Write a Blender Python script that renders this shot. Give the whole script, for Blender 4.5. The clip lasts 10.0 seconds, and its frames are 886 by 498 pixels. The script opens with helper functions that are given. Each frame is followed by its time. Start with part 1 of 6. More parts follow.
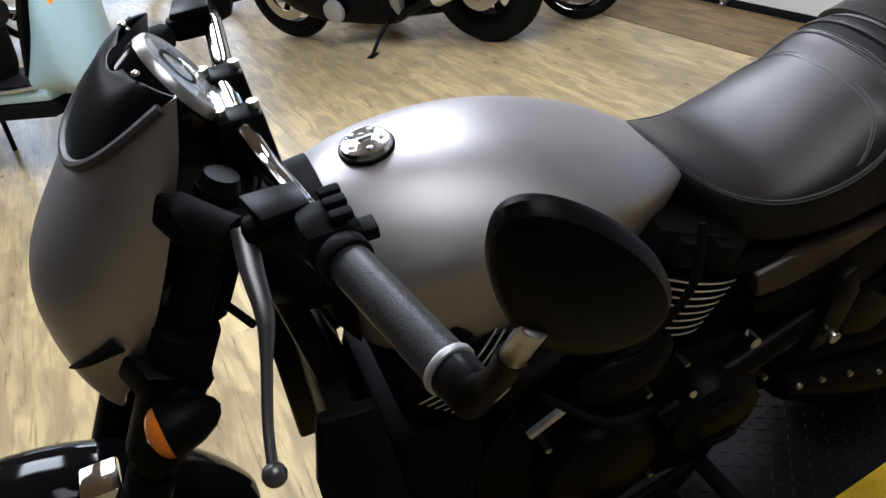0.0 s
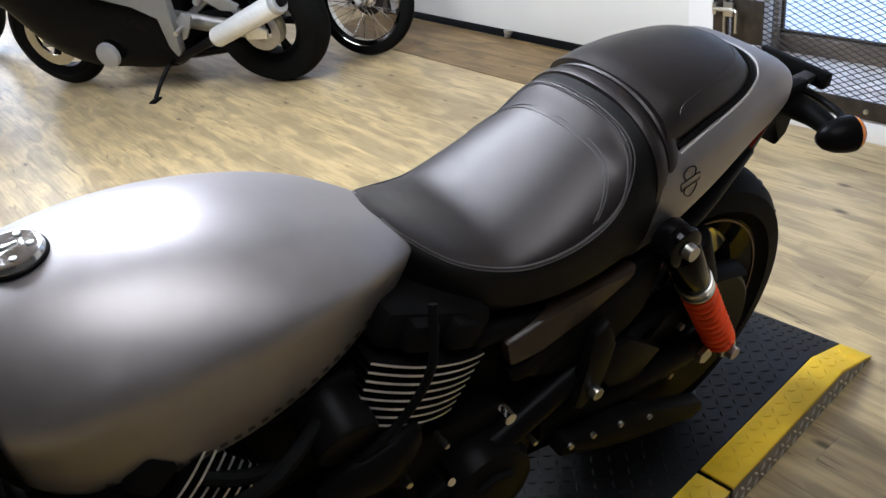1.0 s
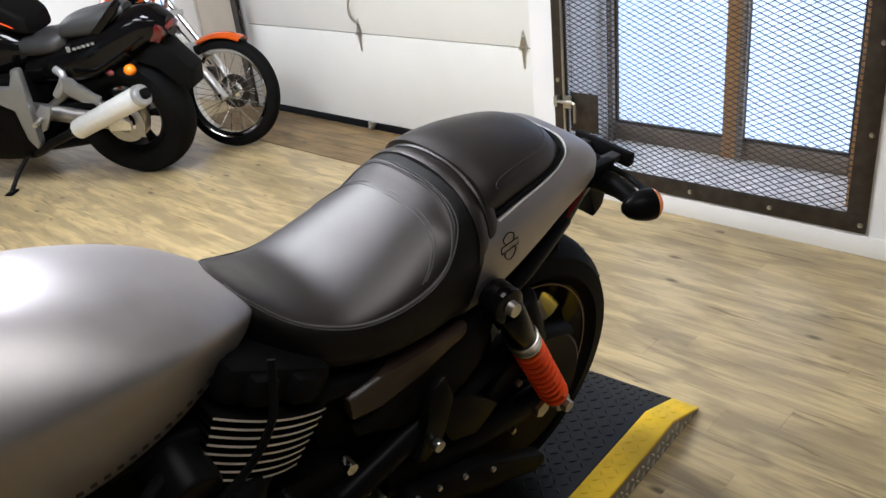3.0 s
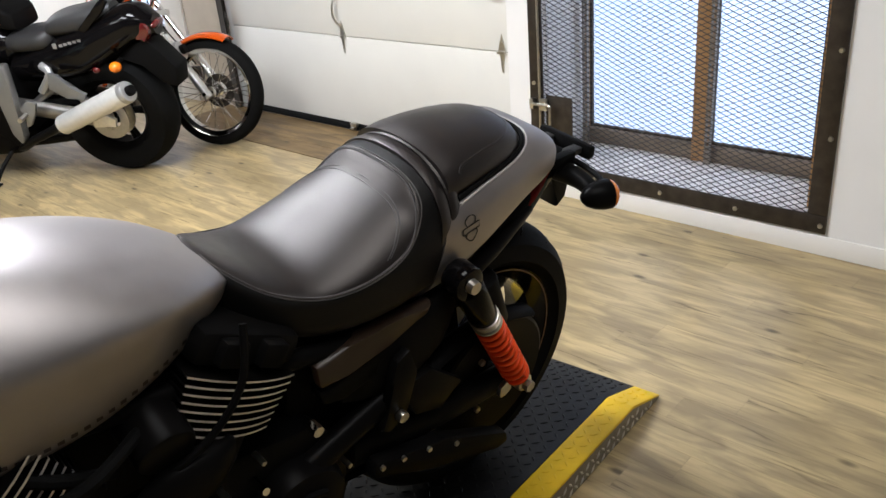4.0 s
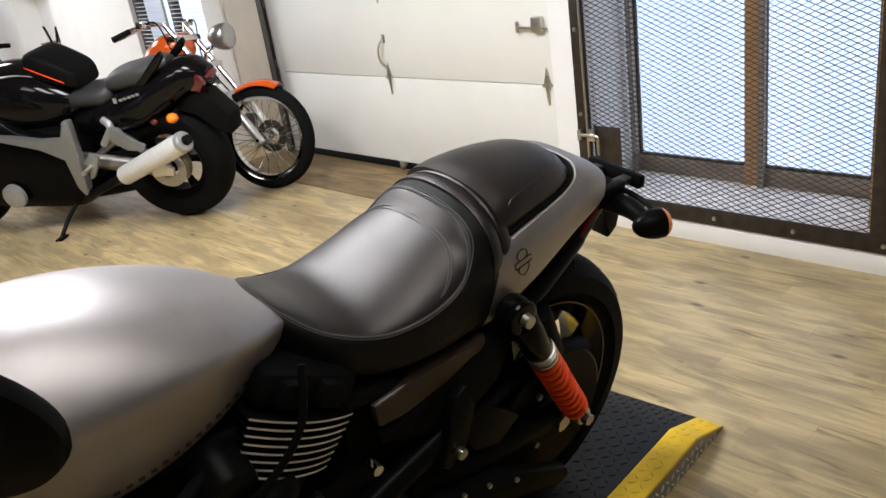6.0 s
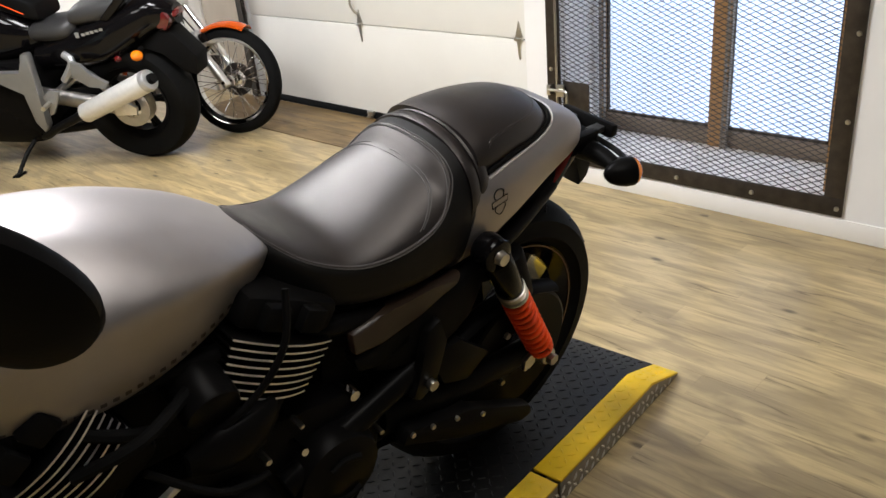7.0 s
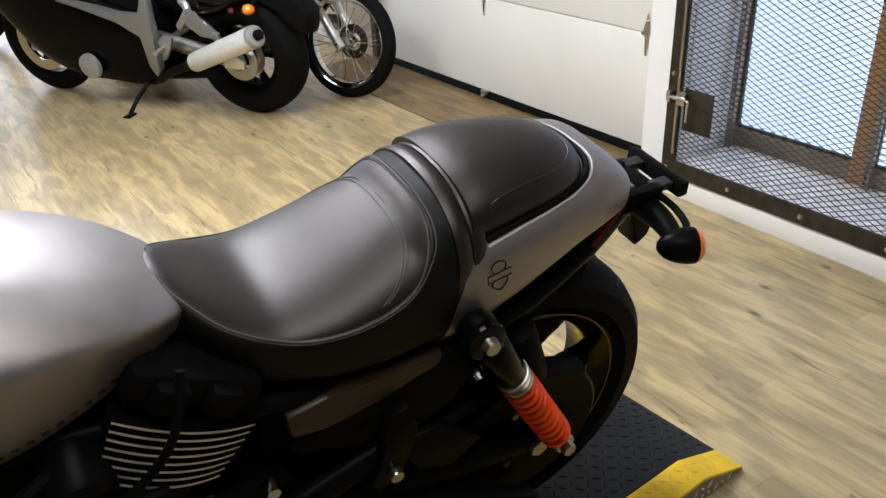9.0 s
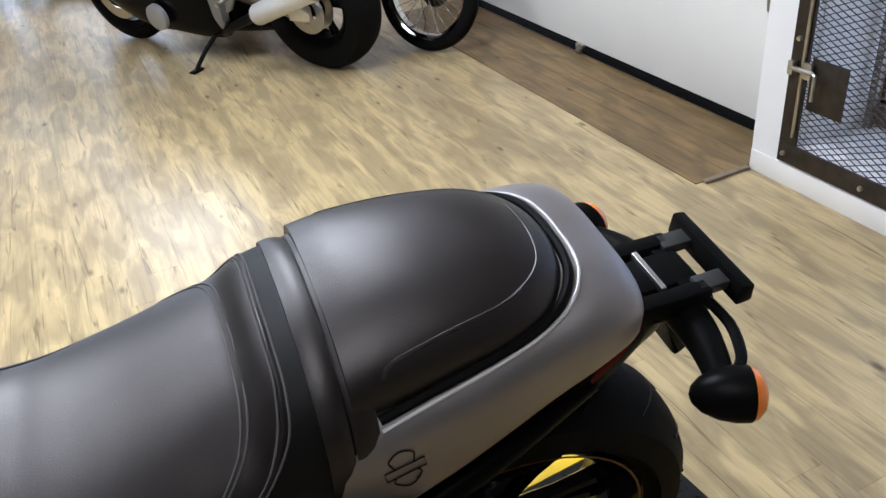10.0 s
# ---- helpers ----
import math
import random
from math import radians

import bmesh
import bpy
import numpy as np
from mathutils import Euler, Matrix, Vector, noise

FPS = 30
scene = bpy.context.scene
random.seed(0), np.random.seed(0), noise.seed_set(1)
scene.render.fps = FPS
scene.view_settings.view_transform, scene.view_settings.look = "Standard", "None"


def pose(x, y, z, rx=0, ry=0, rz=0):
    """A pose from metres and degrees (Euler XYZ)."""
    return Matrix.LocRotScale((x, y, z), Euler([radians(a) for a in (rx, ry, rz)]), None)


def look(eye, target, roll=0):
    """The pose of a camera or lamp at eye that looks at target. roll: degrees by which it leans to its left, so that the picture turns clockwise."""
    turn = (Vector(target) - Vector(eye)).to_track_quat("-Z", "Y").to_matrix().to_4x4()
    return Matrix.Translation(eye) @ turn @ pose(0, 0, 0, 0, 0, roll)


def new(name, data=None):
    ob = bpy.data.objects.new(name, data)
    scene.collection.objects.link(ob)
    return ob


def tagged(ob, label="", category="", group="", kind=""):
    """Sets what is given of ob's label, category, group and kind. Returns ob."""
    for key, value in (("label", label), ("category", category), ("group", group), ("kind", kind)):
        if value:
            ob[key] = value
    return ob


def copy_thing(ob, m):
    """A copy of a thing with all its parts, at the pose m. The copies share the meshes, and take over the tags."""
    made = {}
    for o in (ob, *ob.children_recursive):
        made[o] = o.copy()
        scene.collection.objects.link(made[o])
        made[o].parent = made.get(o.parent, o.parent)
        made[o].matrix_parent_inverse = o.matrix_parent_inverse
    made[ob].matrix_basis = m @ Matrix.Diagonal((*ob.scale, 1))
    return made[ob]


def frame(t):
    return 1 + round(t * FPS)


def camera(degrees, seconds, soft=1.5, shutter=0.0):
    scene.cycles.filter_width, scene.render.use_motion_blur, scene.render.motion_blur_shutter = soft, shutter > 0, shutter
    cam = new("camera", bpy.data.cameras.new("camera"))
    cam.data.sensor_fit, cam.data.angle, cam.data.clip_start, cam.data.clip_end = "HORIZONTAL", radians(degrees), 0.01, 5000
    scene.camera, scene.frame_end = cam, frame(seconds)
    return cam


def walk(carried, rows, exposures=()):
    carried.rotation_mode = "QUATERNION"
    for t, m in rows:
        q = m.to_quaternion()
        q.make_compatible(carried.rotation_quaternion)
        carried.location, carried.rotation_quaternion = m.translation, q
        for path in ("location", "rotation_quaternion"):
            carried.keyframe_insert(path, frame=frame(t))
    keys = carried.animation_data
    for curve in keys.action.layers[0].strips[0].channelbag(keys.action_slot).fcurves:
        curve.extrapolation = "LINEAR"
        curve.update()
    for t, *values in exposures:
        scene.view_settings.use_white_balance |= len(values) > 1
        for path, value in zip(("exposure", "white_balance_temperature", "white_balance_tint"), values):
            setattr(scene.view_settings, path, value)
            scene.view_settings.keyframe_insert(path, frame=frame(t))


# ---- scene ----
cam = camera(57.1, 10.0)
PATH = [
    (0, (0.697, -2.924, 1.399), (-0.921, -2.331, 0.385), -11.6),
    (0.2, (0.681, -2.882, 1.399), (-0.922, -2.226, 0.399), -11.6),
    (0.5, (0.665, -2.818, 1.394), (-0.890, -2.066, 0.385), -11.2),
    (0.8, (0.648, -2.753, 1.382), (-0.836, -1.876, 0.368), -9.7),
    (1, (0.647, -2.723, 1.377), (-0.782, -1.767, 0.355), -9.5),
    (1.5, (0.637, -2.650, 1.377), (-0.725, -1.556, 0.402), -9.4),
    (2, (0.649, -2.634, 1.374), (-0.691, -1.483, 0.436), -9.9),
    (2.5, (0.703, -2.686, 1.374), (-0.599, -1.473, 0.462), -6.4),
    (2.7, (0.730, -2.717, 1.385), (-0.571, -1.477, 0.508), -6.2),
    (3.8, (0.861, -2.793, 1.388), (-0.428, -1.522, 0.537), -6.5),
    (4, (0.865, -2.799, 1.379), (-0.406, -1.511, 0.529), -5.2),
    (4.5, (0.890, -2.809, 1.386), (-0.459, -1.571, 0.581), -8.7),
    (5, (0.891, -2.815, 1.390), (-0.521, -1.627, 0.620), -8.4),
    (5.5, (0.882, -2.800, 1.385), (-0.510, -1.579, 0.629), -8.6),
    (6.8, (0.862, -2.844, 1.384), (-0.479, -1.593, 0.585), -7.9),
    (7, (0.877, -2.864, 1.369), (-0.409, -1.599, 0.505), -5.6),
    (7.5, (0.900, -2.890, 1.387), (-0.318, -1.559, 0.524), -2.2),
    (8, (0.876, -2.822, 1.372), (-0.394, -1.570, 0.466), -3.0),
    (8.2, (0.866, -2.756, 1.385), (-0.475, -1.555, 0.512), -1.5),
    (8.5, (0.848, -2.617, 1.405), (-0.553, -1.420, 0.628), 2.3),
    (8.7, (0.860, -2.560, 1.411), (-0.563, -1.402, 0.616), 5.8),
    (9, (0.798, -2.474, 1.389), (-0.676, -1.492, 0.459), -2.4),
    (9.2, (0.728, -2.397, 1.405), (-0.786, -1.455, 0.500), -4.3),
    (9.5, (0.600, -2.256, 1.416), (-0.881, -1.354, 0.419), -4.3),
    (9.7, (0.555, -2.154, 1.406), (-0.901, -1.298, 0.335), -5.0),
    (10, (0.501, -1.999, 1.370), (-1.059, -1.337, 0.308), -5.8),
]
walk(cam, [(t, look(eye, target, roll)) for t, eye, target, roll in PATH],
     [(0, -0.36, 5800, 10), (1.0, -0.12, 5780, 10), (2.5, -0.15, 6000, 10), (4.0, -0.14, 6280, 10), (5.5, -0.25, 6400, 10), (7.0, -0.10, 6600, 10), (8.0, -0.12, 6500, 10), (8.5, -0.24, 6380, 10), (9.0, -0.26, 6250, 10), (10.0, -0.34, 5780, 10)])

# ---- world and light ----
world = bpy.data.worlds.new("world")
scene.world = world
world.use_nodes = True
wn = world.node_tree
sky = wn.nodes.new("ShaderNodeTexSky")
sky.sky_type = "NISHITA"
sky.sun_disc = False
sky.sun_elevation = radians(35)
sky.sun_rotation = radians(20)
wn.links.new(sky.outputs[0], wn.nodes["Background"].inputs[0])
wn.nodes["Background"].inputs[1].default_value = 0.12


def area(name, place, target, sx, sy, watts, colour):
    d = bpy.data.lights.new(name, "AREA")
    d.shape, d.size, d.size_y, d.energy, d.color = "RECTANGLE", sx, sy, watts, colour
    ob = new(name, d)
    ob.matrix_world = look(place, target)
    return ob


CEIL = 2.75
WARM, COOL = (0.91, 0.93, 0.975), (0.80, 0.89, 1.0)
# ceiling fixtures: x, y, length, width, watts
FIXTURES = [(-1.85, -1.70, 1.2, 0.44, 90), (-2.0, -2.95, 1.2, 0.7, 72), (-2.7, -4.4, 1.2, 1.2, 34), (-6.9, -1.5, 1.2, 1.2, 105), (0.72, -2.30, 1.2, 1.0, 17)]
for fx, fy, fl, fw, watts in FIXTURES:
    area("tube_light", (fx, fy, CEIL - 0.09), (fx, fy, 0), fl, fw, watts, WARM)
# daylight in the window openings
area("window_light", (-10.3, -2.6, 1.5), (0, -2.6, 0.9), 3.2, 2.2, 75, COOL)

# ---- materials ----
MATS = {}


def mat(name, colour, rough=0.5, metal=0.0, vary=0.08, scale=18.0, bump=0.0, bscale=120.0, coat=0.0, spec=0.5, obj_random=0.0, emit=None, trans=0.0, stretch=(1, 1, 1), soft=0.0, sscale=16.0):
    m = bpy.data.materials.new(name)
    m.use_nodes = True
    t = m.node_tree
    n, l = t.nodes, t.links
    b = n["Principled BSDF"]
    co = n.new("ShaderNodeTexCoord")
    mp = n.new("ShaderNodeMapping")
    mp.inputs["Scale"].default_value = stretch
    l.new(co.outputs["Object"], mp.inputs[0])
    nz = n.new("ShaderNodeTexNoise")
    nz.inputs["Scale"].default_value, nz.inputs["Detail"].default_value = scale, 5
    l.new(mp.outputs[0], nz.inputs["Vector"])
    ramp = n.new("ShaderNodeMapRange")
    ramp.inputs["From Min"].default_value, ramp.inputs["From Max"].default_value = 0.25, 0.75
    ramp.inputs["To Min"].default_value, ramp.inputs["To Max"].default_value = 1 - vary, 1 + vary
    l.new(nz.outputs[0], ramp.inputs[0])
    src = ramp.outputs[0]
    if obj_random:
        oi = n.new("ShaderNodeObjectInfo")
        r2 = n.new("ShaderNodeMapRange")
        r2.inputs["To Min"].default_value, r2.inputs["To Max"].default_value = 1 - obj_random, 1 + obj_random
        l.new(oi.outputs["Random"], r2.inputs[0])
        mu = n.new("ShaderNodeMath")
        mu.operation = "MULTIPLY"
        l.new(src, mu.inputs[0]), l.new(r2.outputs[0], mu.inputs[1])
        src = mu.outputs[0]
    mix = n.new("ShaderNodeVectorMath")
    mix.operation = "SCALE"
    mix.inputs[0].default_value = colour
    l.new(src, mix.inputs["Scale"])
    l.new(mix.outputs[0], b.inputs["Base Color"])
    b.inputs["Metallic"].default_value = metal
    b.inputs["Specular IOR Level"].default_value = spec
    rr = n.new("ShaderNodeMapRange")
    rr.inputs["To Min"].default_value, rr.inputs["To Max"].default_value = max(0.02, rough * 0.85), min(1, rough * 1.15)
    l.new(nz.outputs[0], rr.inputs[0])
    l.new(rr.outputs[0], b.inputs["Roughness"])
    b.inputs["Coat Weight"].default_value = coat
    b.inputs["Coat Roughness"].default_value = 0.06
    b.inputs["Transmission Weight"].default_value = trans
    if emit:
        b.inputs["Emission Color"].default_value = (*emit[0], 1)
        b.inputs["Emission Strength"].default_value = emit[1]
    if bump:
        nb = n.new("ShaderNodeTexNoise")
        nb.inputs["Scale"].default_value, nb.inputs["Detail"].default_value = bscale, 4
        l.new(mp.outputs[0], nb.inputs["Vector"])
        bp = n.new("ShaderNodeBump")
        bp.inputs["Strength"].default_value, bp.inputs["Distance"].default_value = bump, 0.002
        l.new(nb.outputs[0], bp.inputs["Height"])
        l.new(bp.outputs[0], b.inputs["Normal"])
        if soft:
            # slow dents and creases under the grain
            ns = n.new("ShaderNodeTexNoise")
            ns.inputs["Scale"].default_value, ns.inputs["Detail"].default_value, ns.inputs["Distortion"].default_value = sscale, 1, 0.2
            l.new(mp.outputs[0], ns.inputs["Vector"])
            b2 = n.new("ShaderNodeBump")
            b2.inputs["Strength"].default_value, b2.inputs["Distance"].default_value = soft, 0.02
            l.new(ns.outputs[0], b2.inputs["Height"])
            l.new(b2.outputs[0], bp.inputs["Normal"])
    MATS[name] = m
    return m


M_DENIM = mat("charcoal_denim_paint", (0.375, 0.352, 0.350), 0.46, 0.92, 0.05, 30, 0.05, 900, spec=0.8)
M_LETTER = mat("dark_decal", (0.10, 0.09, 0.088), 0.5, 0.7, 0.05, 30)
M_LEATHER = mat("black_vinyl", (0.009, 0.0070, 0.0066), 0.41, 0, 0.1, 40, 0.16, 800, spec=0.64, soft=0.026, sscale=9.0)
M_LEATHER.node_tree.nodes["Principled BSDF"].inputs["Specular Tint"].default_value = (1.0, 0.93, 0.90, 1)
M_STITCH = mat("grey_thread", (0.10, 0.095, 0.095), 0.8)
M_BLACK = mat("satin_black_paint", (0.005, 0.0047, 0.0047), 0.36, 0, 0.15, 25, 0.05, 300, spec=0.055)
M_GLOSSBLK = mat("gloss_black_paint", (0.004, 0.0036, 0.004), 0.09, 0, 0.1, 20, spec=0.20)
M_FAIRING = mat("deep_black_lacquer", (0.003, 0.0028, 0.003), 0.16, 0, 0.1, 20, spec=0.07)
M_VINYLSIDE = mat("grained_black_vinyl", (0.006, 0.0055, 0.0053), 0.50, 0, 0.15, 40, 0.3, 700, spec=0.20)
M_GRIP = mat("grip_rubber", (0.016, 0.0155, 0.015), 0.42, 0, 0.2, 60, 0.25, 500, spec=0.45)
M_WEATHER = mat("weathered_wood", (0.21, 0.165, 0.125), 0.8, 0, 0.4, 14, 0.3, 90, stretch=(0.2, 1, 1))
M_PLASTIC = mat("black_plastic", (0.006, 0.0058, 0.0058), 0.48, 0, 0.15, 60, 0.08, 700, spec=0.04)
M_RUBBER = mat("tyre_rubber", (0.006, 0.006, 0.006), 0.65, 0, 0.2, 40, 0.3, 250, spec=0.06)
M_CHROME = mat("chrome", (0.78, 0.77, 0.75), 0.08, 1.0, 0.03)
M_CAP = mat("satin_chrome", (0.74, 0.73, 0.71), 0.16, 1.0, 0.05, 40)
M_STEEL = mat("zinc_steel", (0.55, 0.53, 0.48), 0.32, 1.0, 0.12, 60)
M_ALU = mat("brushed_aluminium", (0.78, 0.77, 0.75), 0.36, 1.0, 0.08, 50, 0.1, 400)
M_ALUPAINT = mat("silver_paint", (0.42, 0.42, 0.42), 0.4, 0.6, 0.06, 30)
M_LEVER = mat("dark_polished_alloy", (0.44, 0.43, 0.42), 0.30, 0.9, 0.08, 50)
M_LEVERDK = mat("dark_anodised_alloy", (0.15, 0.145, 0.142), 0.35, 0.8, 0.08, 50)
M_FIN = mat("machined_fin_edge", (0.66, 0.65, 0.64), 0.42, 0.7, 0.10, 60)
# black satin whose brown sheen is put into the base colour
M_BROWNSHEEN = mat("brown_sheen_paint", (0.034, 0.022, 0.015), 0.38, 0.0, 0.08, 30, spec=0.4)
M_PIPING = mat("grey_piping", (0.60, 0.59, 0.58), 0.5, 0.3, 0.05, 60)
M_PIN = mat("gold_pinstripe", (0.14, 0.065, 0.022), 0.45, 0.2, 0.05, 60)
M_SPRING = mat("orange_red_paint", (0.98, 0.085, 0.011), 0.42, 0, 0.06, 40, spec=0.3)
M_AMBER = mat("amber_lens", (1.0, 0.25, 0.008), 0.2, 0, 0.05, 80, coat=0.5)
M_TAILRED = mat("bright_red_lens", (0.26, 0.012, 0.008), 0.2, 0, 0.1, 80, coat=0.5)
M_REDLENS = mat("red_lens", (0.10, 0.004, 0.004), 0.2, 0, 0.1, 80, coat=0.5)
M_YELLOW = mat("yellow_safety_paint", (0.80, 0.52, 0.012), 0.5, 0, 0.22, 9, 0.2, 200)
M_PLATE = mat("black_checker_plate", (0.008, 0.0078, 0.0078), 0.46, 0, 0.4, 12, 0.2, 200, spec=0.20)
M_RAWPLATE = mat("bare_checker_plate", (0.27, 0.25, 0.225), 0.42, 0.7, 0.2, 30, 0.2, 200)
M_WALL = mat("white_wall_paint", (0.82, 0.81, 0.795), 0.75, 0, 0.03, 4, 0.08, 90)
M_DOOR = mat("white_door_steel", (0.78, 0.77, 0.72), 0.5, 0, 0.03, 3, 0.15, 160)
M_TRIM = mat("white_trim", (0.82, 0.80, 0.76), 0.5, 0, 0.03, 6)
M_BEIGE = mat("beige_post_paint", (0.58, 0.52, 0.43), 0.6, 0, 0.05, 8)
M_IRON = mat("dark_mill_iron", (0.055, 0.046, 0.038), 0.45, 0.7, 0.35, 22, 0.2, 150)
M_MESH = mat("expanded_steel", (0.075, 0.066, 0.06), 0.5, 0.5, 0.25, 60)
M_WOODTRIM = mat("stained_wood", (0.42, 0.225, 0.085), 0.5, 0, 0.3, 10, 0.2, 120, stretch=(1, 1, 0.15))
M_SILL = mat("dusty_sill", (0.84, 0.82, 0.80), 0.85, 0, 0.3, 22, 0.3, 120)
# near-black, so surfaces facing the unseen walls reflect little
M_WALLDARK = mat("dark_reflection_wall", (0.07, 0.066, 0.062), 0.8, 0, 0.04, 4)
M_SILVER = mat("bright_silver_paint", (0.27, 0.27, 0.265), 0.38, 0.55, 0.06, 30)
M_SILENCER = mat("satin_silver", (0.72, 0.715, 0.69), 0.42, 0.35, 0.05, 40, 0.05, 300)
M_CEIL = mat("ceiling_paint", (0.21, 0.155, 0.115), 0.85, 0, 0.04, 3)
M_GLOW = mat("daylight_backdrop", (0.5, 0.6, 0.8), 0.8, emit=((0.70, 0.81, 1.0), 1.45))
M_TUBE = mat("tube_diffuser", (0.9, 0.9, 0.88), 0.6, emit=((1.0, 0.9, 0.75), 3.0))
M_RED = mat("candy_red_paint", (0.085, 0.006, 0.006), 0.18, 0, 0.1, 10, coat=0.7)
M_ORANGE = mat("orange_paint", (0.72, 0.105, 0.010), 0.16, 0, 0.06, 10, coat=0.7)
M_MINT = mat("pale_blue_paint", (0.34, 0.46, 0.475), 0.3, 0, 0.04, 8, coat=0.3)
M_WHITEPL = mat("white_plastic", (0.75, 0.75, 0.73), 0.4, 0, 0.04, 20)
M_SEATGREY = mat("dark_grey_vinyl", (0.030, 0.030, 0.031), 0.5, 0, 0.1, 40, 0.2, 500, spec=0.6)
M_GLASS = mat("gauge_glass", (0.02, 0.02, 0.02), 0.05, 0, 0.0, coat=1.0)
M_GAUGE = mat("grey_dial", (0.20, 0.195, 0.185), 0.22, 0, 0.1, 30, coat=0.6)
M_MIRROR = mat("mirror_glass", (0.9, 0.9, 0.9), 0.02, 1.0, 0.0)
M_CARD = mat("cardboard", (0.42, 0.27, 0.14), 0.8, 0, 0.1, 20)


def wood_floor(name, pale, grey, dark, rough=0.38, blotch=(5.0, 13.0)):
    """Printed vinyl plank: soft blotches along x, fine grain, knots, a tone per plank."""
    m = bpy.data.materials.new(name)
    m.use_nodes = True
    t = m.node_tree
    n, l = t.nodes, t.links
    b = n["Principled BSDF"]
    geo = n.new("ShaderNodeNewGeometry")
    oi = n.new("ShaderNodeObjectInfo")
    add = n.new("ShaderNodeMath")
    l.new(geo.outputs["Random Per Island"], add.inputs[0]), l.new(oi.outputs["Random"], add.inputs[1])
    fr = n.new("ShaderNodeMath")
    fr.operation = "FRACT"
    l.new(add.outputs[0], fr.inputs[0])
    off = n.new("ShaderNodeCombineXYZ")
    mul = n.new("ShaderNodeMath")
    mul.operation = "MULTIPLY"
    mul.inputs[1].default_value = 37.0
    l.new(fr.outputs[0], mul.inputs[0]), l.new(mul.outputs[0], off.inputs[0]), l.new(mul.outputs[0], off.inputs[2])

    def field(kind, sx, sy, detail, distort=0.0, per_plank=True):
        mp = n.new("ShaderNodeMapping")
        mp.inputs["Scale"].default_value = (sx, sy, 1)
        l.new(geo.outputs["Position"], mp.inputs[0])
        va = n.new("ShaderNodeVectorMath")
        l.new(mp.outputs[0], va.inputs[0])
        if per_plank:
            l.new(off.outputs[0], va.inputs[1])
        z = n.new(kind)
        z.inputs["Scale"].default_value = 1.0
        if kind == "ShaderNodeTexNoise":
            z.inputs["Detail"].default_value, z.inputs["Distortion"].default_value = detail, distort
        l.new(va.outputs[0], z.inputs["Vector"])
        return z

    def remap(sock, a, b_, c, d):
        r = n.new("ShaderNodeMapRange")
        for nm, v in (("From Min", a), ("From Max", b_), ("To Min", c), ("To Max", d)):
            r.inputs[nm].default_value = v
        l.new(sock, r.inputs[0])
        return r.outputs[0]

    def mix(f, a, b_):
        x = n.new("ShaderNodeMix")
        x.data_type = "RGBA"
        l.new(f, x.inputs[0])
        for k, v in ((6, a), (7, b_)):
            if isinstance(v, tuple):
                x.inputs[k].default_value = (*v, 1)
            else:
                l.new(v, x.inputs[k])
        return x.outputs[2]

    spots = field("ShaderNodeTexNoise", blotch[0], blotch[1], 4, 0.7, False)
    grain = field("ShaderNodeTexNoise", 3.0, 70.0, 5, 0.3)
    broad = field("ShaderNodeTexNoise", 1.3, 4.0, 3, 0.4, False)
    knot = field("ShaderNodeTexVoronoi", 3.2, 7.5, 0)
    col = mix(remap(spots.outputs[0], 0.40, 0.60, 0, 1), grey, pale)
    col = mix(remap(broad.outputs[0], 0.48, 0.70, 0, 0.50), col, tuple(0.45 * a + 0.55 * b2 for a, b2 in zip(grey, dark)))
    wavy = field("ShaderNodeTexNoise", 2.2, 34.0, 3, 1.6)
    col = mix(remap(wavy.outputs[0], 0.50, 0.66, 0, 0.50), col, grey)
    fleck = field("ShaderNodeTexNoise", 4.5, 30.0, 4, 0.6)
    col = mix(remap(fleck.outputs[0], 0.54, 0.72, 0, 0.34), col, tuple(0.6 * a + 0.4 * b2 for a, b2 in zip(grey, dark)))
    col = mix(remap(grain.outputs[0], 0.52, 0.78, 0, 0.36), col, dark)
    col = mix(remap(knot.outputs["Distance"], 0.035, 0.105, 0.80, 0), col, tuple(v * 0.55 for v in dark))
    # thin dark cracks that wander along the grain
    crack = field("ShaderNodeTexNoise", 1.1, 15.0, 2, 0.5)
    away = n.new("ShaderNodeMath")
    away.operation = "SUBTRACT"
    away.inputs[1].default_value = 0.5
    l.new(crack.outputs[0], away.inputs[0])
    size = n.new("ShaderNodeMath")
    size.operation = "ABSOLUTE"
    l.new(away.outputs[0], size.inputs[0])
    where = n.new("ShaderNodeMath")
    where.operation = "MULTIPLY"
    l.new(remap(size.outputs[0], 0.003, 0.014, 0.60, 0), where.inputs[0])
    l.new(remap(wavy.outputs[0], 0.46, 0.60, 0, 1), where.inputs[1])
    col = mix(where.outputs[0], col, tuple(v * 0.8 for v in dark))
    tone = remap(fr.outputs[0], 0, 1, 0.94, 1.06)
    sc = n.new("ShaderNodeVectorMath")
    sc.operation = "SCALE"
    l.new(col, sc.inputs[0]), l.new(tone, sc.inputs["Scale"])
    l.new(sc.outputs[0], b.inputs["Base Color"])
    l.new(remap(grain.outputs[0], 0, 1, rough * 0.8, rough * 1.25), b.inputs["Roughness"])
    bp = n.new("ShaderNodeBump")
    bp.inputs["Strength"].default_value, bp.inputs["Distance"].default_value = 0.10, 0.002
    l.new(grain.outputs[0], bp.inputs["Height"]), l.new(bp.outputs[0], b.inputs["Normal"])
    b.inputs["Specular IOR Level"].default_value = 0.38
    return m


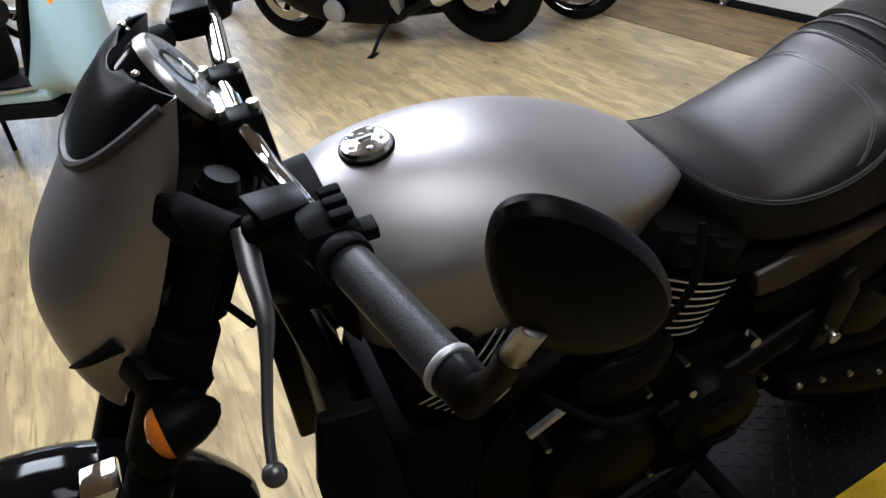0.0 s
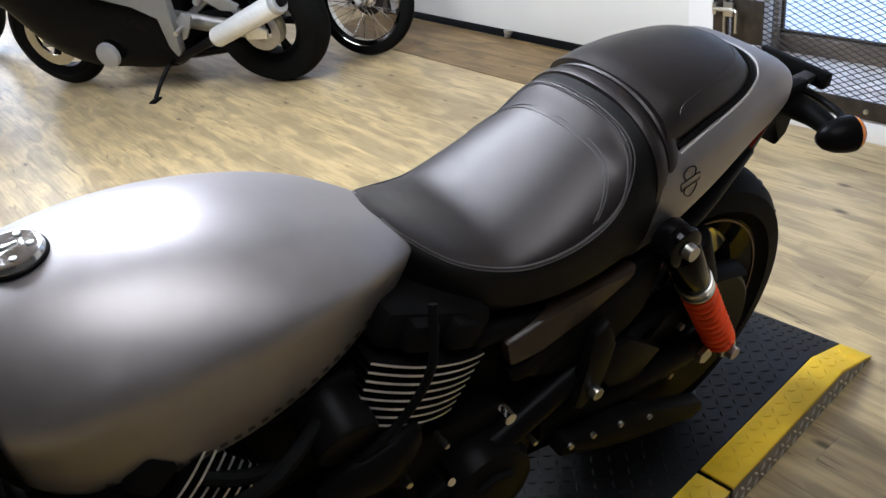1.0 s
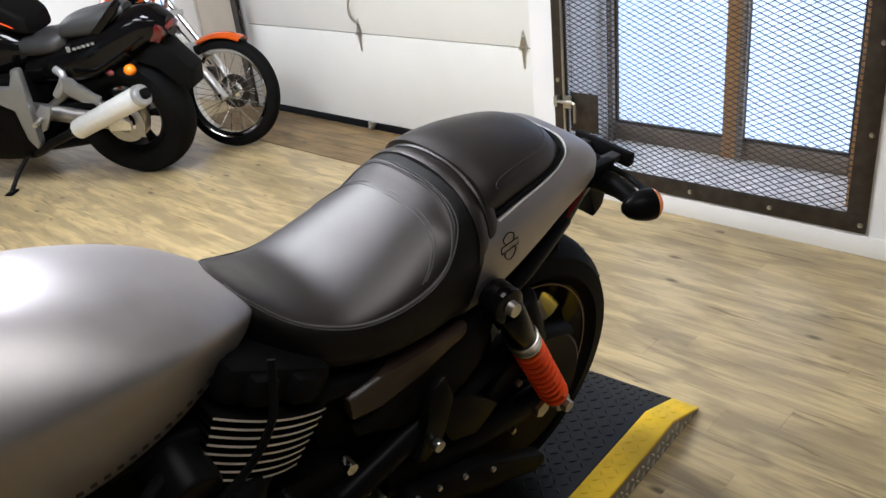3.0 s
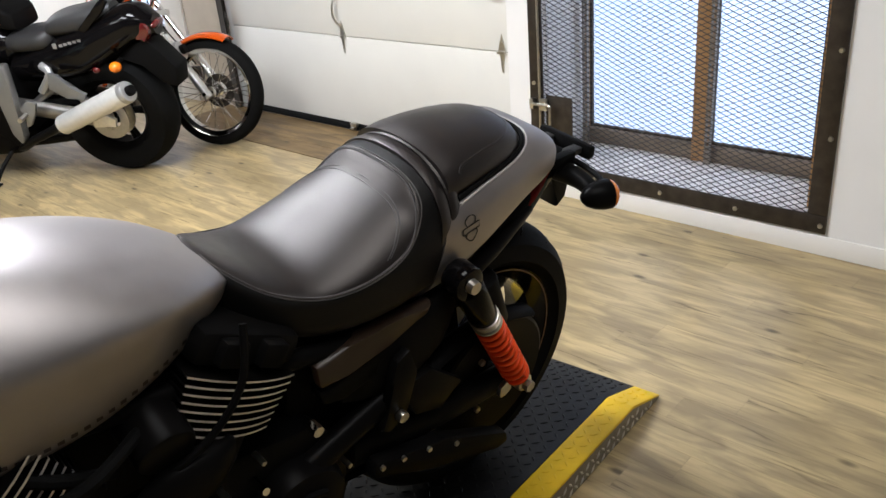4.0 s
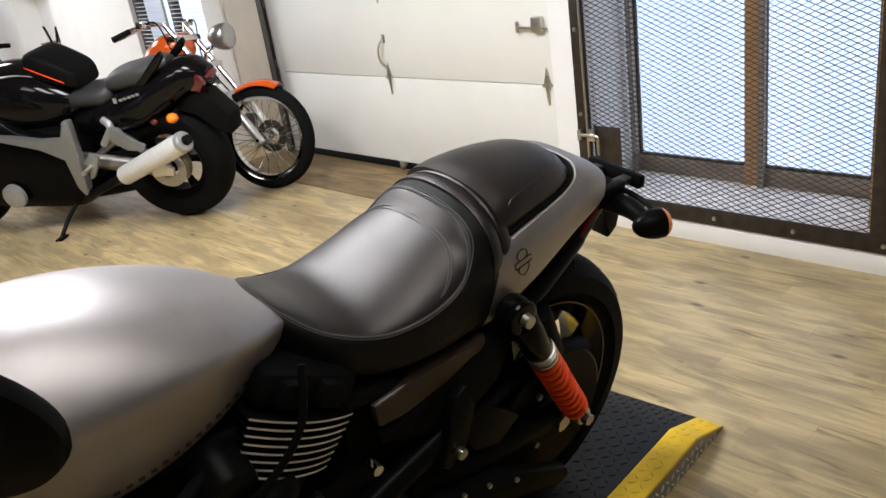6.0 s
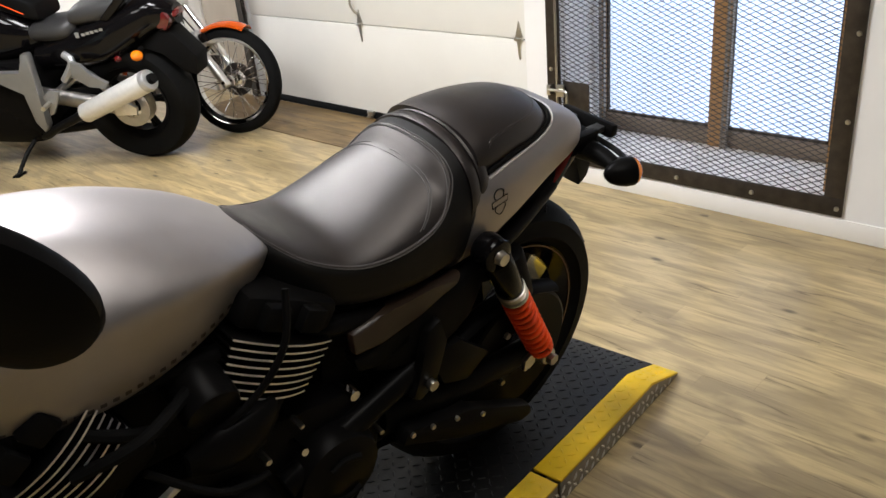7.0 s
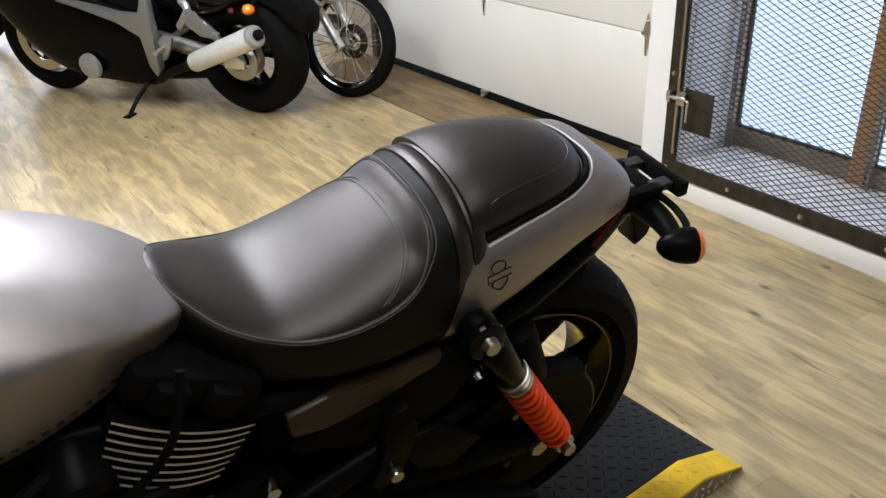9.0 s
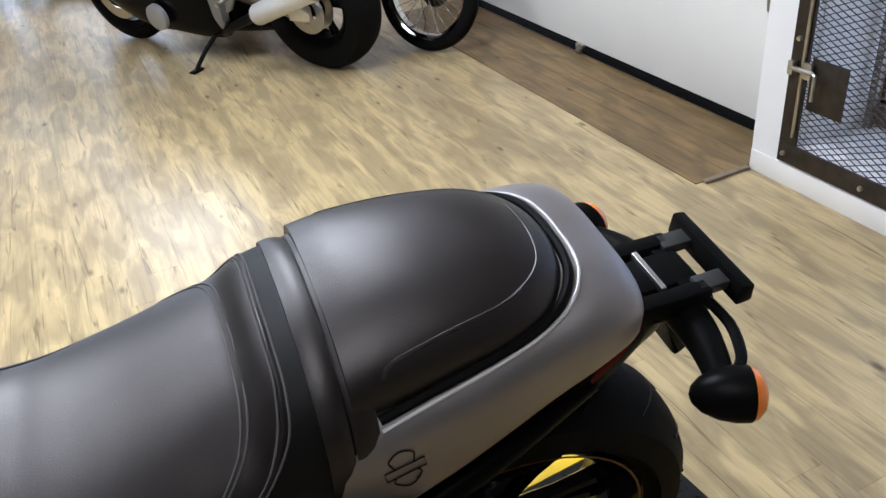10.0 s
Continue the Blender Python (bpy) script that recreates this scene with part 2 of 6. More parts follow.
M_FLOOR = wood_floor("vinyl_plank", (0.560, 0.432, 0.222), (0.350, 0.268, 0.145), (0.105, 0.072, 0.030), 0.30, (3.6, 15.0))
M_RAMPWOOD = wood_floor("brown_ramp_board", (0.26, 0.168, 0.070), (0.14, 0.090, 0.036), (0.075, 0.052, 0.026), 0.42, (3.5, 14.0))

# ---- mesh helpers ----


def link(name, bm, material, parent=None, label="", smooth=True, doubles=False):
    me = bpy.data.meshes.new(name)
    bmesh.ops.recalc_face_normals(bm, faces=bm.faces)
    bm.to_mesh(me)
    bm.free()
    if smooth:
        for p in me.polygons:
            p.use_smooth = True
        me.set_sharp_from_angle(angle=radians(38))
    me.materials.append(material)
    ob = new(name, me)
    if parent is not None:
        ob.parent = parent
    if label:
        ob["label"] = label
    return ob


def part(name, bm, material, parent, label=""):
    return link(name, bm, material, parent, label)


def thing(name, m, label, category, group="", kind=""):
    ob = new(name)
    ob.empty_display_size = 0.1
    ob.matrix_world = m
    return tagged(ob, label, category, group, kind)


def box(x0, y0, z0, x1, y1, z1, bevel=0.0, bm=None, m=None):
    bm = bm or bmesh.new()
    mm = Matrix.LocRotScale(((x0 + x1) / 2, (y0 + y1) / 2, (z0 + z1) / 2), None, (abs(x1 - x0), abs(y1 - y0), abs(z1 - z0)))
    g = bmesh.ops.create_cube(bm, size=1, matrix=(m @ mm) if m else mm)
    if bevel:
        es = list({e for v in g["verts"] for e in v.link_edges})
        bmesh.ops.bevel(bm, geom=es, offset=bevel, segments=2, affect="EDGES", profile=0.5)
    return bm


def cyl(p, q, r, r2=None, n=16, bm=None, bevel=0.0):
    bm = bm or bmesh.new()
    p, q = Vector(p), Vector(q)
    d = q - p
    m = Matrix.Translation((p + q) / 2) @ d.to_track_quat("Z", "Y").to_matrix().to_4x4()
    g = bmesh.ops.create_cone(bm, cap_ends=True, segments=n, radius1=r, radius2=r if r2 is None else r2, depth=d.length, matrix=m)
    if bevel:
        es = [e for e in {e for v in g["verts"] for e in v.link_edges} if any(len(f.verts) > 4 for f in e.link_faces)]
        bmesh.ops.bevel(bm, geom=es, offset=bevel, segments=2, affect="EDGES", profile=0.5)
    return bm


def loft(rings, bm=None, caps=True, closed=False):
    """Skin a list of rings of points (all of one length)."""
    bm = bm or bmesh.new()
    vs = [[bm.verts.new(p) for p in r] for r in rings]
    n = len(vs[0])
    for a, b in zip(vs, vs[1:] + ([vs[0]] if closed else [])):
        for i in range(n):
            j = (i + 1) % n
            bm.faces.new((a[i], a[j], b[j], b[i]))
    if caps and not closed:
        bm.faces.new(vs[0])
        bm.faces.new(list(reversed(vs[-1])))
    return bm


def smooth_path(pts, k=6):
    """Catmull-Rom through the points, k steps a span."""
    pts = [Vector(p) for p in pts]
    out = []
    for i in range(len(pts) - 1):
        p0, p1, p2, p3 = pts[max(i - 1, 0)], pts[i], pts[i + 1], pts[min(i + 2, len(pts) - 1)]
        for s in range(k):
            t = s / k
            out.append(0.5 * ((2 * p1) + (p2 - p0) * t + (2 * p0 - 5 * p1 + 4 * p2 - p3) * t * t + (3 * p1 - p0 - 3 * p2 + p3) * t ** 3))
    return out + [pts[-1]]


def tube(pts, r, n=10, k=6, bm=None, flat=1.0, radii=None):
    path = smooth_path(pts, k) if k > 1 else [Vector(p) for p in pts]
    rings = []
    up = Vector((0.13, 0.31, 0.94))
    for i, p in enumerate(path):
        d = (path[min(i + 1, len(path) - 1)] - path[max(i - 1, 0)]).normalized()
        side = d.cross(up)
        if side.length < 1e-4:
            side = d.cross(Vector((1, 0, 0)))
        side.normalize()
        up = side.cross(d).normalized()
        rr = r
        if radii:
            f = i / (len(path) - 1) * (len(radii) - 1)
            j = min(int(f), len(radii) - 2)
            rr = radii[j] + (radii[j + 1] - radii[j]) * (f - j)
        rings.append([p + side * (math.cos(a) * rr) + up * (math.sin(a) * rr * flat) for a in (2 * math.pi * q / n for q in range(n))])
    return loft(rings, bm)


def revolve(profile, centre=(0, 0, 0), n=48, bm=None, closed=True):
    """Turn (radius, x) pairs round the x axis."""
    bm = bm or bmesh.new()
    c = Vector(centre)
    rings = []
    for i in range(n):
        a = 2 * math.pi * i / n
        rings.append([c + Vector((x, r * math.cos(a), r * math.sin(a))) for r, x in profile])
    vs = [[bm.verts.new(p) for p in r] for r in rings]
    k = len(profile)
    for i in range(n):
        a, b = vs[i], vs[(i + 1) % n]
        for j in range(k if closed else k - 1):
            jj = (j + 1) % k
            bm.faces.new((a[j], a[jj], b[jj], b[j]))
    return bm


def curve_table(table, y):
    """Smooth value of a table of (y, a, b, ...) rows at y."""
    ys = [r[0] for r in table]
    y = min(max(y, ys[0]), ys[-1])
    i = max(j for j in range(len(ys)) if ys[j] <= y)
    if i == len(ys) - 1:
        return table[-1][1:]
    p0, p1, p2, p3 = table[max(i - 1, 0)], table[i], table[i + 1], table[min(i + 2, len(ys) - 1)]
    t = (y - p1[0]) / (p2[0] - p1[0])
    h = p2[0] - p1[0]
    out = []
    for c in range(1, len(p1)):
        m1 = (p2[c] - p0[c]) / (p2[0] - p0[0]) * h if p2[0] != p0[0] else 0
        m2 = (p3[c] - p1[c]) / (p3[0] - p1[0]) * h
        out.append((2 * t ** 3 - 3 * t * t + 1) * p1[c] + (t ** 3 - 2 * t * t + t) * m1 + (-2 * t ** 3 + 3 * t * t) * p2[c] + (t ** 3 - t * t) * m2)
    return out


def ring_point(w, zt, zm, zb, a, nt=2.2, nb=2.2, cx=0.0):
    c, s = math.cos(a), math.sin(a)
    e = nt if s >= 0 else nb
    x = w * math.copysign(abs(c) ** (2 / e), c)
    z = zm + (zt - zm if s >= 0 else zm - zb) * math.copysign(abs(s) ** (2 / e), s)
    return cx + x, z


def body(table, y0, y1, steps, n=36, nt=2.2, nb=2.2):
    """Loft along y; table rows: y, half width, top z, middle z, bottom z."""
    rings = []
    for i in range(steps + 1):
        # finer at the ends
        t = 0.5 - 0.5 * math.cos(math.pi * i / steps)
        y = y0 + (y1 - y0) * t
        w, zt, zm, zb = curve_table(table, y)
        rings.append([(p[0], y, p[1]) for p in (ring_point(w, zt, zm, zb, 2 * math.pi * k / n, nt, nb) for k in range(n))])
    return loft(rings)


def prism(pts, depth, axis="x", at=0.0, bevel=0.0, bm=None):
    """Extrude a polygon of (u, v) pairs along an axis. x: (y, z); y: (x, z); z: (x, y)."""
    bm = bm or bmesh.new()
    def put(u, v, d):
        return {"x": (d, u, v), "y": (u, d, v), "z": (u, v, d)}[axis]
    a = [bm.verts.new(put(u, v, at - depth / 2)) for u, v in pts]
    b = [bm.verts.new(put(u, v, at + depth / 2)) for u, v in pts]
    fs = [bm.faces.new(a), bm.faces.new(list(reversed(b)))]
    for i in range(len(pts)):
        j = (i + 1) % len(pts)
        fs.append(bm.faces.new((a[i], b[i], b[j], a[j])))
    if bevel:
        bmesh.ops.bevel(bm, geom=list({e for f in fs for e in f.edges}), offset=bevel, segments=2, affect="EDGES", profile=0.5)
    return bm


def ellipsoid(c, rx, ry, rz, bm=None, n=20, m=None):
    bm = bm or bmesh.new()
    mm = Matrix.LocRotScale(c, None, (rx, ry, rz))
    bmesh.ops.create_uvsphere(bm, u_segments=n, v_segments=max(8, n // 2), radius=1, matrix=(m @ mm) if m else mm)
    return bm


# ---- the room ----
XW, XE, YS = -10.6, 1.75, -5.4          # far west wall; east and south walls unseen, set close to keep reflections dark
YD, YW = 0.215, 0.0                    # garage door plane, gate wall plane
XJ = -1.39                             # corner of the gate wall beside the garage door

floor = link("floor", box(XW - 0.2, YS - 0.2, -0.12, XE + 0.2, 0.9, -0.006), M_FLOOR, label="", smooth=False)
tagged(floor, "pale brown wood-look vinyl plank floor, worn", "floor", kind="structure")
ceiling = link("ceiling", box(XW - 0.2, YS - 0.2, CEIL, XE + 0.2, 0.9, CEIL + 0.12), M_CEIL, smooth=False)
tagged(ceiling, "plain brown ceiling with flat light panels", "ceiling", kind="structure")
# gate wall, with an opening for the window recess
OX0, OX1, OZ0, OZ1 = -1.215, -0.035, 0.135, 2.06
bm = box(XJ, YW, 0, OX0, 0.385, CEIL)
box(OX1, YW, 0, XE, 0.385, CEIL, bm=bm)
box(OX0, YW, 0, OX1, 0.385, OZ0, bm=bm)
box(OX0, YW, OZ1, OX1, 0.385, CEIL, bm=bm)
tagged(link("wall_north", bm, M_WALL, smooth=False), "white painted wall with a barred window recess", "wall", kind="structure")
# wall round the garage door and on to the far window
GX0, GX1, GZ = -3.82, -1.40, 2.35
bm = box(GX0, YD + 0.02, GZ, XJ, YD + 0.30, CEIL)
box(-4.65, YD + 0.02, 0, GX0, YD + 0.30, CEIL, bm=bm)
WX0, WX1, WZ0, WZ1 = -5.92, -4.65, 0.42, 1.9
box(WX0, YD + 0.02, 0, WX1, YD + 0.30, WZ0, bm=bm)
box(WX0, YD + 0.02, WZ1, WX1, YD + 0.30, CEIL, bm=bm)
NX0, NX1, NZ0, NZ1 = -8.75, -7.66, 0.63, 1.28
box(NX1, YD + 0.02, 0, WX0, YD + 0.30, CEIL, bm=bm)
box(NX0, YD + 0.02, 0, NX1, YD + 0.30, NZ0 - 0.2, bm=bm)
box(NX0, YD + 0.02, NZ1, NX1, YD + 0.30, CEIL, bm=bm)
box(NX0, YD + 0.27, NZ0 - 0.2, NX1, YD + 0.30, NZ1, bm=bm)
box(XW, YD + 0.02, 0, NX0, YD + 0.30, CEIL, bm=bm)
tagged(link("wall_back", bm, M_WALL, smooth=False), "white painted wall with a shelf niche", "wall", kind="structure")
# east and south walls are out of view, darkened to cut reflected light
tagged(link("wall_east", box(XE, YS, 0, XE + 0.15, 0.55, CEIL), M_WALLDARK, smooth=False), "unseen wall, darkened and set close to keep reflections dark", "wall", kind="structure")
tagged(link("wall_south", box(XW, YS - 0.15, 0, XE, YS, CEIL), M_WALLDARK, smooth=False), "unseen wall, darkened and set close to keep reflections dark", "wall", kind="structure")
bm = box(XW - 0.15, YS, 0, XW, -4.3, CEIL)
box(XW - 0.15, -0.9, 0, XW, 0.5, CEIL, bm=bm)
box(XW - 0.15, -4.3, 0, XW, -0.9, 0.35, bm=bm)
box(XW - 0.15, -4.3, 2.6, XW, -0.9, CEIL, bm=bm)
tagged(link("wall_west", bm, M_WALL, smooth=False), "white wall with a wide shop window", "wall", kind="structure")
shop = thing("window_3", pose(XW - 0.07, -2.6, 0.35), "wide shop window with white frame", "window", kind="structure")
bm = box(-0.03, -1.7, 0, 0.03, -1.64, 2.25)
for yy in (-0.58, 0.54, 1.64):
    box(-0.03, yy, 0, 0.03, yy + 0.06, 2.25, bm=bm)
box(-0.03, -1.7, 0, 0.03, 1.7, 0.06, bm=bm)
box(-0.03, -1.7, 2.19, 0.03, 1.7, 2.25, bm=bm)
part("window_frame", bm, M_TRIM, shop)
tagged(link("backdrop", box(XW - 0.9, -5.0, -0.1, XW - 0.86, -0.2, 3.0), M_GLOW, smooth=False), "bright daylight outside the shop window", "backdrop", kind="structure")
tagged(link("backdrop", box(WX0 - 0.6, YD + 0.62, 0.0, WX1 + 0.2, YD + 0.64, 2.4), M_GLOW, smooth=False), "pale blue daylight outside the window", "backdrop", kind="structure")
tagged(link("backdrop", box(OX0 - 0.45, 0.72, -0.3, OX1 + 0.3, 0.74, 2.5), M_GLOW, smooth=False), "pale blue daylight outside the window", "backdrop", kind="structure")

# ceiling fixtures
for fx, fy, fl, fw, watts in FIXTURES:
    lamp = thing("ceiling_light", pose(fx, fy, CEIL), "white ceiling fixture with a bright diffuser", "ceiling light", "ceiling lights")
    part("housing", box(-fl / 2 - 0.04, -fw / 2 - 0.04, -0.05, fl / 2 + 0.04, fw / 2 + 0.04, 0.0, 0.006), M_TRIM, lamp)
    part("diffuser", box(-fl / 2 + 0.01, -fw / 2 + 0.01, -0.075, fl / 2 - 0.01, fw / 2 - 0.01, -0.051, 0.01), M_TUBE, lamp)

# ---- window recess behind the gate ----
win = thing("window_1", pose(0, 0, 0), "brown wooden window with two panes behind a dusty sill", "window", kind="structure")
WY = 0.33
part("window_sill", box(OX0, 0.002, OZ0 - 0.02, OX1, WY + 0.04, OZ0 + 0.012, 0.003), M_SILL, win)
part("jamb", box(OX0 - 0.002, 0.04, OZ0, OX0 + 0.004, WY + 0.05, OZ1), M_WALL, win)
part("jamb", box(OX1 - 0.004, 0.04, OZ0, OX1 + 0.002, WY + 0.05, OZ1), M_WALL, win)
P0, M0, M1, P1 = -1.196, -0.668, -0.604, -0.170
part("stile", box(OX0 + 0.005, WY - 0.004, OZ0 + 0.013, P0 - 0.001, WY + 0.05, OZ1, 0.003), M_WOODTRIM, win)
part("stile", box(P1 + 0.001, WY, OZ0 + 0.013, OX1 - 0.005, WY + 0.05, OZ1, 0.004), M_WOODTRIM, win)
part("mullion", box(M0, WY - 0.02, OZ0 + 0.013, M1, WY + 0.05, OZ1, 0.004), M_WOODTRIM, win)
for a, b in ((P0, M0 - 0.001), (M1 + 0.001, P1)):
    part("bottom_rail", box(a, WY - 0.008, OZ0 + 0.013, b, WY + 0.045, OZ0 + 0.082, 0.004), M_WEATHER, win)
    bm = box(a, WY + 0.018, OZ0 + 0.083, a + 0.012, WY + 0.032, OZ1)
    box(b - 0.012, WY + 0.018, OZ0 + 0.083, b, WY + 0.032, OZ1, bm=bm)
    box(a, WY + 0.018, OZ0 + 0.083, b, WY + 0.032, OZ0 + 0.094, bm=bm)
    part("sash", bm, M_IRON, win)
# thin pane: lets light straight through, with a faint gloss
M_PANE = bpy.data.materials.new("clear_pane")
M_PANE.use_nodes = True
pn = M_PANE.node_tree
clear, sheen, both = pn.nodes.new("ShaderNodeBsdfTransparent"), pn.nodes.new("ShaderNodeBsdfGlossy"), pn.nodes.new("ShaderNodeMixShader")
clear.inputs["Color"].default_value = (0.96, 0.98, 1.0, 1)
sheen.inputs["Roughness"].default_value = 0.04
both.inputs[0].default_value = 0.04
pn.links.new(clear.outputs[0], both.inputs[1]), pn.links.new(sheen.outputs[0], both.inputs[2])
pn.links.new(both.outputs[0], pn.nodes["Material Output"].inputs["Surface"])
for a, b in ((P0 + 0.010, M0 - 0.011), (M1 + 0.011, P1 - 0.010)):
    p = part("pane", box(a, WY + 0.022, OZ0 + 0.09, b, WY + 0.027, OZ1), M_PANE, win)
    p.visible_shadow = False
# slotted steel uprights behind the mesh
M_STRUT = mat("dull_zinc", (0.26, 0.23, 0.20), 0.5, 0.7, 0.25, 40)
def strut(x, y):
    s = bmesh.new()
    for k in range(90):
        z = OZ0 + 0.02 + k * 0.021
        box(x - 0.008, y, z, x + 0.008, y + 0.003, z + 0.012, bm=s)
    box(x - 0.013, y, OZ0 + 0.013, x - 0.008, y + 0.016, OZ1, bm=s)
    box(x + 0.008, y, OZ0 + 0.013, x + 0.013, y + 0.016, OZ1, bm=s)
    return s
part("slotted_upright", strut(-0.587, WY - 0.04), M_STRUT, win)
part("slotted_upright", strut(-1.180, WY - 0.05), M_STRUT, win)
part("slotted_upright", strut(-0.065, 0.045), M_WOODTRIM, win)

# ---- mesh gate over the recess ----
gate = thing("security_gate", pose(0, 0, 0), "expanded metal security gate in a dark iron frame", "gate")
FX0, FX1, FZ0, FZ1 = -1.268, 0.014, 0.085, 2.10
FW = 0.068
part("frame_bar", box(FX0, -0.012, FZ0, FX1, -0.003, FZ0 + FW, 0.002), M_IRON, gate)
part("frame_bar", box(FX0, -0.012, FZ1 - FW, FX1, -0.003, FZ1, 0.002), M_IRON, gate)
part("frame_bar", box(FX0, -0.012, FZ0 + FW + 0.001, FX0 + FW, -0.003, FZ1 - FW - 0.001, 0.002), M_IRON, gate)
part("frame_bar", box(FX1 - FW, -0.012, FZ0 + FW + 0.001, FX1, -0.003, FZ1 - FW - 0.001, 0.002), M_IRON, gate)
part("hinge_rod", cyl((FX0 + FW - 0.012, -0.018, FZ0 + 0.1), (FX0 + FW - 0.012, -0.018, FZ1 - 0.1), 0.006, n=8), M_STEEL, gate)
LW, SW = 0.046, 0.0104
bm = bmesh.new()
mx0, mx1, mz0, mz1 = FX0 + 0.035, FX1 - 0.035, FZ0 + 0.035, FZ1 - 0.035
nr, nc = int((mz1 - mz0) / SW), int((mx1 - mx0) / LW * 2)
for r in range(nr):
    base = mz0 + r * SW
    for off in (0,):
        prev = None
        for c in range(nc + 1):
            x = mx0 + c * LW / 2
            up = (c + r + off) % 2
            z = base + (SW if up else 0)
            ringv = [bm.verts.new(q) for q in ((x, -0.0006, z - 0.0016), (x, 0.0013, z - 0.0013), (x, 0.0013, z + 0.0016), (x, -0.0006, z + 0.0013))]
            if prev:
                for k in range(4):
                    bm.faces.new((prev[k], prev[(k + 1) % 4], ringv[(k + 1) % 4], ringv[k]))
            prev = ringv
part("mesh_sheet", bm, M_MESH, gate)
BZ = FZ0 + 0.03
for bx, bz in [(-1.245, BZ), (-0.94, BZ), (-0.632, BZ), (-0.318, BZ), (-0.005, BZ), (-0.005, 0.437), (-0.005, 0.735), (-0.005, 1.04), (-1.245, 0.50), (-1.245, 0.86), (-1.245, 1.2)]:
    b = cyl((bx, -0.012, bz), (bx, -0.019, bz), 0.0095, 0.007, n=12)
    part("bolt", b, M_STEEL, gate)
lock = part("lock_plate", box(-1.19, -0.006, 0.285, -1.055, -0.001, 0.452, 0.002), M_IRON, gate, "dark steel lock plate")
bm = cyl((-1.255, -0.028, 0.412), (-1.165, -0.028, 0.412), 0.008, n=10)
tube([(-1.17, -0.028, 0.412), (-1.155, -0.03, 0.41), (-1.152, -0.032, 0.395), (-1.152, -0.032, 0.33)], 0.006, n=8, bm=bm)
part("slide_bolt", bm, M_STEEL, lock)
bm = box(-1.215, -0.024, 0.385, -1.175, -0.013, 0.438, 0.002)
box(-1.258, -0.034, 0.39, -1.238, -0.013, 0.434, 0.002, bm=bm)
part("bolt_keeper", bm, M_STEEL, lock)
bm = box(-1.215, -0.02, 1.02, -1.17, -0.013, 1.10, 0.002)
part("catch", bm, M_STEEL, gate)

# ---- garage door ----
door = thing("garage_door", pose(0, 0, 0), "white sectional steel garage door, shut", "garage door")
SEC = 0.508
for k in range(4):
    z0 = 0.05 + k * SEC
    bm = box(GX0, YD - 0.006, z0 + 0.002, GX1, YD + 0.03, z0 + SEC - 0.002, 0.005)
    part("door_section", bm, M_DOOR, door)
part("bottom_seal", box(GX0, YD - 0.012, 0.0, GX1, YD + 0.025, 0.046, 0.008), M_RUBBER, door, "black rubber seal")
part("seal_retainer", box(GX0, YD - 0.016, 0.004, GX1, YD - 0.0125, 0.012), M_ALU, door)
def hinge(x, z, big=1.0):
    h = prism([(x - 0.022 * big, z + 0.008), (x, z + 0.085 * big), (x + 0.022 * big, z + 0.008), (x + 0.012 * big, z - 0.01), (x + 0.004, z - 0.095 * big), (x - 0.004, z - 0.095 * big), (x - 0.012 * big, z - 0.01)], 0.005, "y", YD - 0.0095)
    box(x - 0.024 * big, YD - 0.022, z - 0.006, x + 0.024 * big, YD - 0.010, z + 0.008, 0.002, bm=h)
    cyl((x, YD - 0.012, z + 0.05 * big), (x, YD - 0.018, z + 0.05 * big), 0.006, n=8, bm=h)
    return h
for k in (1, 2, 3):
    z = 0.05 + k * SEC
    for x in (-3.88, -2.735, -1.59):
        part("hinge", hinge(x, z), M_STEEL, door)
bm = tube([(-2.74, YD - 0.012, 0.77), (-2.752, YD - 0.04, 0.74), (-2.757, YD - 0.045, 0.68), (-2.748, YD - 0.035, 0.64), (-2.738, YD - 0.014, 0.62)], 0.007, n=8)
box(-2.752, YD - 0.012, 0.755, -2.728, YD - 0.006, 0.80, 0.002, bm=bm)
part("pull_handle", bm, M_STEEL, door, "bent steel pull handle")
bm = box(-1.74, YD - 0.03, 0.825, -1.56, YD - 0.014, 0.835, 0.003)
box(-1.64, YD - 0.035, 0.81, -1.58, YD - 0.0065, 0.88, 0.003, bm=bm)
cyl((-1.735, YD - 0.022, 0.81), (-1.735, YD - 0.022, 0.86), 0.008, n=8, bm=bm)
part("side_lock", bm, M_STEEL, door, "steel slide lock")
bm = box(-2.75, YD - 0.03, 0.035, -2.70, YD - 0.0065, 0.06, 0.003)
box(-2.74, YD - 0.04, 0.02, -2.71, YD - 0.014, 0.034, 0.002, bm=bm)
part("bottom_bracket", bm, M_STEEL, door)
# door track and posts
tagged(link("trim", box(-4.62, YD - 0.045, 0, -4.36, YD + 0.018, CEIL, 0.006), M_TRIM), "white painted post", "trim", kind="structure")
tagged(link("trim", box(-4.355, YD - 0.03, 0, -3.92, YD + 0.018, CEIL, 0.006), M_BEIGE), "beige painted post beside the garage door", "trim", kind="structure")
trk = thing("door_track", pose(0, 0, 0), "galvanised garage door track", "track", "door tracks")
bm = box(-3.90, YD - 0.05, 0.02, -3.894, YD + 0.01, 2.4)
box(-3.90, YD - 0.05, 0.02, -3.84, YD - 0.045, 2.4, bm=bm)
part("rail", bm, M_IRON, trk)
trk = thing("door_track", pose(0, 0, 0), "galvanised garage door track", "track", "door tracks")
bm = box(-1.50, YD - 0.05, 0.02, -1.494, YD - 0.008, 0.25)
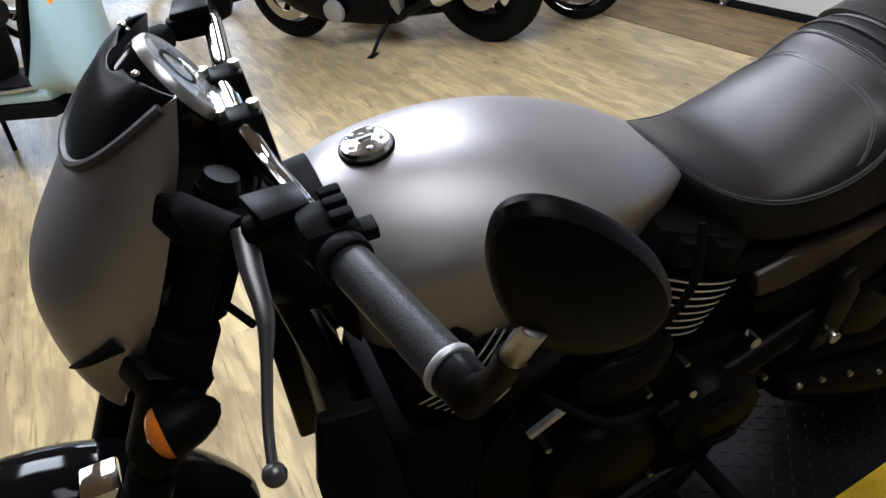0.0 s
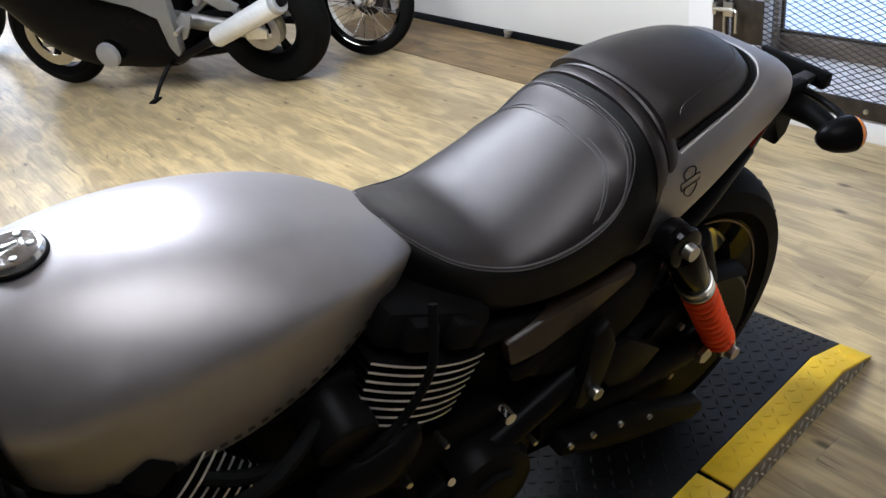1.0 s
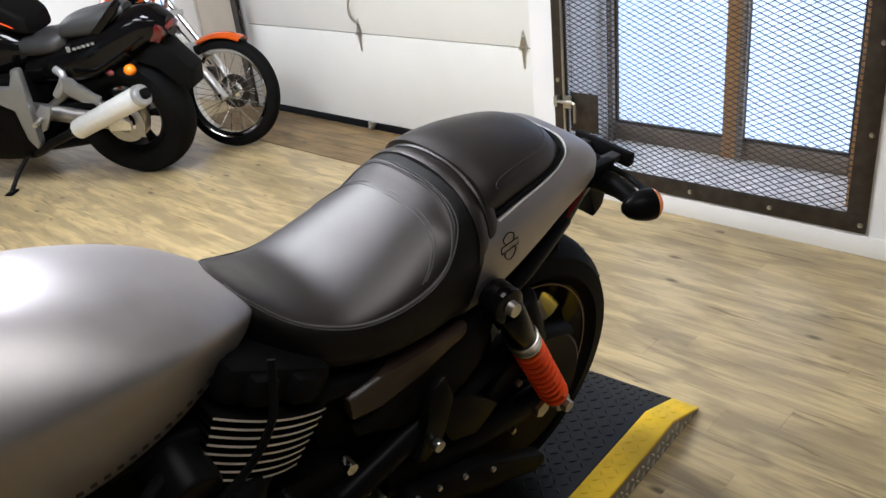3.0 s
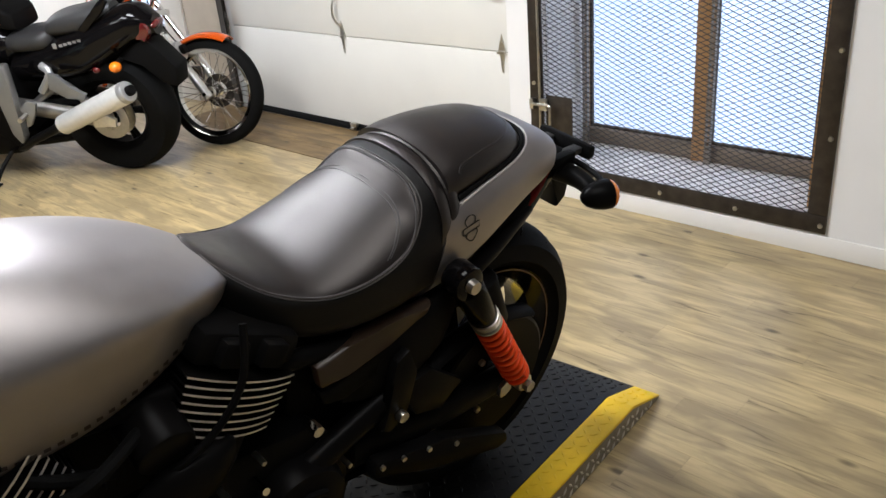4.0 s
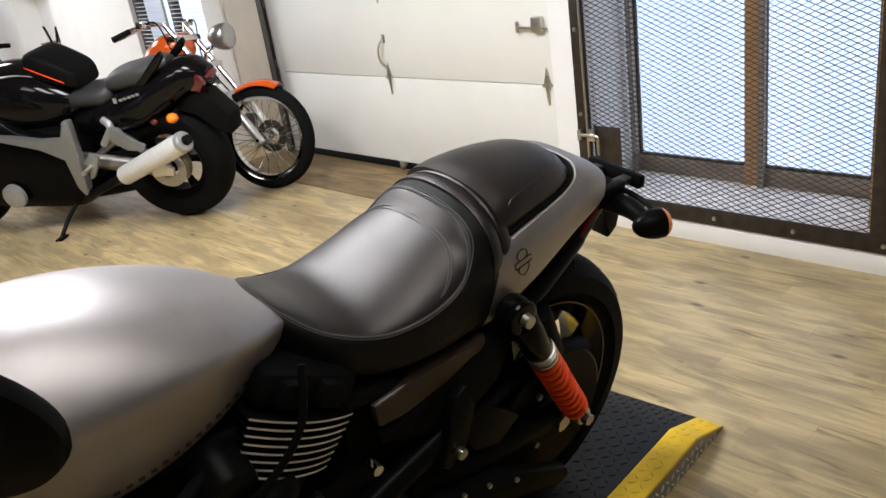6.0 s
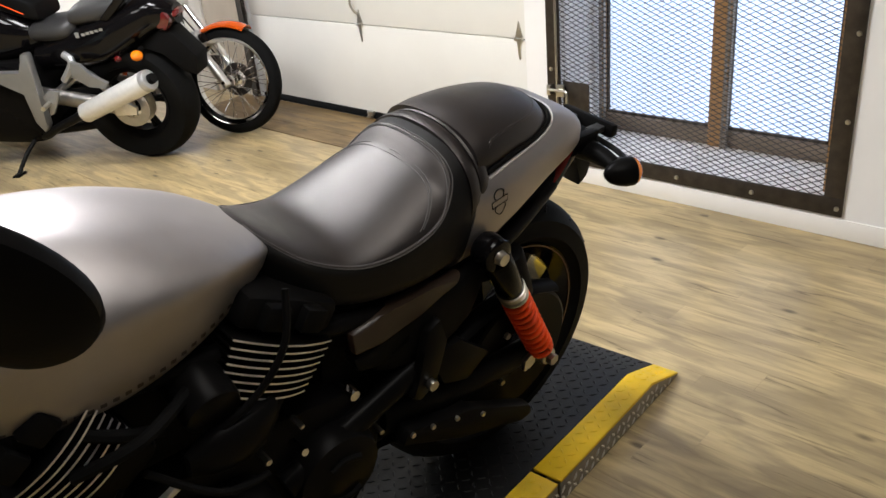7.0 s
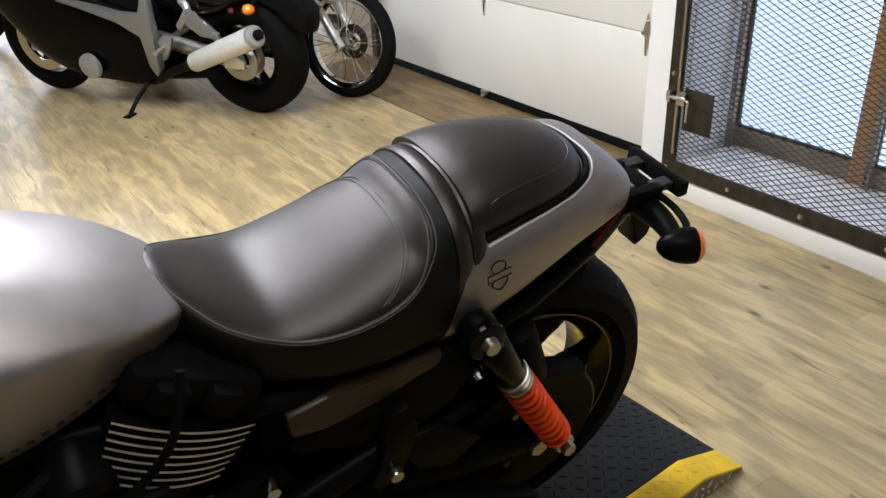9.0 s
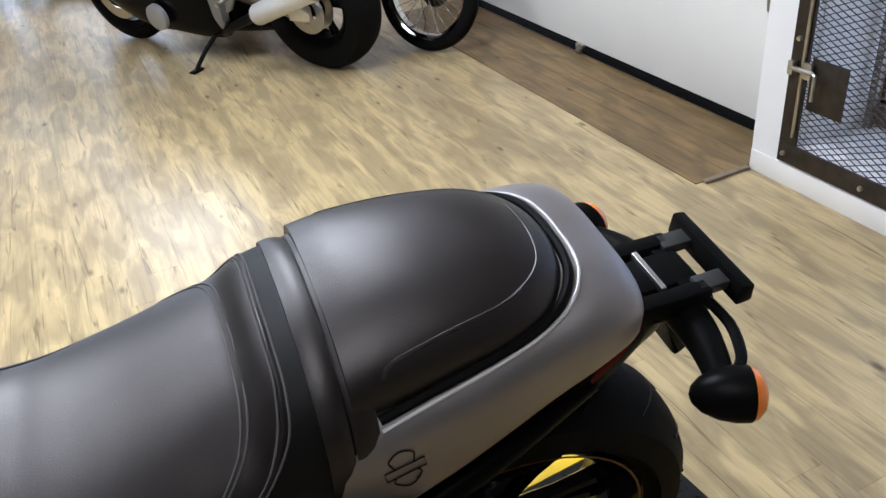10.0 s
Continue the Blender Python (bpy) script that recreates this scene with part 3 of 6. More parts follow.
box(-1.50, YD - 0.05, 0.02, -1.45, YD - 0.045, 0.25, bm=bm)
part("rail", bm, M_STEEL, trk)
# plywood wedge before the door
ramp = thing("door_ramp", pose(0, 0, 0), "brown wooden ramp board before the garage door", "ramp")
for k in range(3):
    a, b = -0.235 + k * 0.144, -0.235 + (k + 1) * 0.144 - 0.002
    za, zb = 0.004 + (a + 0.235) / 0.432 * 0.010, 0.004 + (b + 0.235) / 0.432 * 0.010
    part("board", prism([(a, 0.001), (b, 0.001), (b, zb), (a, za)], 2.62, "x", -2.705), M_RAMPWOOD, ramp)
# dark strip added in place of the shade line along the board's end
part("edge_strip", box(-1.394, -0.205, 0.001, -1.374, -0.012, 0.013, 0.002), M_WEATHER, ramp, "dark brown strip standing for the shade line at the board's end")

# wall plinth strips
tagged(link("trim", box(OX0 - 0.172, -0.006, 0, XE, -0.0005, 0.075, 0.002), M_TRIM), "white skirting strip", "trim", kind="structure")

# ---- far window, shelf ----
w2 = thing("window_2", pose(0, 0, 0), "window with horizontal blinds and bright daylight", "window", kind="structure")
bm = box(WX0, YD + 0.06, WZ0, WX0 + 0.07, YD + 0.12, WZ1)
box(WX1 - 0.07, YD + 0.06, WZ0, WX1, YD + 0.12, WZ1, bm=bm)
box(-5.32, YD + 0.06, WZ0, -5.25, YD + 0.12, WZ1, bm=bm)
box(WX0, YD + 0.06, WZ0, WX1, YD + 0.12, WZ0 + 0.06, bm=bm)
part("window_frame", bm, M_IRON, w2)
bm = bmesh.new()
for k in range(46):
    z = WZ0 + 0.07 + k * 0.031
    box(WX0 + 0.08, YD + 0.03, z, WX1 - 0.08, YD + 0.045, z + 0.003, bm=bm)
part("blinds", bm, M_WHITEPL, w2, "thin white blind slats")
shelf = thing("wall_shelf", pose(0, 0, 0), "white shelf board in a wall niche", "shelf")
part("board", box(NX0 + 0.25, YD - 0.03, NZ0 - 0.03, NX1 + 0.02, YD + 0.26, NZ0, 0.004), M_TRIM, shelf)
crate = thing("open_carton", pose(-8.02, YD + 0.1, NZ0 + 0.001), "small open cardboard carton with cables", "box")
bm = box(-0.17, -0.09, 0, 0.17, 0.09, 0.006)
for a in ((-0.17, -0.09, 0, 0.17, -0.085, 0.09), (-0.17, 0.085, 0, 0.17, 0.09, 0.09), (-0.17, -0.09, 0, -0.165, 0.09, 0.09), (0.165, -0.09, 0, 0.17, 0.09, 0.09)):
    box(*a, bm=bm)
part("carton", bm, M_CARD, crate)
bm = tube([(-0.1, 0, 0.05), (-0.16, 0, 0.16), (-0.22, 0, 0.24)], 0.012, n=8)
tube([(0.02, 0, 0.05), (0.04, 0.02, 0.2), (0.12, 0, 0.22), (0.12, 0, 0.06)], 0.011, n=8, bm=bm)
tube([(-0.15, 0.02, 0.03), (-0.3, 0.0, 0.02), (-0.36, 0, 0.01)], 0.02, n=8, bm=bm)
part("cable", bm, M_PLASTIC, crate)
# stair stringer at the far end
st = thing("staircase", pose(0.45, 0, 0), "white wooden staircase going up", "stairs")
for yy in (-0.25, -1.0):
    part("stringer", prism([(-10.4, 1.55), (-9.25, 0.25), (-9.25, 0.0), (-9.50, 0.0), (-10.55, 1.2)], 0.04, "y", yy), M_TRIM, st)
for k in range(5):
    part("tread", box(-9.75 - k * 0.17, -0.98, 0.40 + k * 0.2, -9.52 - k * 0.17, -0.27, 0.44 + k * 0.2, 0.004), M_TRIM, st)

# ---- platform ----
plat = thing("motorcycle_lift", pose(0.005, -1.703, 0, 0, 0, 3.4), "black checker plate motorcycle lift with yellow edges", "lift")
PH, PWID = 0.068, 0.56
def deck_z(y):
    return PH if y <= 0.453 else PH - (y - 0.453) / 0.154 * (PH - 0.012)
Y0, Y1 = -2.35, 0.607
YB = 0.0755
bm = prism([(Y0, 0.0), (Y1, 0.0), (Y1, 0.012), (0.453, PH), (Y0, PH)], PWID - 2 * YB - 0.004, "x", -PWID / 2)
part("deck", bm, M_PLATE, plat)
for x0, x1 in ((-YB, 0.0), (-PWID, -PWID + YB)):
    for a, b in ((Y0, -0.012), (0.0, Y1)):
        pr = [(a, PH - 0.006), (min(b, 0.453), PH - 0.006), (min(b, 0.453), PH + 0.001), (a, PH + 0.001)]
        if b > 0.37:
            pr = [(a, PH - 0.006), (0.453, PH - 0.006), (Y1, 0.006), (Y1, 0.013), (0.453, PH + 0.001), (a, PH + 0.001)]
        part("yellow_edge", prism(pr, x1 - x0, "x", (x0 + x1) / 2, 0.0015), M_YELLOW, plat, "yellow painted checker plate edge")
        pr = [(a, 0.002), (min(b, Y1), 0.002), (min(b, 0.453), PH - 0.007), (a, PH - 0.007)]
        if b > 0.37:
            pr = [(a, 0.002), (Y1, 0.002), (Y1, 0.0055), (0.453, PH - 0.0075), (a, PH - 0.0075)]
        xx = -0.003 if x1 == 0 else -PWID + 0.003
        part("side_plate", prism(pr, 0.004, "x", xx), M_RAWPLATE, plat, "bare checker plate side")
def lugs(rows):
    b = bmesh.new()
    for (x, y, z, ang, ax) in rows:
        c, s = math.cos(ang), math.sin(ang)
        L, W, Hh = (0.012, 0.0034, 0.0020) if ax == "z" else (0.0125, 0.0042, 0.0028)
        pts = [(L, 0), (0, W), (-L, 0), (0, -W)]
        def P(u, v, h):
            uu, vv = u * c - v * s, u * s + v * c
            return (x + uu, y + vv, z + h) if ax == "z" else (x + h, y + uu, z + vv)
        base = [b.verts.new(P(u, v, 0)) for u, v in pts]
        top = [b.verts.new(P(u * 0.45, v * 0.45, Hh)) for u, v in pts]
        b.faces.new(top)
        for i in range(4):
            b.faces.new((base[i], base[(i + 1) % 4], top[(i + 1) % 4], top[i]))
    return b
rows, rowy, rows2 = [], [], []
k = 0
for i in range(int((Y1 - Y0) / 0.026)):
    y = Y0 + 0.02 + i * 0.026
    if y > Y1 - 0.01:
        break
    for j in range(int(PWID / 0.026)):
        x = -PWID + 0.013 + j * 0.026
        a = radians(45 if (i + j) % 2 else -45)
        z = deck_z(y)
        if -PWID + YB + 0.012 < x < -YB - 0.012:
            rows.append((x, y, z, a, "z"))
        elif not (-0.03 < y < 0.018) and (-0.062 < x < -0.012 or x < -PWID + 0.062):
            rowy.append((x, y, z + 0.001, a, "z"))
    for j in range(4):
        z = 0.012 + j * 0.024
        if z < deck_z(y) - 0.014:
            rows2.append((-0.001, y, z, radians(45 if (i + j) % 2 else -45), "x"))
tagged(part("deck_tread", lugs(rows), M_PLATE, plat), kind="stuff")
tagged(part("edge_tread", lugs(rowy), M_YELLOW, plat), kind="stuff")
tagged(part("side_tread", lugs(rows2), M_ALU, plat), kind="stuff")

# ---- the grey motorcycle on the lift ----
# local axes: x to its left, y to its rear (0 at the rear axle), z up from the tyres
BIKE_SIZE = 1.097
bike = thing("motorcycle", pose(-0.295, -1.547, -0.004, -0.7, 11.1, -4.7) @ Matrix.Scale(BIKE_SIZE, 4), "matte charcoal grey roadster motorcycle with orange-red shock springs on a lift", "motorcycle")
RA, FA = Vector((0, -0.127, 0.367)), Vector((0, -1.555, 0.338))


def tyre(c, r, w, rim, n=64):
    h = w / 2
    return revolve([(rim, -h * 0.72), (rim + 0.02, -h * 0.86), (r - 0.062, -h), (r - 0.030, -h * 0.93), (r - 0.010, -h * 0.62), (r - 0.001, -h * 0.25), (r, 0),
                    (r - 0.001, h * 0.25), (r - 0.010, h * 0.62), (r - 0.030, h * 0.93), (r - 0.062, h), (rim + 0.02, h * 0.86), (rim, h * 0.72)], c, n)


def rim_ring(c, r, w, n=64):
    h = w / 2
    return revolve([(r - 0.028, -h * 0.55), (r - 0.004, -h * 0.9), (r + 0.006, -h), (r + 0.006, -h * 0.86), (r - 0.012, -h * 0.5), (r - 0.012, h * 0.5), (r + 0.006, h * 0.86), (r + 0.006, h), (r - 0.004, h * 0.9), (r - 0.028, h * 0.55)], c, n)


def cast_wheel(parent, c, r, w, rim, spokes=7, disc=0.0, disc_x=0.0, material=None, stripe=False):
    material = material or M_GLOSSBLK
    wh = part("wheel", rim_ring(c, rim, w * 0.82), material, parent)
    part("tyre", tyre(c, r, w, rim), M_RUBBER, wh)
    part("hub", revolve([(0.018, -0.06), (0.045, -0.06), (0.05, -0.04), (0.05, 0.04), (0.045, 0.06), (0.018, 0.06)], c, 24), material, wh)
    for i in range(spokes):
        for d in (-0.10, 0.10):
            a = 2 * math.pi * i / spokes
            p = Vector(c) + Vector((0, 0.045 * math.cos(a), 0.045 * math.sin(a)))
            q = Vector(c) + Vector((0, (rim - 0.018) * math.cos(a + d), (rim - 0.018) * math.sin(a + d)))
            part("spoke", tube([p, (p + q) / 2, q], 0.012, n=8, k=1, radii=[0.017, 0.011, 0.013]), material, wh)
    if stripe:
        part("rim_stripe", revolve([(rim - 0.001, w * 0.415), (rim + 0.002, w * 0.418), (rim + 0.002, w * 0.412)], c, 48), M_PIN, wh)
    if disc:
        b = revolve([(disc * 0.62, disc_x - 0.0025), (disc, disc_x - 0.0025), (disc, disc_x + 0.0025), (disc * 0.62, disc_x + 0.0025)], c, 40)
        part("brake_disc", b, M_STEEL, wh)
    return wh


rear_wheel = cast_wheel(bike, RA, 0.303, 0.150, 0.216, 7, 0.13, -0.085, stripe=True)
for i in range(18):
    for side in (1, -1):
        pts = []
        for k in range(5):
            u = 0.012 + 0.042 * k / 4
            a = 2 * math.pi * (i + (0.5 if side < 0 else 0)) / 18 + 0.16 * k / 4
            r = curve_table([(0.0, 0.303), (0.01875, 0.302), (0.0465, 0.293), (0.06975, 0.273)], u)[0] - 0.0016
            pts.append((u * side, RA.y + r * math.cos(a), RA.z + r * math.sin(a)))
        part("tread_groove", tube(pts, 0.0024, n=6, k=2), M_BLACK, rear_wheel)
cast_wheel(bike, FA, 0.275, 0.120, 0.205, 7, 0.15, -0.07)

# tank: a dome down to a soft crease, then a flank that falls inwards
# rows: y, half width, top z, crease z, floor z
TANK = [(-1.120, 0.060, 0.895, 0.845, 0.80), (-1.108, 0.100, 0.918, 0.842, 0.775), (-1.07, 0.130, 0.934, 0.840, 0.735), (-1.00, 0.149, 0.943, 0.846, 0.712),
        (-0.92, 0.156, 0.937, 0.850, 0.709), (-0.84, 0.152, 0.917, 0.850, 0.722), (-0.77, 0.137, 0.889, 0.846, 0.742), (-0.71, 0.112, 0.862, 0.834, 0.764),
        (-0.665, 0.083, 0.836, 0.816, 0.777), (-0.638, 0.054, 0.816, 0.803, 0.782), (-0.622, 0.022, 0.802, 0.794, 0.784)]


def tank_point(y, a):
    w, zt, zc, zf = curve_table(TANK, y)
    h, d = zt - zc, zc - zf
    ctrl = [(-0.30 * w, zt - 0.02 * h), (0.30 * w, zt - 0.02 * h), (0.66 * w, zt - 0.29 * h), (0.90 * w, zc + 0.36 * h), (1.02 * w, zc + 0.04 * h),
            (0.99 * w, zc - 0.26 * d), (0.90 * w, zc - 0.74 * d), (0.83 * w, zf), (0.40 * w, zf), (-0.40 * w, zf)]
    side = 1 if math.cos(a) >= 0 else -1
    u = (math.pi / 2 - (a if side > 0 else math.pi - a)) / math.pi
    u -= math.floor(u / 2 + 0.25) * 2
    u = min(0.99999, max(0.0, u)) * 8
    i = int(u)
    t = u - i
    k = (0.5 * (1 - t) ** 2, 0.5 + t - t * t, 0.5 * t * t)
    x, z = (sum(k[j] * ctrl[i + j][c] for j in range(3)) for c in (0, 1))
    return Vector((x * side, y, z))


rings = []
for i in range(35):
    y = -1.120 + 0.498 * (0.5 - 0.5 * math.cos(math.pi * i / 34))
    rings.append([tank_point(y, 2 * math.pi * k / 72) for k in range(72)])
tank = part("fuel_tank", loft(rings), M_DENIM, bike)
rings = []
for i in range(25):
    y = -1.08 + 0.43 * i / 24
    zf = tank_point(y, -math.pi / 2).z
    a = -0.2
    while tank_point(y, a).z > zf + 0.0005 and a > -1.4:
        a -= 0.02
    x = tank_point(y, a).x
    rings.append([(x - 0.030, y, zf - 0.001), (x + 0.005, y, zf - 0.001), (x + 0.007, y, zf - 0.006), (x + 0.004, y, zf - 0.012), (x - 0.030, y, zf - 0.012)])
part("bottom_seam", loft(rings), M_BLACK, tank)
part("bottom_seam", loft([[(-x, y, z) for x, y, z in r] for r in rings]), M_BLACK, tank)
# lettering along the lower edge, reduced to bars
for side in (1, -1):
    bars = bmesh.new()
    for k in range(22):
        y = -1.035 + 0.0155 * k
        zf = tank_point(y, -math.pi / 2).z
        quad = []
        for yy, dz in ((y, 0.022), (y + 0.008, 0.022), (y + 0.008, 0.029), (y, 0.029)):
            a = 0.5
            while tank_point(yy, a).z > zf + dz and a > -1.4:
                a -= 0.01
            quad.append(tank_point(yy, a))
        ins = [bars.verts.new(((p.x - 0.002) * side, p.y, p.z)) for p in quad]
        outs = [bars.verts.new(((p.x + 0.0003) * side, p.y, p.z)) for p in quad]
        bars.faces.new(outs)
        for i in range(4):
            bars.faces.new((ins[i], ins[(i + 1) % 4], outs[(i + 1) % 4], outs[i]))
    part("tank_lettering", bars, M_LETTER, tank, "dark lettering reduced to bars")
capm = Matrix.Translation((0.0, -1.024, 0.9435)) @ Euler((radians(4), 0, 0)).to_matrix().to_4x4() @ Matrix.Diagonal((0.68, 0.68, 0.62, 1))
bm = revolve([(0.0, 0.013), (0.018, 0.013), (0.023, 0.010), (0.034, 0.011), (0.041, 0.008), (0.0445, 0.001), (0.0445, -0.006), (0.0, -0.006)], n=40, closed=False)
bmesh.ops.transform(bm, matrix=capm @ Matrix.Rotation(radians(-90), 4, "Y"), verts=bm.verts)
cap = part("filler_cap", bm, M_CAP, tank, "chrome filler cap")
bm = revolve([(0.044, -0.008), (0.047, -0.008), (0.047, -0.002), (0.044, 0.000)], n=40)
bmesh.ops.transform(bm, matrix=capm @ Matrix.Rotation(radians(-90), 4, "Y"), verts=bm.verts)
part("cap_ring", bm, M_BLACK, cap)
bm = bmesh.new()
for i in range(5):
    a = 2 * math.pi * i / 5
    ellipsoid((0.028 * math.cos(a), 0.028 * math.sin(a), 0.012), 0.006, 0.006, 0.002, bm, 10, capm)
box(-0.004, -0.013, 0.012, 0.004, 0.013, 0.017, 0.0015, bm, capm)
part("cap_studs", bm, M_LEVER, cap)
# black plastic nose before the tank
bm = body([(-1.19, 0.04, 0.915, 0.87, 0.80), (-1.165, 0.072, 0.925, 0.87, 0.78), (-1.13, 0.088, 0.925, 0.86, 0.77), (-1.085, 0.092, 0.93, 0.86, 0.76)], -1.19, -1.085, 8, 28, 2.4)
part("tank_nose_cover", bm, M_PLASTIC, bike)

rings = []
for i in range(9):
    y = -1.1235 + 0.030 * i / 8
    rings.append([(p.x * 1.025, y, 0.84 + (p.z - 0.84) * 1.025) for p in (tank_point(y + 0.003, 2 * math.pi * k / 40) for k in range(40))])
part("tank_front_trim", loft(rings), M_PLASTIC, bike, "black plastic trim")

# rider seat
SEAT = [(-0.676, 0.030, 0.838, 0.808, 0.770), (-0.660, 0.060, 0.836, 0.795, 0.745), (-0.625, 0.094, 0.815, 0.775, 0.715), (-0.585, 0.115, 0.793, 0.757, 0.690), (-0.54, 0.128, 0.783, 0.745, 0.674), (-0.48, 0.140, 0.795, 0.742, 0.667),
        (-0.42, 0.143, 0.819, 0.746, 0.665), (-0.37, 0.141, 0.841, 0.752, 0.667), (-0.335, 0.138, 0.855, 0.759, 0.671), (-0.31, 0.135, 0.863, 0.764, 0.676), (-0.29, 0.132, 0.866, 0.768, 0.681)]


def seat_point(y, a):
    w, zt, zm, zb = curve_table(SEAT, y)
    x, z = ring_point(w, zt, zm, zb, a, 2.45, 4.2)
    # dished pan with a bolster behind
    u = abs(x) / w
    if math.sin(a) > 0:
        t = min(1, max(0, (y + 0.370) / 0.030))
        z += 0.016 * t * t * (3 - 2 * t) * (1 - u ** 5)
    return Vector((x, y, z))


rings = []
for i in range(49):
    y = -0.676 + 0.386 * i / 48
    rings.append([seat_point(y, 2 * math.pi * k / 56) for k in range(56)])
seat = part("rider_seat", loft(rings), M_LEATHER, bike, "black vinyl rider seat with grey stitching")


def on_seat(rows, lift, side):
    out = []
    for y, deg in rows:
        p = seat_point(y, radians(deg))
        c = seat_point(y, radians(deg)) - Vector((0, y, 0.74))
        n = Vector((p.x, 0, (p.z - 0.72) * 1.1)).normalized()
        q = p + n * lift
        out.append(Vector((q.x * side, q.y, q.z)))
    return out


STITCH = [(-0.668, 66), (-0.650, 44), (-0.605, 28), (-0.54, 21), (-0.48, 17), (-0.42, 18), (-0.375, 26), (-0.352, 42), (-0.343, 60), (-0.342, 78), (-0.342, 90)]
# grained vinyl below and behind the stitching
seat.data.materials.append(M_VINYLSIDE)
for p in seat.data.polygons:
    c = p.center
    ref = seat_point(min(c.y, -0.345), radians(curve_table(STITCH, min(c.y, -0.345))[0] - 3))
    if c.z < ref.z or c.y > -0.339:
        p.material_index = 1
for side in (1, -1):
    for dy, lf in ((0.0, 0.0004), (0.007, 0.0004)):
        rows = [(min(max(y + (dy if i > 6 else -dy * 0.3), -0.662), -0.3), d - (0 if i > 8 else 4.5 * dy / 0.007)) for i, (y, d) in enumerate(STITCH)]
        part("stitching", tube(on_seat(rows, lf, side), 0.0011, n=6, k=5), M_STITCH, seat, "pale grey stitching")
    for dy in (0.0, 0.006):
        part("stitching", tube(on_seat([(-0.424 + dy, 25), (-0.404 + dy, 34), (-0.382 + dy, 49), (-0.372 + dy, 68), (-0.370 + dy, 90)], 0.0003, side), 0.0010, n=6, k=5), M_STITCH, seat)
    # raised welt between the two rows
    rows = [(min(y + (0.0035 if i > 6 else -0.001), -0.3), d - (0 if i > 8 else 2.2)) for i, (y, d) in enumerate(STITCH)]
    part("welt", tube(on_seat(rows, -0.0006, side), 0.0024, n=8, k=5), M_LEATHER, seat)

# pillion pad
PIL = [(-0.290, 0.115, 0.890, 0.838, 0.80), (-0.26, 0.114, 0.897, 0.842, 0.80), (-0.21, 0.109, 0.901, 0.846, 0.805), (-0.16, 0.103, 0.900, 0.845, 0.81), (-0.12, 0.094, 0.896, 0.842, 0.812),
       (-0.095, 0.082, 0.889, 0.840, 0.815), (-0.078, 0.064, 0.880, 0.840, 0.818), (-0.068, 0.042, 0.871, 0.841, 0.82), (-0.064, 0.016, 0.864, 0.842, 0.825)]
pil = part("pillion_pad", body(PIL, -0.290, -0.064, 30, 48, 2.3, 2.4), M_LEATHER, bike, "black vinyl pillion pad")


def on_pil(y, deg, lift=0.0005):
    w, zt, zm, zb = curve_table(PIL, y)
    x, z = ring_point(w, zt, zm, zb, radians(deg), 2.3, 2.4)
    return Vector((x + math.copysign(lift, x), y, z + lift))


for side in (1, -1):
    pts = [on_pil(y, d) for y, d in ((-0.262, 22), (-0.25, 30), (-0.20, 34), (-0.15, 38), (-0.12, 46), (-0.10, 58), (-0.092, 75), (-0.090, 90))]
    part("welt", tube([(p.x * side, p.y, p.z - 0.0024) for p in pts], 0.0026, n=6, k=5), M_LEATHER, pil)
# strap with folded edges over the pad's front
for y0, y1, lift in ((-0.318, -0.296, 0.0035), (-0.294, -0.272, 0.0045)):
    rings = []
    for i in range(7):
        y = y0 + (y1 - y0) * i / 6
        bulge = lift * math.sin(math.pi * (0.15 + 0.7 * i / 6))
        row = []
        for d in range(-20, 201, 8):
            x, z = ring_point(0.134 - 0.30 * (y + 0.31) * 0.6, 0.882 + 0.06 * (y + 0.31) * 2, 0.78, 0.69, radians(d), 2.2, 2.6)
            row.append(Vector((x * (1 + bulge * 5), y, z + bulge)))
        for d in range(200, -21, -8):
            x, z = ring_point(0.112, 0.862, 0.78, 0.70, radians(d), 2.2, 2.6)
            row.append(Vector((x, y, z)))
        rings.append(row)
    part("passenger_strap", loft(rings), M_LEATHER, pil, "black vinyl passenger strap")

# tail cowl
COWL = [(-0.304, 0.1375, 0.832, 0.752, 0.645), (-0.27, 0.1385, 0.842, 0.755, 0.656), (-0.22, 0.136, 0.850, 0.768, 0.688), (-0.16, 0.129, 0.856, 0.785, 0.718), (-0.10, 0.119, 0.860, 0.800, 0.744),
        (-0.06, 0.114, 0.862, 0.808, 0.762), (-0.03, 0.107, 0.859, 0.812, 0.774), (-0.014, 0.100, 0.854, 0.812, 0.778), (-0.004, 0.090, 0.847, 0.808, 0.779), (0.003, 0.073, 0.836, 0.803, 0.780), (0.007, 0.046, 0.818, 0.798, 0.782)]
bm = body(COWL, -0.304, 0.007, 40, 56, 3.4, 3.2)
for v in bm.verts:      # the front edge rakes forward towards the shock mount
    v.co.y -= max(0.0, 0.80 - v.co.z) * 0.24 * min(1.0, max(0.0, (-0.20 - v.co.y) / 0.10))
cowl = part("tail_cowl", bm, M_DENIM, bike)
# piping where the pad meets the cowl, laid on the cowl's surface


def cowl_top(x, y):
    w, zt, zm, zb = curve_table(COWL, y)
    return zm + (zt - zm) * max(0.0, 1 - min(1, abs(x) / w) ** 3.4) ** (1 / 3.4)


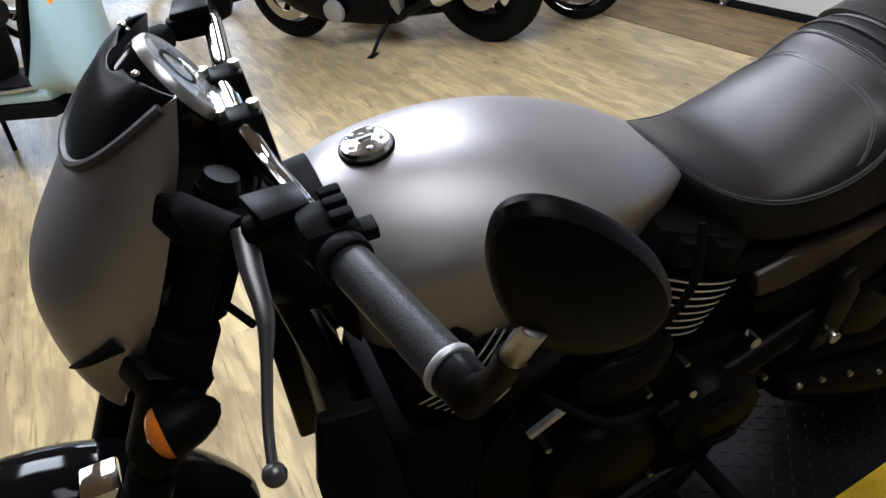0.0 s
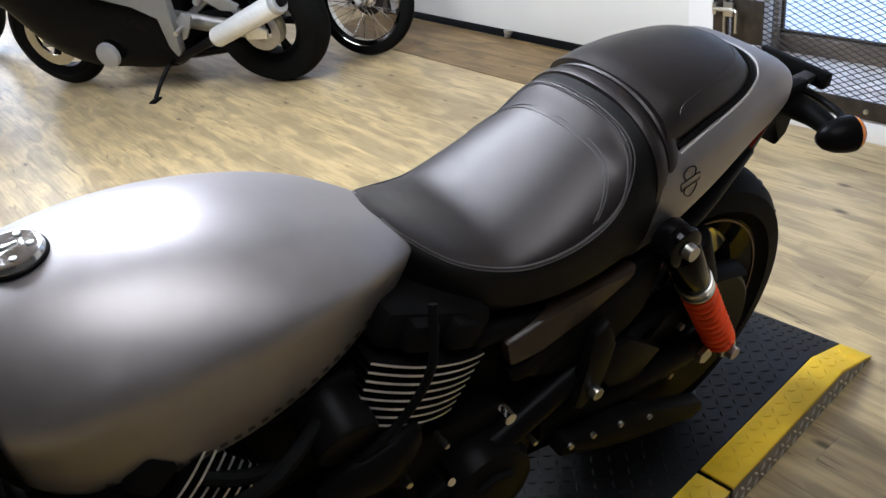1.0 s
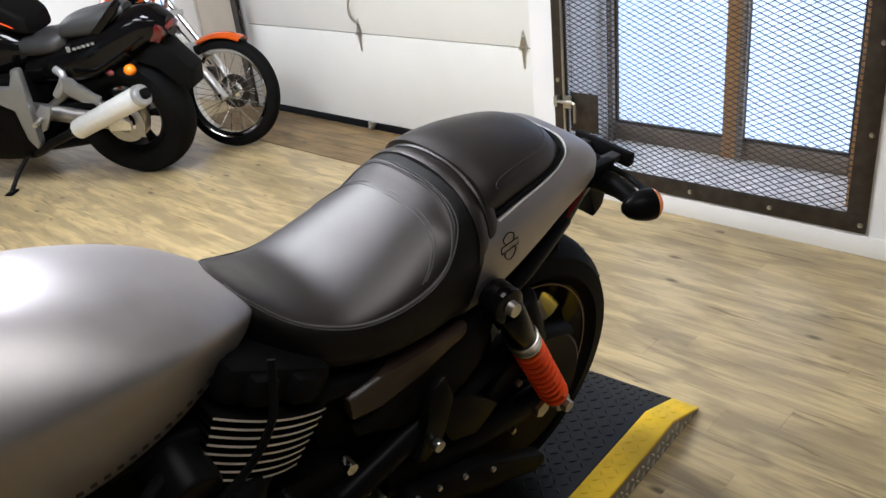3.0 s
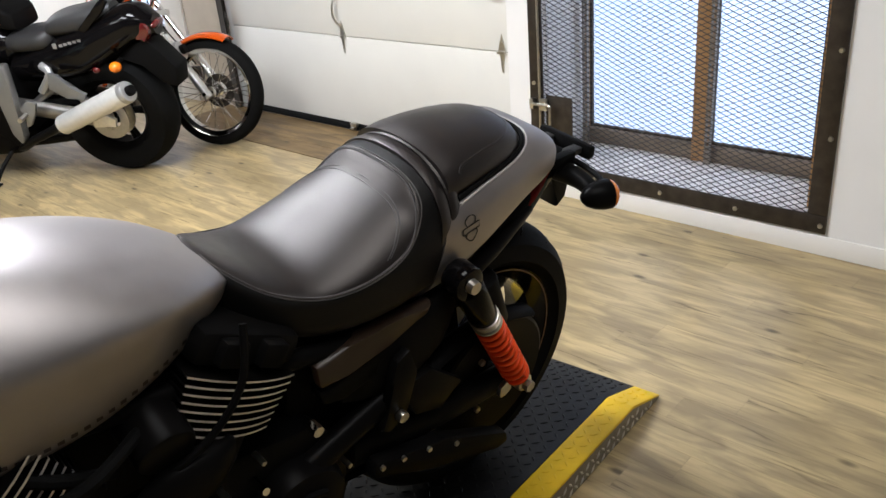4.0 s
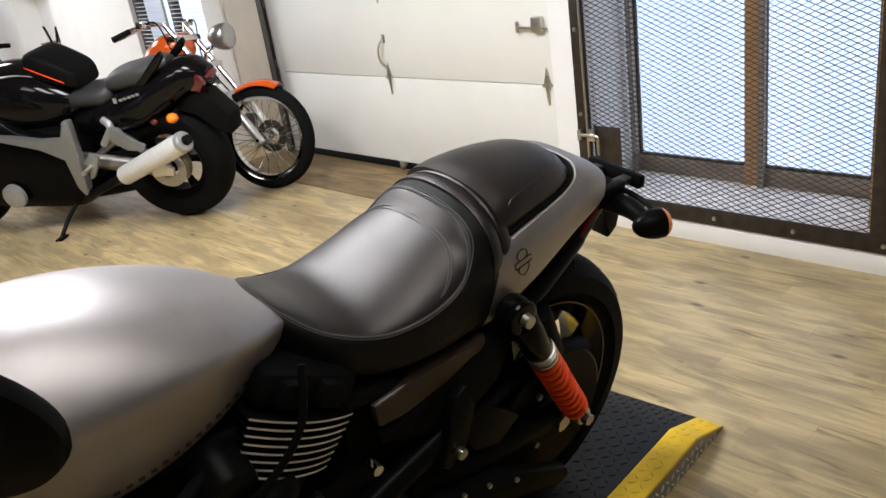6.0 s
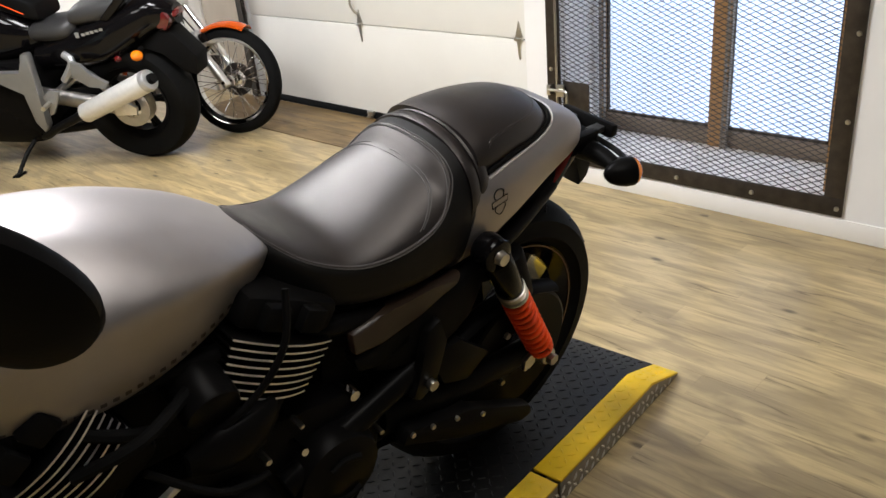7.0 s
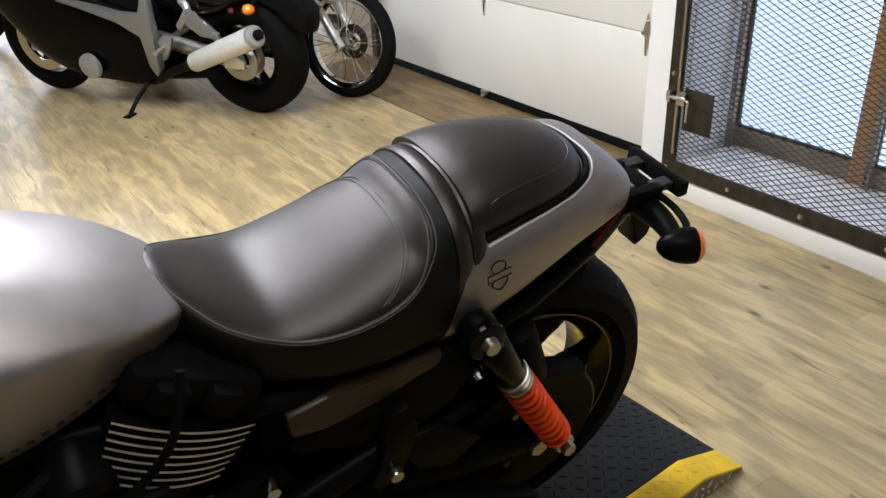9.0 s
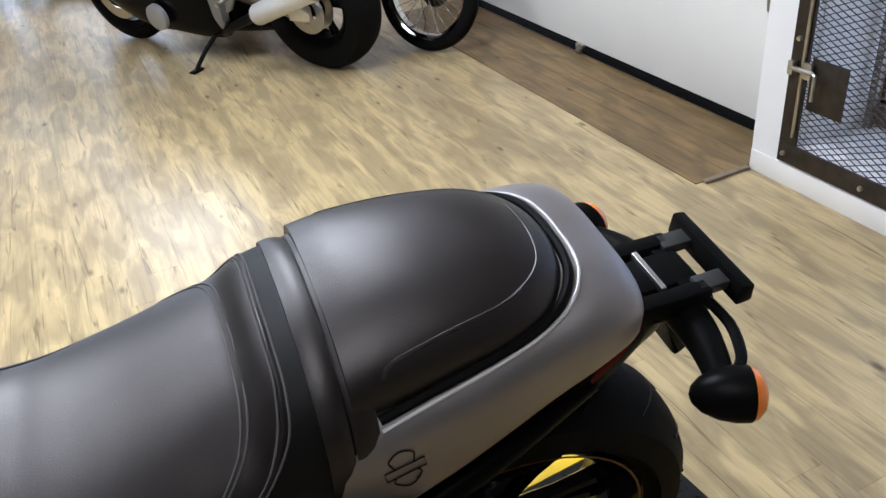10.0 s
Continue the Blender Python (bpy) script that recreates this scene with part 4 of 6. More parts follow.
def pad_outline(out, back):
    pts = []
    for y in (-0.270, -0.22, -0.17, -0.13, -0.10, -0.084, -0.074, -0.068, -0.0645):
        w = curve_table(PIL, y)[0]
        t = (y + 0.27) / 0.2055
        pts.append((w + out * (1 - 0.6 * t * t), y + back * t * t, 0))
    pts.append((0.0, -0.064 + back, 0))
    pts = pts + [(-x, y, z) for x, y, z in reversed(pts[:-1])]
    return [(x, y, cowl_top(x, y)) for x, y, z in pts]


part("pad_gasket", tube([(x, y, z + 0.001) for x, y, z in pad_outline(0.002, 0.004)], 0.005, n=8, k=3), M_PLASTIC, cowl)
part("cowl_lip", tube([(x, y, z + 0.001) for x, y, z in pad_outline(0.009, 0.014)], 0.0019, n=8, k=3), M_PIPING, cowl, "bright metal piping")
# shield-shaped emblem with a bar across
def cowl_side(y, z, lift=0.0008):
    w, zt, zm, zb = curve_table(COWL, y)
    s = (z - zm) / ((zt - zm) if z > zm else (zm - zb))
    e = 3.4 if s > 0 else 3.2
    x = w * (1 - min(0.999, abs(s)) ** e) ** (1 / e)
    return Vector((x + lift, y, z))
ec = (-0.257, 0.778)
for side in (1, -1):
    def em(pts, r, k=3):
        out = []
        for u, v in pts:
            a = radians(10)
            p = cowl_side(ec[0] + 0.95 * (u * math.cos(a) - v * math.sin(a)), ec[1] + 0.95 * (u * math.sin(a) + v * math.cos(a)))
            out.append((p.x * side, p.y, p.z))
        return tube(out, r, n=6, k=k)
    emb = part("emblem", em([(-0.009, 0.007), (-0.012, 0.017), (-0.007, 0.022), (0.0, 0.024), (0.007, 0.022), (0.012, 0.017), (0.009, 0.007)], 0.0007), M_PLASTIC, cowl, "small black shield emblem")
    part("emblem_shield", em([(-0.011, -0.007), (-0.013, -0.013), (-0.007, -0.022), (0.0, -0.026), (0.007, -0.022), (0.013, -0.013), (0.011, -0.007)], 0.0007), M_PLASTIC, emb)
    part("emblem_bar", em([(-0.019, -0.006), (0.019, -0.006), (0.019, 0.006), (-0.019, 0.006), (-0.019, -0.006)], 0.0007, 1), M_PLASTIC, emb)
# inner fender and tail light
bm = body([(-0.20, 0.09, 0.71, 0.68, 0.655), (-0.12, 0.085, 0.72, 0.69, 0.660), (-0.05, 0.075, 0.735, 0.70, 0.655), (0.0, 0.062, 0.75, 0.715, 0.668), (0.055, 0.045, 0.76, 0.735, 0.71)], -0.20, 0.055, 12, 24, 3, 3)
part("inner_fender", bm, M_PLASTIC, bike)
bm = prism([(-0.085, 0.640), (-0.055, 0.620), (0.055, 0.725), (0.068, 0.752), (0.045, 0.756)], 0.10, "x", 0.0, 0.006)
tl = part("tail_light", bm, M_GLOSSBLK, bike)
for side in (1, -1):
    part("lens", tube([(0.064 * side, -0.045, 0.698), (0.066 * side, -0.012, 0.733), (0.060 * side, 0.016, 0.764)], 0.008, n=10, k=4, flat=0.5), M_TAILRED, tl, "red lens strip")
# plate bracket
bm = box(0.030, -0.010, 0.738, 0.050, 0.118, 0.768, 0.004)
box(-0.050, -0.010, 0.738, -0.030, 0.118, 0.768, 0.004, bm=bm)
for a, b in ((-0.010, 0.034), (0.064, 0.074), (0.090, 0.106)):
    box(-0.034, a, 0.750, 0.034, b, 0.764, 0.002, bm=bm)
brk = part("plate_bracket", bm, M_PLASTIC, bike)
for x in (-0.046, 0.024):
    part("plate_holder", box(x, 0.104, 0.755, x + 0.022, 0.142, 0.768, 0.002), M_SEATGREY, brk)
part("cross_bar", prism([(0.138, 0.748), (0.158, 0.750), (0.156, 0.774), (0.140, 0.776)], 0.130, "x", 0.0, 0.003), M_PLASTIC, brk)
part("slot_rib", box(-0.030, 0.0655, 0.7642, 0.030, 0.072, 0.769, 0.001), M_ALU, brk, "bright metal rib")
bm = prism([(0.045, 0.765), (0.115, 0.765), (0.150, 0.72), (0.140, 0.65), (0.115, 0.63), (0.10, 0.69), (0.065, 0.73)], 0.05, "x", 0.0, 0.006)
part("bracket_arm", bm, M_PLASTIC, brk)
part("cable_guide", tube([(0.040, 0.112, 0.752), (0.078, 0.122, 0.742), (0.118, 0.106, 0.744), (0.134, 0.090, 0.746)], 0.006, n=8, k=4), M_PLASTIC, brk)


def indicator(c, stem_from, facing, lens_mat):
    """Bullet indicator: body points against the facing."""
    d = Vector(facing).normalized()
    m = Matrix.Translation(c) @ d.to_track_quat("Z", "Y").to_matrix().to_4x4()
    b = revolve([(0.0, -0.046), (0.009, -0.043), (0.018, -0.034), (0.025, -0.019), (0.0285, -0.002), (0.0285, 0.012), (0.0, 0.012)], n=28, closed=False)
    bmesh.ops.transform(b, matrix=m @ Matrix.Rotation(radians(-90), 4, "Y"), verts=b.verts)
    ind = part("indicator", b, M_BLACK, bike, "black bullet indicator with amber lens")
    b = revolve([(0.0, 0.030), (0.011, 0.028), (0.020, 0.024), (0.026, 0.018), (0.028, 0.0125), (0.0, 0.0122)], n=28, closed=False)
    bmesh.ops.transform(b, matrix=m @ Matrix.Rotation(radians(-90), 4, "Y"), verts=b.verts)
    part("lens", b, lens_mat, ind, "amber lens")
    s = Vector(stem_from)
    part("stem", tube([s, (s + Vector(c)) / 2 + Vector((0, 0, 0.004)), Vector(c) - d * 0.01], 0.013, n=12, k=4, radii=[0.024, 0.021, 0.017, 0.013]), M_PLASTIC, ind)
    return ind


for side in (1, -1):
    indicator((0.150 * side, 0.080, 0.730) if side > 0 else (-0.140, 0.072, 0.716), (0.020 * side, 0.100, 0.725), (0.40 * side, 0.92, 0.05), M_AMBER)
    indicator((0.165 * side, -1.300, 0.803), (0.105 * side, -1.275, 0.805), (0.14 * side, -1, -0.04), M_AMBER)

# shocks
for side in (1, -1):
    top, bot = Vector((0.163 * side, -0.292, 0.706)), Vector((0.142 * side, -0.080, 0.362))
    d = (bot - top).normalized()
    L = (bot - top).length
    sh = part("shock_absorber", cyl(top + d * 0.015, top + d * 0.126, 0.028, 0.026, n=24, bevel=0.005), M_FAIRING, bike, "shock absorber with orange-red spring")
    part("upper_eye", cyl(top - Vector((0.024 * side, 0, 0)), top + Vector((0.018 * side, 0, 0)), 0.031, n=24, bevel=0.008), M_GLOSSBLK, sh)
    part("mount_bolt", cyl(top + Vector((0.018 * side, 0, 0)), top + Vector((0.030 * side, 0, 0)), 0.0125, 0.011, n=12), M_STEEL, sh)
    b = cyl(top + d * 0.124, top + d * 0.131, 0.028, n=24, bevel=0.002)
    cyl(top + d * 0.130, top + d * 0.147, 0.0245, n=14, bevel=0.002, bm=b)
    cyl(top + d * 0.146, top + d * 0.151, 0.0275, n=24, bm=b)
    part("preload_collar", b, M_STEEL, sh, "yellow zinc preload collar")
    q = d.to_track_quat("Z", "Y").to_matrix()
    pts = []
    s0, s1, turns = 0.156, L - 0.042, 9.5
    for i in range(int(turns * 14) + 1):
        a = 2 * math.pi * i / 14
        pts.append(top + d * (s0 + (s1 - s0) * i / (turns * 14)) + q @ Vector((0.0230 * math.cos(a), 0.0230 * math.sin(a), 0)))
    part("spring", tube(pts, 0.0056, n=8, k=1), M_SPRING, sh, "orange-red coil spring")
    part("damper_rod", cyl(top + d * 0.12, bot - d * 0.015, 0.019, n=20), M_BLACK, sh)
    part("spring_seat", cyl(top + d * (s1 + 0.003), top + d * (s1 + 0.012), 0.027, n=24, bevel=0.002), M_SPRING, sh)
    b = cyl(bot - Vector((0.016 * side, 0, 0)), bot + Vector((0.016 * side, 0, 0)), 0.019, n=20, bevel=0.003)
    cyl(bot - d * 0.035, bot, 0.010, n=12, bm=b)
    part("lower_eye", b, M_STEEL, sh)
    part("lower_bolt", cyl(bot + Vector((0.016 * side, 0, 0)), bot + Vector((0.030 * side, 0, 0)), 0.0125, n=6), M_STEEL, sh)

# swingarm, belt drive
for side in (1, -1):
    b = tube([(0.105 * side, -0.48, 0.40), (0.118 * side, -0.32, 0.385), (0.118 * side, -0.16, 0.372), (0.115 * side, -0.06, 0.367)], 0.03, n=14, k=5, flat=1.5, radii=[0.026, 0.022, 0.022, 0.022])
    arm = part("swingarm", b, M_BLACK, bike)
    part("axle_block", box(0.100 * side, -0.165, 0.340, 0.132 * side, -0.05, 0.395, 0.006), M_BLACK, arm)
    part("axle_nut", cyl((0.132 * side, -0.127, 0.367), (0.148 * side, -0.127, 0.367), 0.017, n=6), M_STEEL, arm)
part("belt_pulley", revolve([(0.05, 0.082), (0.138, 0.082), (0.144, 0.086), (0.144, 0.108), (0.138, 0.112), (0.05, 0.104)], RA, 48), M_BLACK, bike)
for i in range(6):
    a = i * math.pi / 3
    part("pulley_bolt", cyl((0.104, RA.y + 0.07 * math.cos(a), RA.z + 0.07 * math.sin(a)), (0.114, RA.y + 0.07 * math.cos(a), RA.z + 0.07 * math.sin(a)), 0.007, n=6), M_STEEL, bike)
b = tube([(0.097, -0.62, 0.462), (0.097, -0.3, 0.492), (0.097, -0.06, 0.502)], 0.012, n=8, k=3, flat=0.25)
tube([(0.097, -0.62, 0.36), (0.097, -0.3, 0.30), (0.097, -0.08, 0.255)], 0.012, n=8, k=3, flat=0.25, bm=b)
part("drive_belt", b, M_RUBBER, bike)
b = prism([(-0.47, 0.375), (-0.46, 0.405), (-0.30, 0.360), (-0.125, 0.262), (-0.118, 0.235), (-0.15, 0.230), (-0.32, 0.300)], 0.030, "x", 0.150, 0.006)
grd = part("belt_guard", b, M_PLASTIC, bike)
for yy, zz in ((-0.452, 0.394), (-0.405, 0.384), (-0.345, 0.366), (-0.275, 0.333)):
    part("rivet", cyl((0.164, yy, zz), (0.170, yy, zz), 0.005, n=8), M_STEEL, grd)
part("upper_belt_guard", tube([(0.12, -0.33, 0.505), (0.12, -0.24, 0.535), (0.118, -0.14, 0.535), (0.115, -0.05, 0.505)], 0.02, n=10, k=5, flat=0.4), M_PLASTIC, bike)
# rear brake caliper and reservoir behind the shock
part("rear_reservoir", cyl((0.112, -0.195, 0.640), (0.116, -0.150, 0.530), 0.030, 0.028, n=22, bevel=0.006), M_PLASTIC, bike)
part("chain_stay_cover", body([(-0.16, 0.02, 0.54, 0.52, 0.49), (-0.08, 0.03, 0.55, 0.52, 0.48), (-0.02, 0.025, 0.53, 0.51, 0.48)], -0.16, -0.02, 8, 20), M_PLASTIC, bike)
bm = box(-0.115, -0.03, 0.43, -0.075, 0.06, 0.50, 0.008)
part("rear_caliper", bm, M_ALUPAINT, bike)

# frame
for side in (1, -1):
    part("frame_rail", tube([(0.03 * side, -1.14, 0.86), (0.10 * side, -0.95, 0.74), (0.110 * side, -0.75, 0.705), (0.115 * side, -0.55, 0.660), (0.118 * side, -0.36, 0.640), (0.108 * side, -0.20, 0.670), (0.06 * side, -0.03, 0.70)], 0.0155, n=14, k=6), M_BLACK, bike)
    part("down_tube", tube([(0.035 * side, -1.16, 0.83), (0.10 * side, -1.12, 0.62), (0.13 * side, -1.06, 0.36), (0.14 * side, -0.95, 0.22), (0.14 * side, -0.70, 0.19), (0.09 * side, -0.52, 0.26), (0.08 * side, -0.44, 0.42), (0.08 * side, -0.40, 0.60)], 0.0165, n=14, k=6), M_BLACK, bike)
    sc = body([(-0.50, 0.010, 0.612, 0.585, 0.535), (-0.46, 0.020, 0.628, 0.585, 0.52), (-0.38, 0.026, 0.648, 0.60, 0.515), (-0.30, 0.022, 0.665, 0.62, 0.55), (-0.265, 0.010, 0.668, 0.64, 0.60)], -0.50, -0.265, 12, 24, 3, 3)
    bmesh.ops.translate(sc, vec=(0.115 * side, 0, 0), verts=sc.verts)
    part("side_cover", sc, M_PLASTIC, bike)
    # passenger peg bracket and strut
    part("peg_bracket", prism([(-0.42, 0.60), (-0.395, 0.615), (-0.375, 0.56), (-0.395, 0.475), (-0.43, 0.455), (-0.45, 0.47), (-0.432, 0.50), (-0.43, 0.56)], 0.018, "x", 0.150 * side, 0.004), M_BLACK, bike)
    part("bracket_bolt", cyl((0.158 * side, -0.412, 0.487), (0.172 * side, -0.412, 0.487), 0.0105, n=16, bevel=0.002), M_STEEL, bike)
    part("frame_casting", prism([(-0.40, 0.52), (-0.33, 0.53), (-0.25, 0.46), (-0.30, 0.42), (-0.36, 0.44)], 0.02, "x", 0.135 * side, 0.005), M_BLACK, bike)
    part("frame_strut", tube([(0.125 * side, -0.40, 0.505), (0.13 * side, -0.532, 0.466), (0.135 * side, -0.69, 0.415)], 0.022, n=12, k=4, flat=1.2), M_BLACK, bike)
for side in (1, -1):
    # black cover, coloured brown for the sheen along it
    part("seat_rail_cover", prism([(-0.560, 0.652), (-0.50, 0.663), (-0.40, 0.668), (-0.330, 0.672), (-0.338, 0.648), (-0.42, 0.626), (-0.50, 0.609), (-0.552, 0.604)], 0.024, "x", 0.128 * side, 0.009), M_BROWNSHEEN, bike, "black satin cover under the seat, brown sheen put into its colour")
    part("lower_side_cover", prism([(-0.556, 0.600), (-0.50, 0.604), (-0.42, 0.620), (-0.36, 0.636), (-0.385, 0.602), (-0.44, 0.572), (-0.505, 0.556), (-0.545, 0.566)], 0.034, "x", 0.120 * side, 0.010), M_PLASTIC, bike)
part("radiator", box(-0.14, -1.155, 0.36, 0.14, -1.12, 0.70, 0.006), M_PLASTIC, bike)
for side in (1, -1):
    part("radiator_shroud", prism([(-1.19, 0.33), (-1.10, 0.33), (-1.085, 0.5), (-1.10, 0.71), (-1.17, 0.72), (-1.19, 0.6)], 0.022, "x", 0.150 * side, 0.007), M_PLASTIC, bike)

# engine
eng = part("crankcase", prism([(-1.0, 0.30), (-0.98, 0.24), (-0.62, 0.22), (-0.50, 0.28), (-0.48, 0.42), (-0.55, 0.52), (-0.70, 0.54), (-0.92, 0.52), (-1.0, 0.44)], 0.24, "x", 0.0, 0.012), M_BLACK, bike)
part("stator_cover", revolve([(0.0, 0.178), (0.05, 0.176), (0.088, 0.165), (0.100, 0.145), (0.100, 0.115), (0.0, 0.115)], (0, -0.80, 0.385), 40, closed=False), M_BLACK, eng)
pc = part("pulley_cover", revolve([(0.0, 0.170), (0.045, 0.170), (0.075, 0.160), (0.084, 0.140), (0.084, 0.115), (0.0, 0.115)], (0, -0.600, 0.395), 36, closed=False), M_BLACK, eng)
part("cover_slot", tube([(0.1715, -0.625, 0.43), (0.1715, -0.60, 0.44), (0.1715, -0.57, 0.43)], 0.006, n=8, k=4), M_RUBBER, pc)
part("cover_slot", tube([(0.1715, -0.625, 0.36), (0.1715, -0.60, 0.352), (0.1715, -0.57, 0.36)], 0.006, n=8, k=4), M_RUBBER, pc)
for yy, zz, r in ((-0.535, 0.455, 0.008), (-0.505, 0.42, 0.008), (-0.88, 0.47, 0.009), (-0.72, 0.50, 0.009), (-0.70, 0.29, 0.008), (-0.90, 0.30, 0.008), (-0.66, 0.535, 0.007), (-0.78, 0.565, 0.008)):
    part("cover_bolt", cyl((0.120, yy, zz), (0.148, yy, zz), r * 0.62, n=6), M_STEEL, eng)


def cylinder_block(base, lean, nf, half_y, half_x, label):
    """Finned barrel whose axis leans back (+) or forward (-) by lean degrees."""
    m = Matrix.Translation(base) @ Matrix.Rotation(radians(-lean), 4, "X")
    b = box(-half_x + 0.028, -half_y + 0.02, -0.02, half_x - 0.028, half_y - 0.02, 0.15, 0.02, m=m)
    blk = part("cylinder_barrel", b, M_BLACK, eng, label)
    for i in range(nf):
        z = 0.060 + i * 0.0960 / nf
        grow = 0.86 + 0.14 * i / (nf - 1)
        hy = half_y * grow
        out = []
        for s in range(13):
            u = -1 + 2 * s / 12
            out.append((half_x * (1 - 0.10 * u * u), hy * u))
        ring = out + [(-x, y) for x, y in reversed(out)]
        f = prism(ring, 0.0032, "z", z)
        bmesh.ops.transform(f, matrix=m, verts=f.verts)
        fin = part("cooling_fin", f, M_BLACK, blk)
        for sd in (1, -1):
            e = prism([((x + 0.0006) * sd, y) for x, y in out] + [((x - 0.004) * sd, y) for x, y in reversed(out)], 0.0030, "z", z)
            bmesh.ops.transform(e, matrix=m, verts=e.verts)
            part("machined_edge", e, M_FIN, fin, "bright machined fin edge")
    h = box(-half_x + 0.02, -half_y + 0.005, 0.152, half_x - 0.02, half_y - 0.005, 0.205, 0.014, m=m)
    for u in (-0.4, 0.35):
        box(half_x - 0.03, half_y * u - 0.02, 0.16, half_x - 0.004, half_y * u + 0.02, 0.198, 0.006, bm=h, m=m)
    part("cylinder_head", h, M_PLASTIC, blk)
    return blk


cylinder_block((0, -0.743, 0.580), 28, 8, 0.087, 0.157, "finned rear cylinder")
cylinder_block((0, -0.905, 0.588), -38, 7, 0.070, 0.150, "finned front cylinder")
part("plug_lead", tube([(0.150, -0.675, 0.80), (0.174, -0.695, 0.735), (0.173, -0.735, 0.675), (0.165, -0.79, 0.635), (0.14, -0.83, 0.60)], 0.0055, n=8, k=5), M_PLASTIC, eng)
part("throttle_body", cyl((0.05, -0.80, 0.70), (0.165, -0.80, 0.665), 0.045, 0.040, n=24, bevel=0.006), M_BLACK, eng)
horn = part("horn_cover", body([(-0.80, 0.010, 0.600, 0.585, 0.56), (-0.76, 0.022, 0.622, 0.59, 0.545), (-0.70, 0.024, 0.628, 0.60, 0.55), (-0.665, 0.010, 0.625, 0.61, 0.585)], -0.80, -0.665, 10, 20), M_BLACK, eng)
horn.location = (0.160, -0.045, 0.012)
part("head_stud", cyl((0.18, -0.600, 0.600), (0.20, -0.600, 0.600), 0.009, n=8), M_CHROME, eng)
part("head_stud", cyl((0.165, -0.690, 0.535), (0.20, -0.690, 0.545), 0.008, 0.006, n=8), M_CHROME, eng)
part("rocker_bar", box(0.150, -0.918, 0.545, 0.160, -0.852, 0.556, 0.002, m=Matrix.Translation((0, -0.885, 0.55)) @ Matrix.Rotation(radians(28), 4, "X") @ Matrix.Translation((0, 0.885, -0.55))), M_FIN, eng, "bright machined edge")
part("push_tube", tube([(0.15, -0.93, 0.60), (0.16, -1.0, 0.50), (0.15, -1.03, 0.40)], 0.0045, n=8, k=3), M_BLACK, eng)
part("oil_line", tube([(0.16, -0.90, 0.62), (0.19, -0.82, 0.55), (0.18, -0.74, 0.52)], 0.006, n=8, k=4), M_RUBBER, eng)
for a, c in (((0.14, -0.82, 0.70), (0.15, -0.98, 0.66)), ((0.10, -1.0, 0.72), (0.14, -0.86, 0.655))):
    part("hose", tube([a, (Vector(a) + Vector(c)) / 2 + Vector((0.03, 0, 0.01)), c], 0.009, n=8, k=5), M_RUBBER, eng)
part("battery_box", box(-0.085, -0.58, 0.30, 0.085, -0.27, 0.665, 0.015), M_PLASTIC, bike)
part("air_box", box(-0.10, -1.06, 0.55, 0.10, -0.60, 0.735, 0.02), M_PLASTIC, bike)
part("oil_tank_cover", box(-0.12, -1.09, 0.22, 0.12, -0.96, 0.58, 0.02), M_PLASTIC, bike)
# exhaust on the far side
part("exhaust", tube([(-0.12, -1.02, 0.62), (-0.20, -1.12, 0.48), (-0.20, -0.98, 0.26), (-0.21, -0.5, 0.24), (-0.22, 0.05, 0.30)], 0.035, n=16, k=6, radii=[0.022, 0.024, 0.028, 0.045, 0.045]), M_BLACK, bike)
# pegs, levers, stand
for side in (1, -1):
    peg = part("footpeg", tube([(0.15 * side, -0.62, 0.295), (0.25 * side, -0.615, 0.30)], 0.014, n=10, k=2), M_RUBBER, bike)
part("shift_lever", tube([(0.165, -0.64, 0.31), (0.18, -0.74, 0.31), (0.20, -0.82, 0.335), (0.235, -0.825, 0.335)], 0.006, n=8, k=4), M_BLACK, bike)
std = part("side_stand", tube([(0.13, -0.66, 0.21), (0.20, -0.60, 0.13), (0.262, -0.53, 0.055)], 0.011, n=10, k=3), M_BLACK, bike)
part("stand_foot", box(0.235, -0.555, 0.050, 0.295, -0.505, 0.060, 0.003), M_BLACK, std)

# front end
AX = Vector((0, 0.447, 0.894))     # fork axis, up and back
for side in (1, -1):
    p0 = Vector((0.105 * side, -1.545, 0.302))
    fk = part("fork_tube", cyl(p0 + AX * 0.30, p0 + AX * 0.80, 0.0215, n=20), M_BLACK, bike)
    part("fork_leg", cyl(p0 - AX * 0.02, p0 + AX * 0.40, 0.031, 0.028, n=22, bevel=0.004), M_BLACK, fk)
    part("fork_shroud", cyl(p0 + AX * 0.46, p0 + AX * 0.64, 0.034, n=22, bevel=0.004), M_PLASTIC, fk)
    part("fork_cap", cyl(p0 + AX * 0.80, p0 + AX * 0.812, 0.02, 0.016, n=16), M_BLACK, fk)
    part("fork_gaiter", cyl(p0 + AX * 0.40, p0 + AX * 0.43, 0.027, n=20, bevel=0.003), M_RUBBER, fk)
bm = prism([(-0.14, -0.035), (-0.10, -0.055), (0.10, -0.055), (0.14, -0.035), (0.14, 0.025), (0.06, 0.05), (-0.06, 0.05), (-0.14, 0.025)], 0.035, "z", 0, 0.006)
for s, nm in ((0.77, "top_clamp"), (0.58, "lower_clamp")):
    b2 = bm.copy()
    bmesh.ops.transform(b2, matrix=Matrix.Translation(Vector((0, -1.545, 0.302)) + AX * s) @ Matrix.Rotation(radians(-26.6), 4, "X"), verts=b2.verts)
    part(nm, b2, M_BLACK, bike)
bm.free()
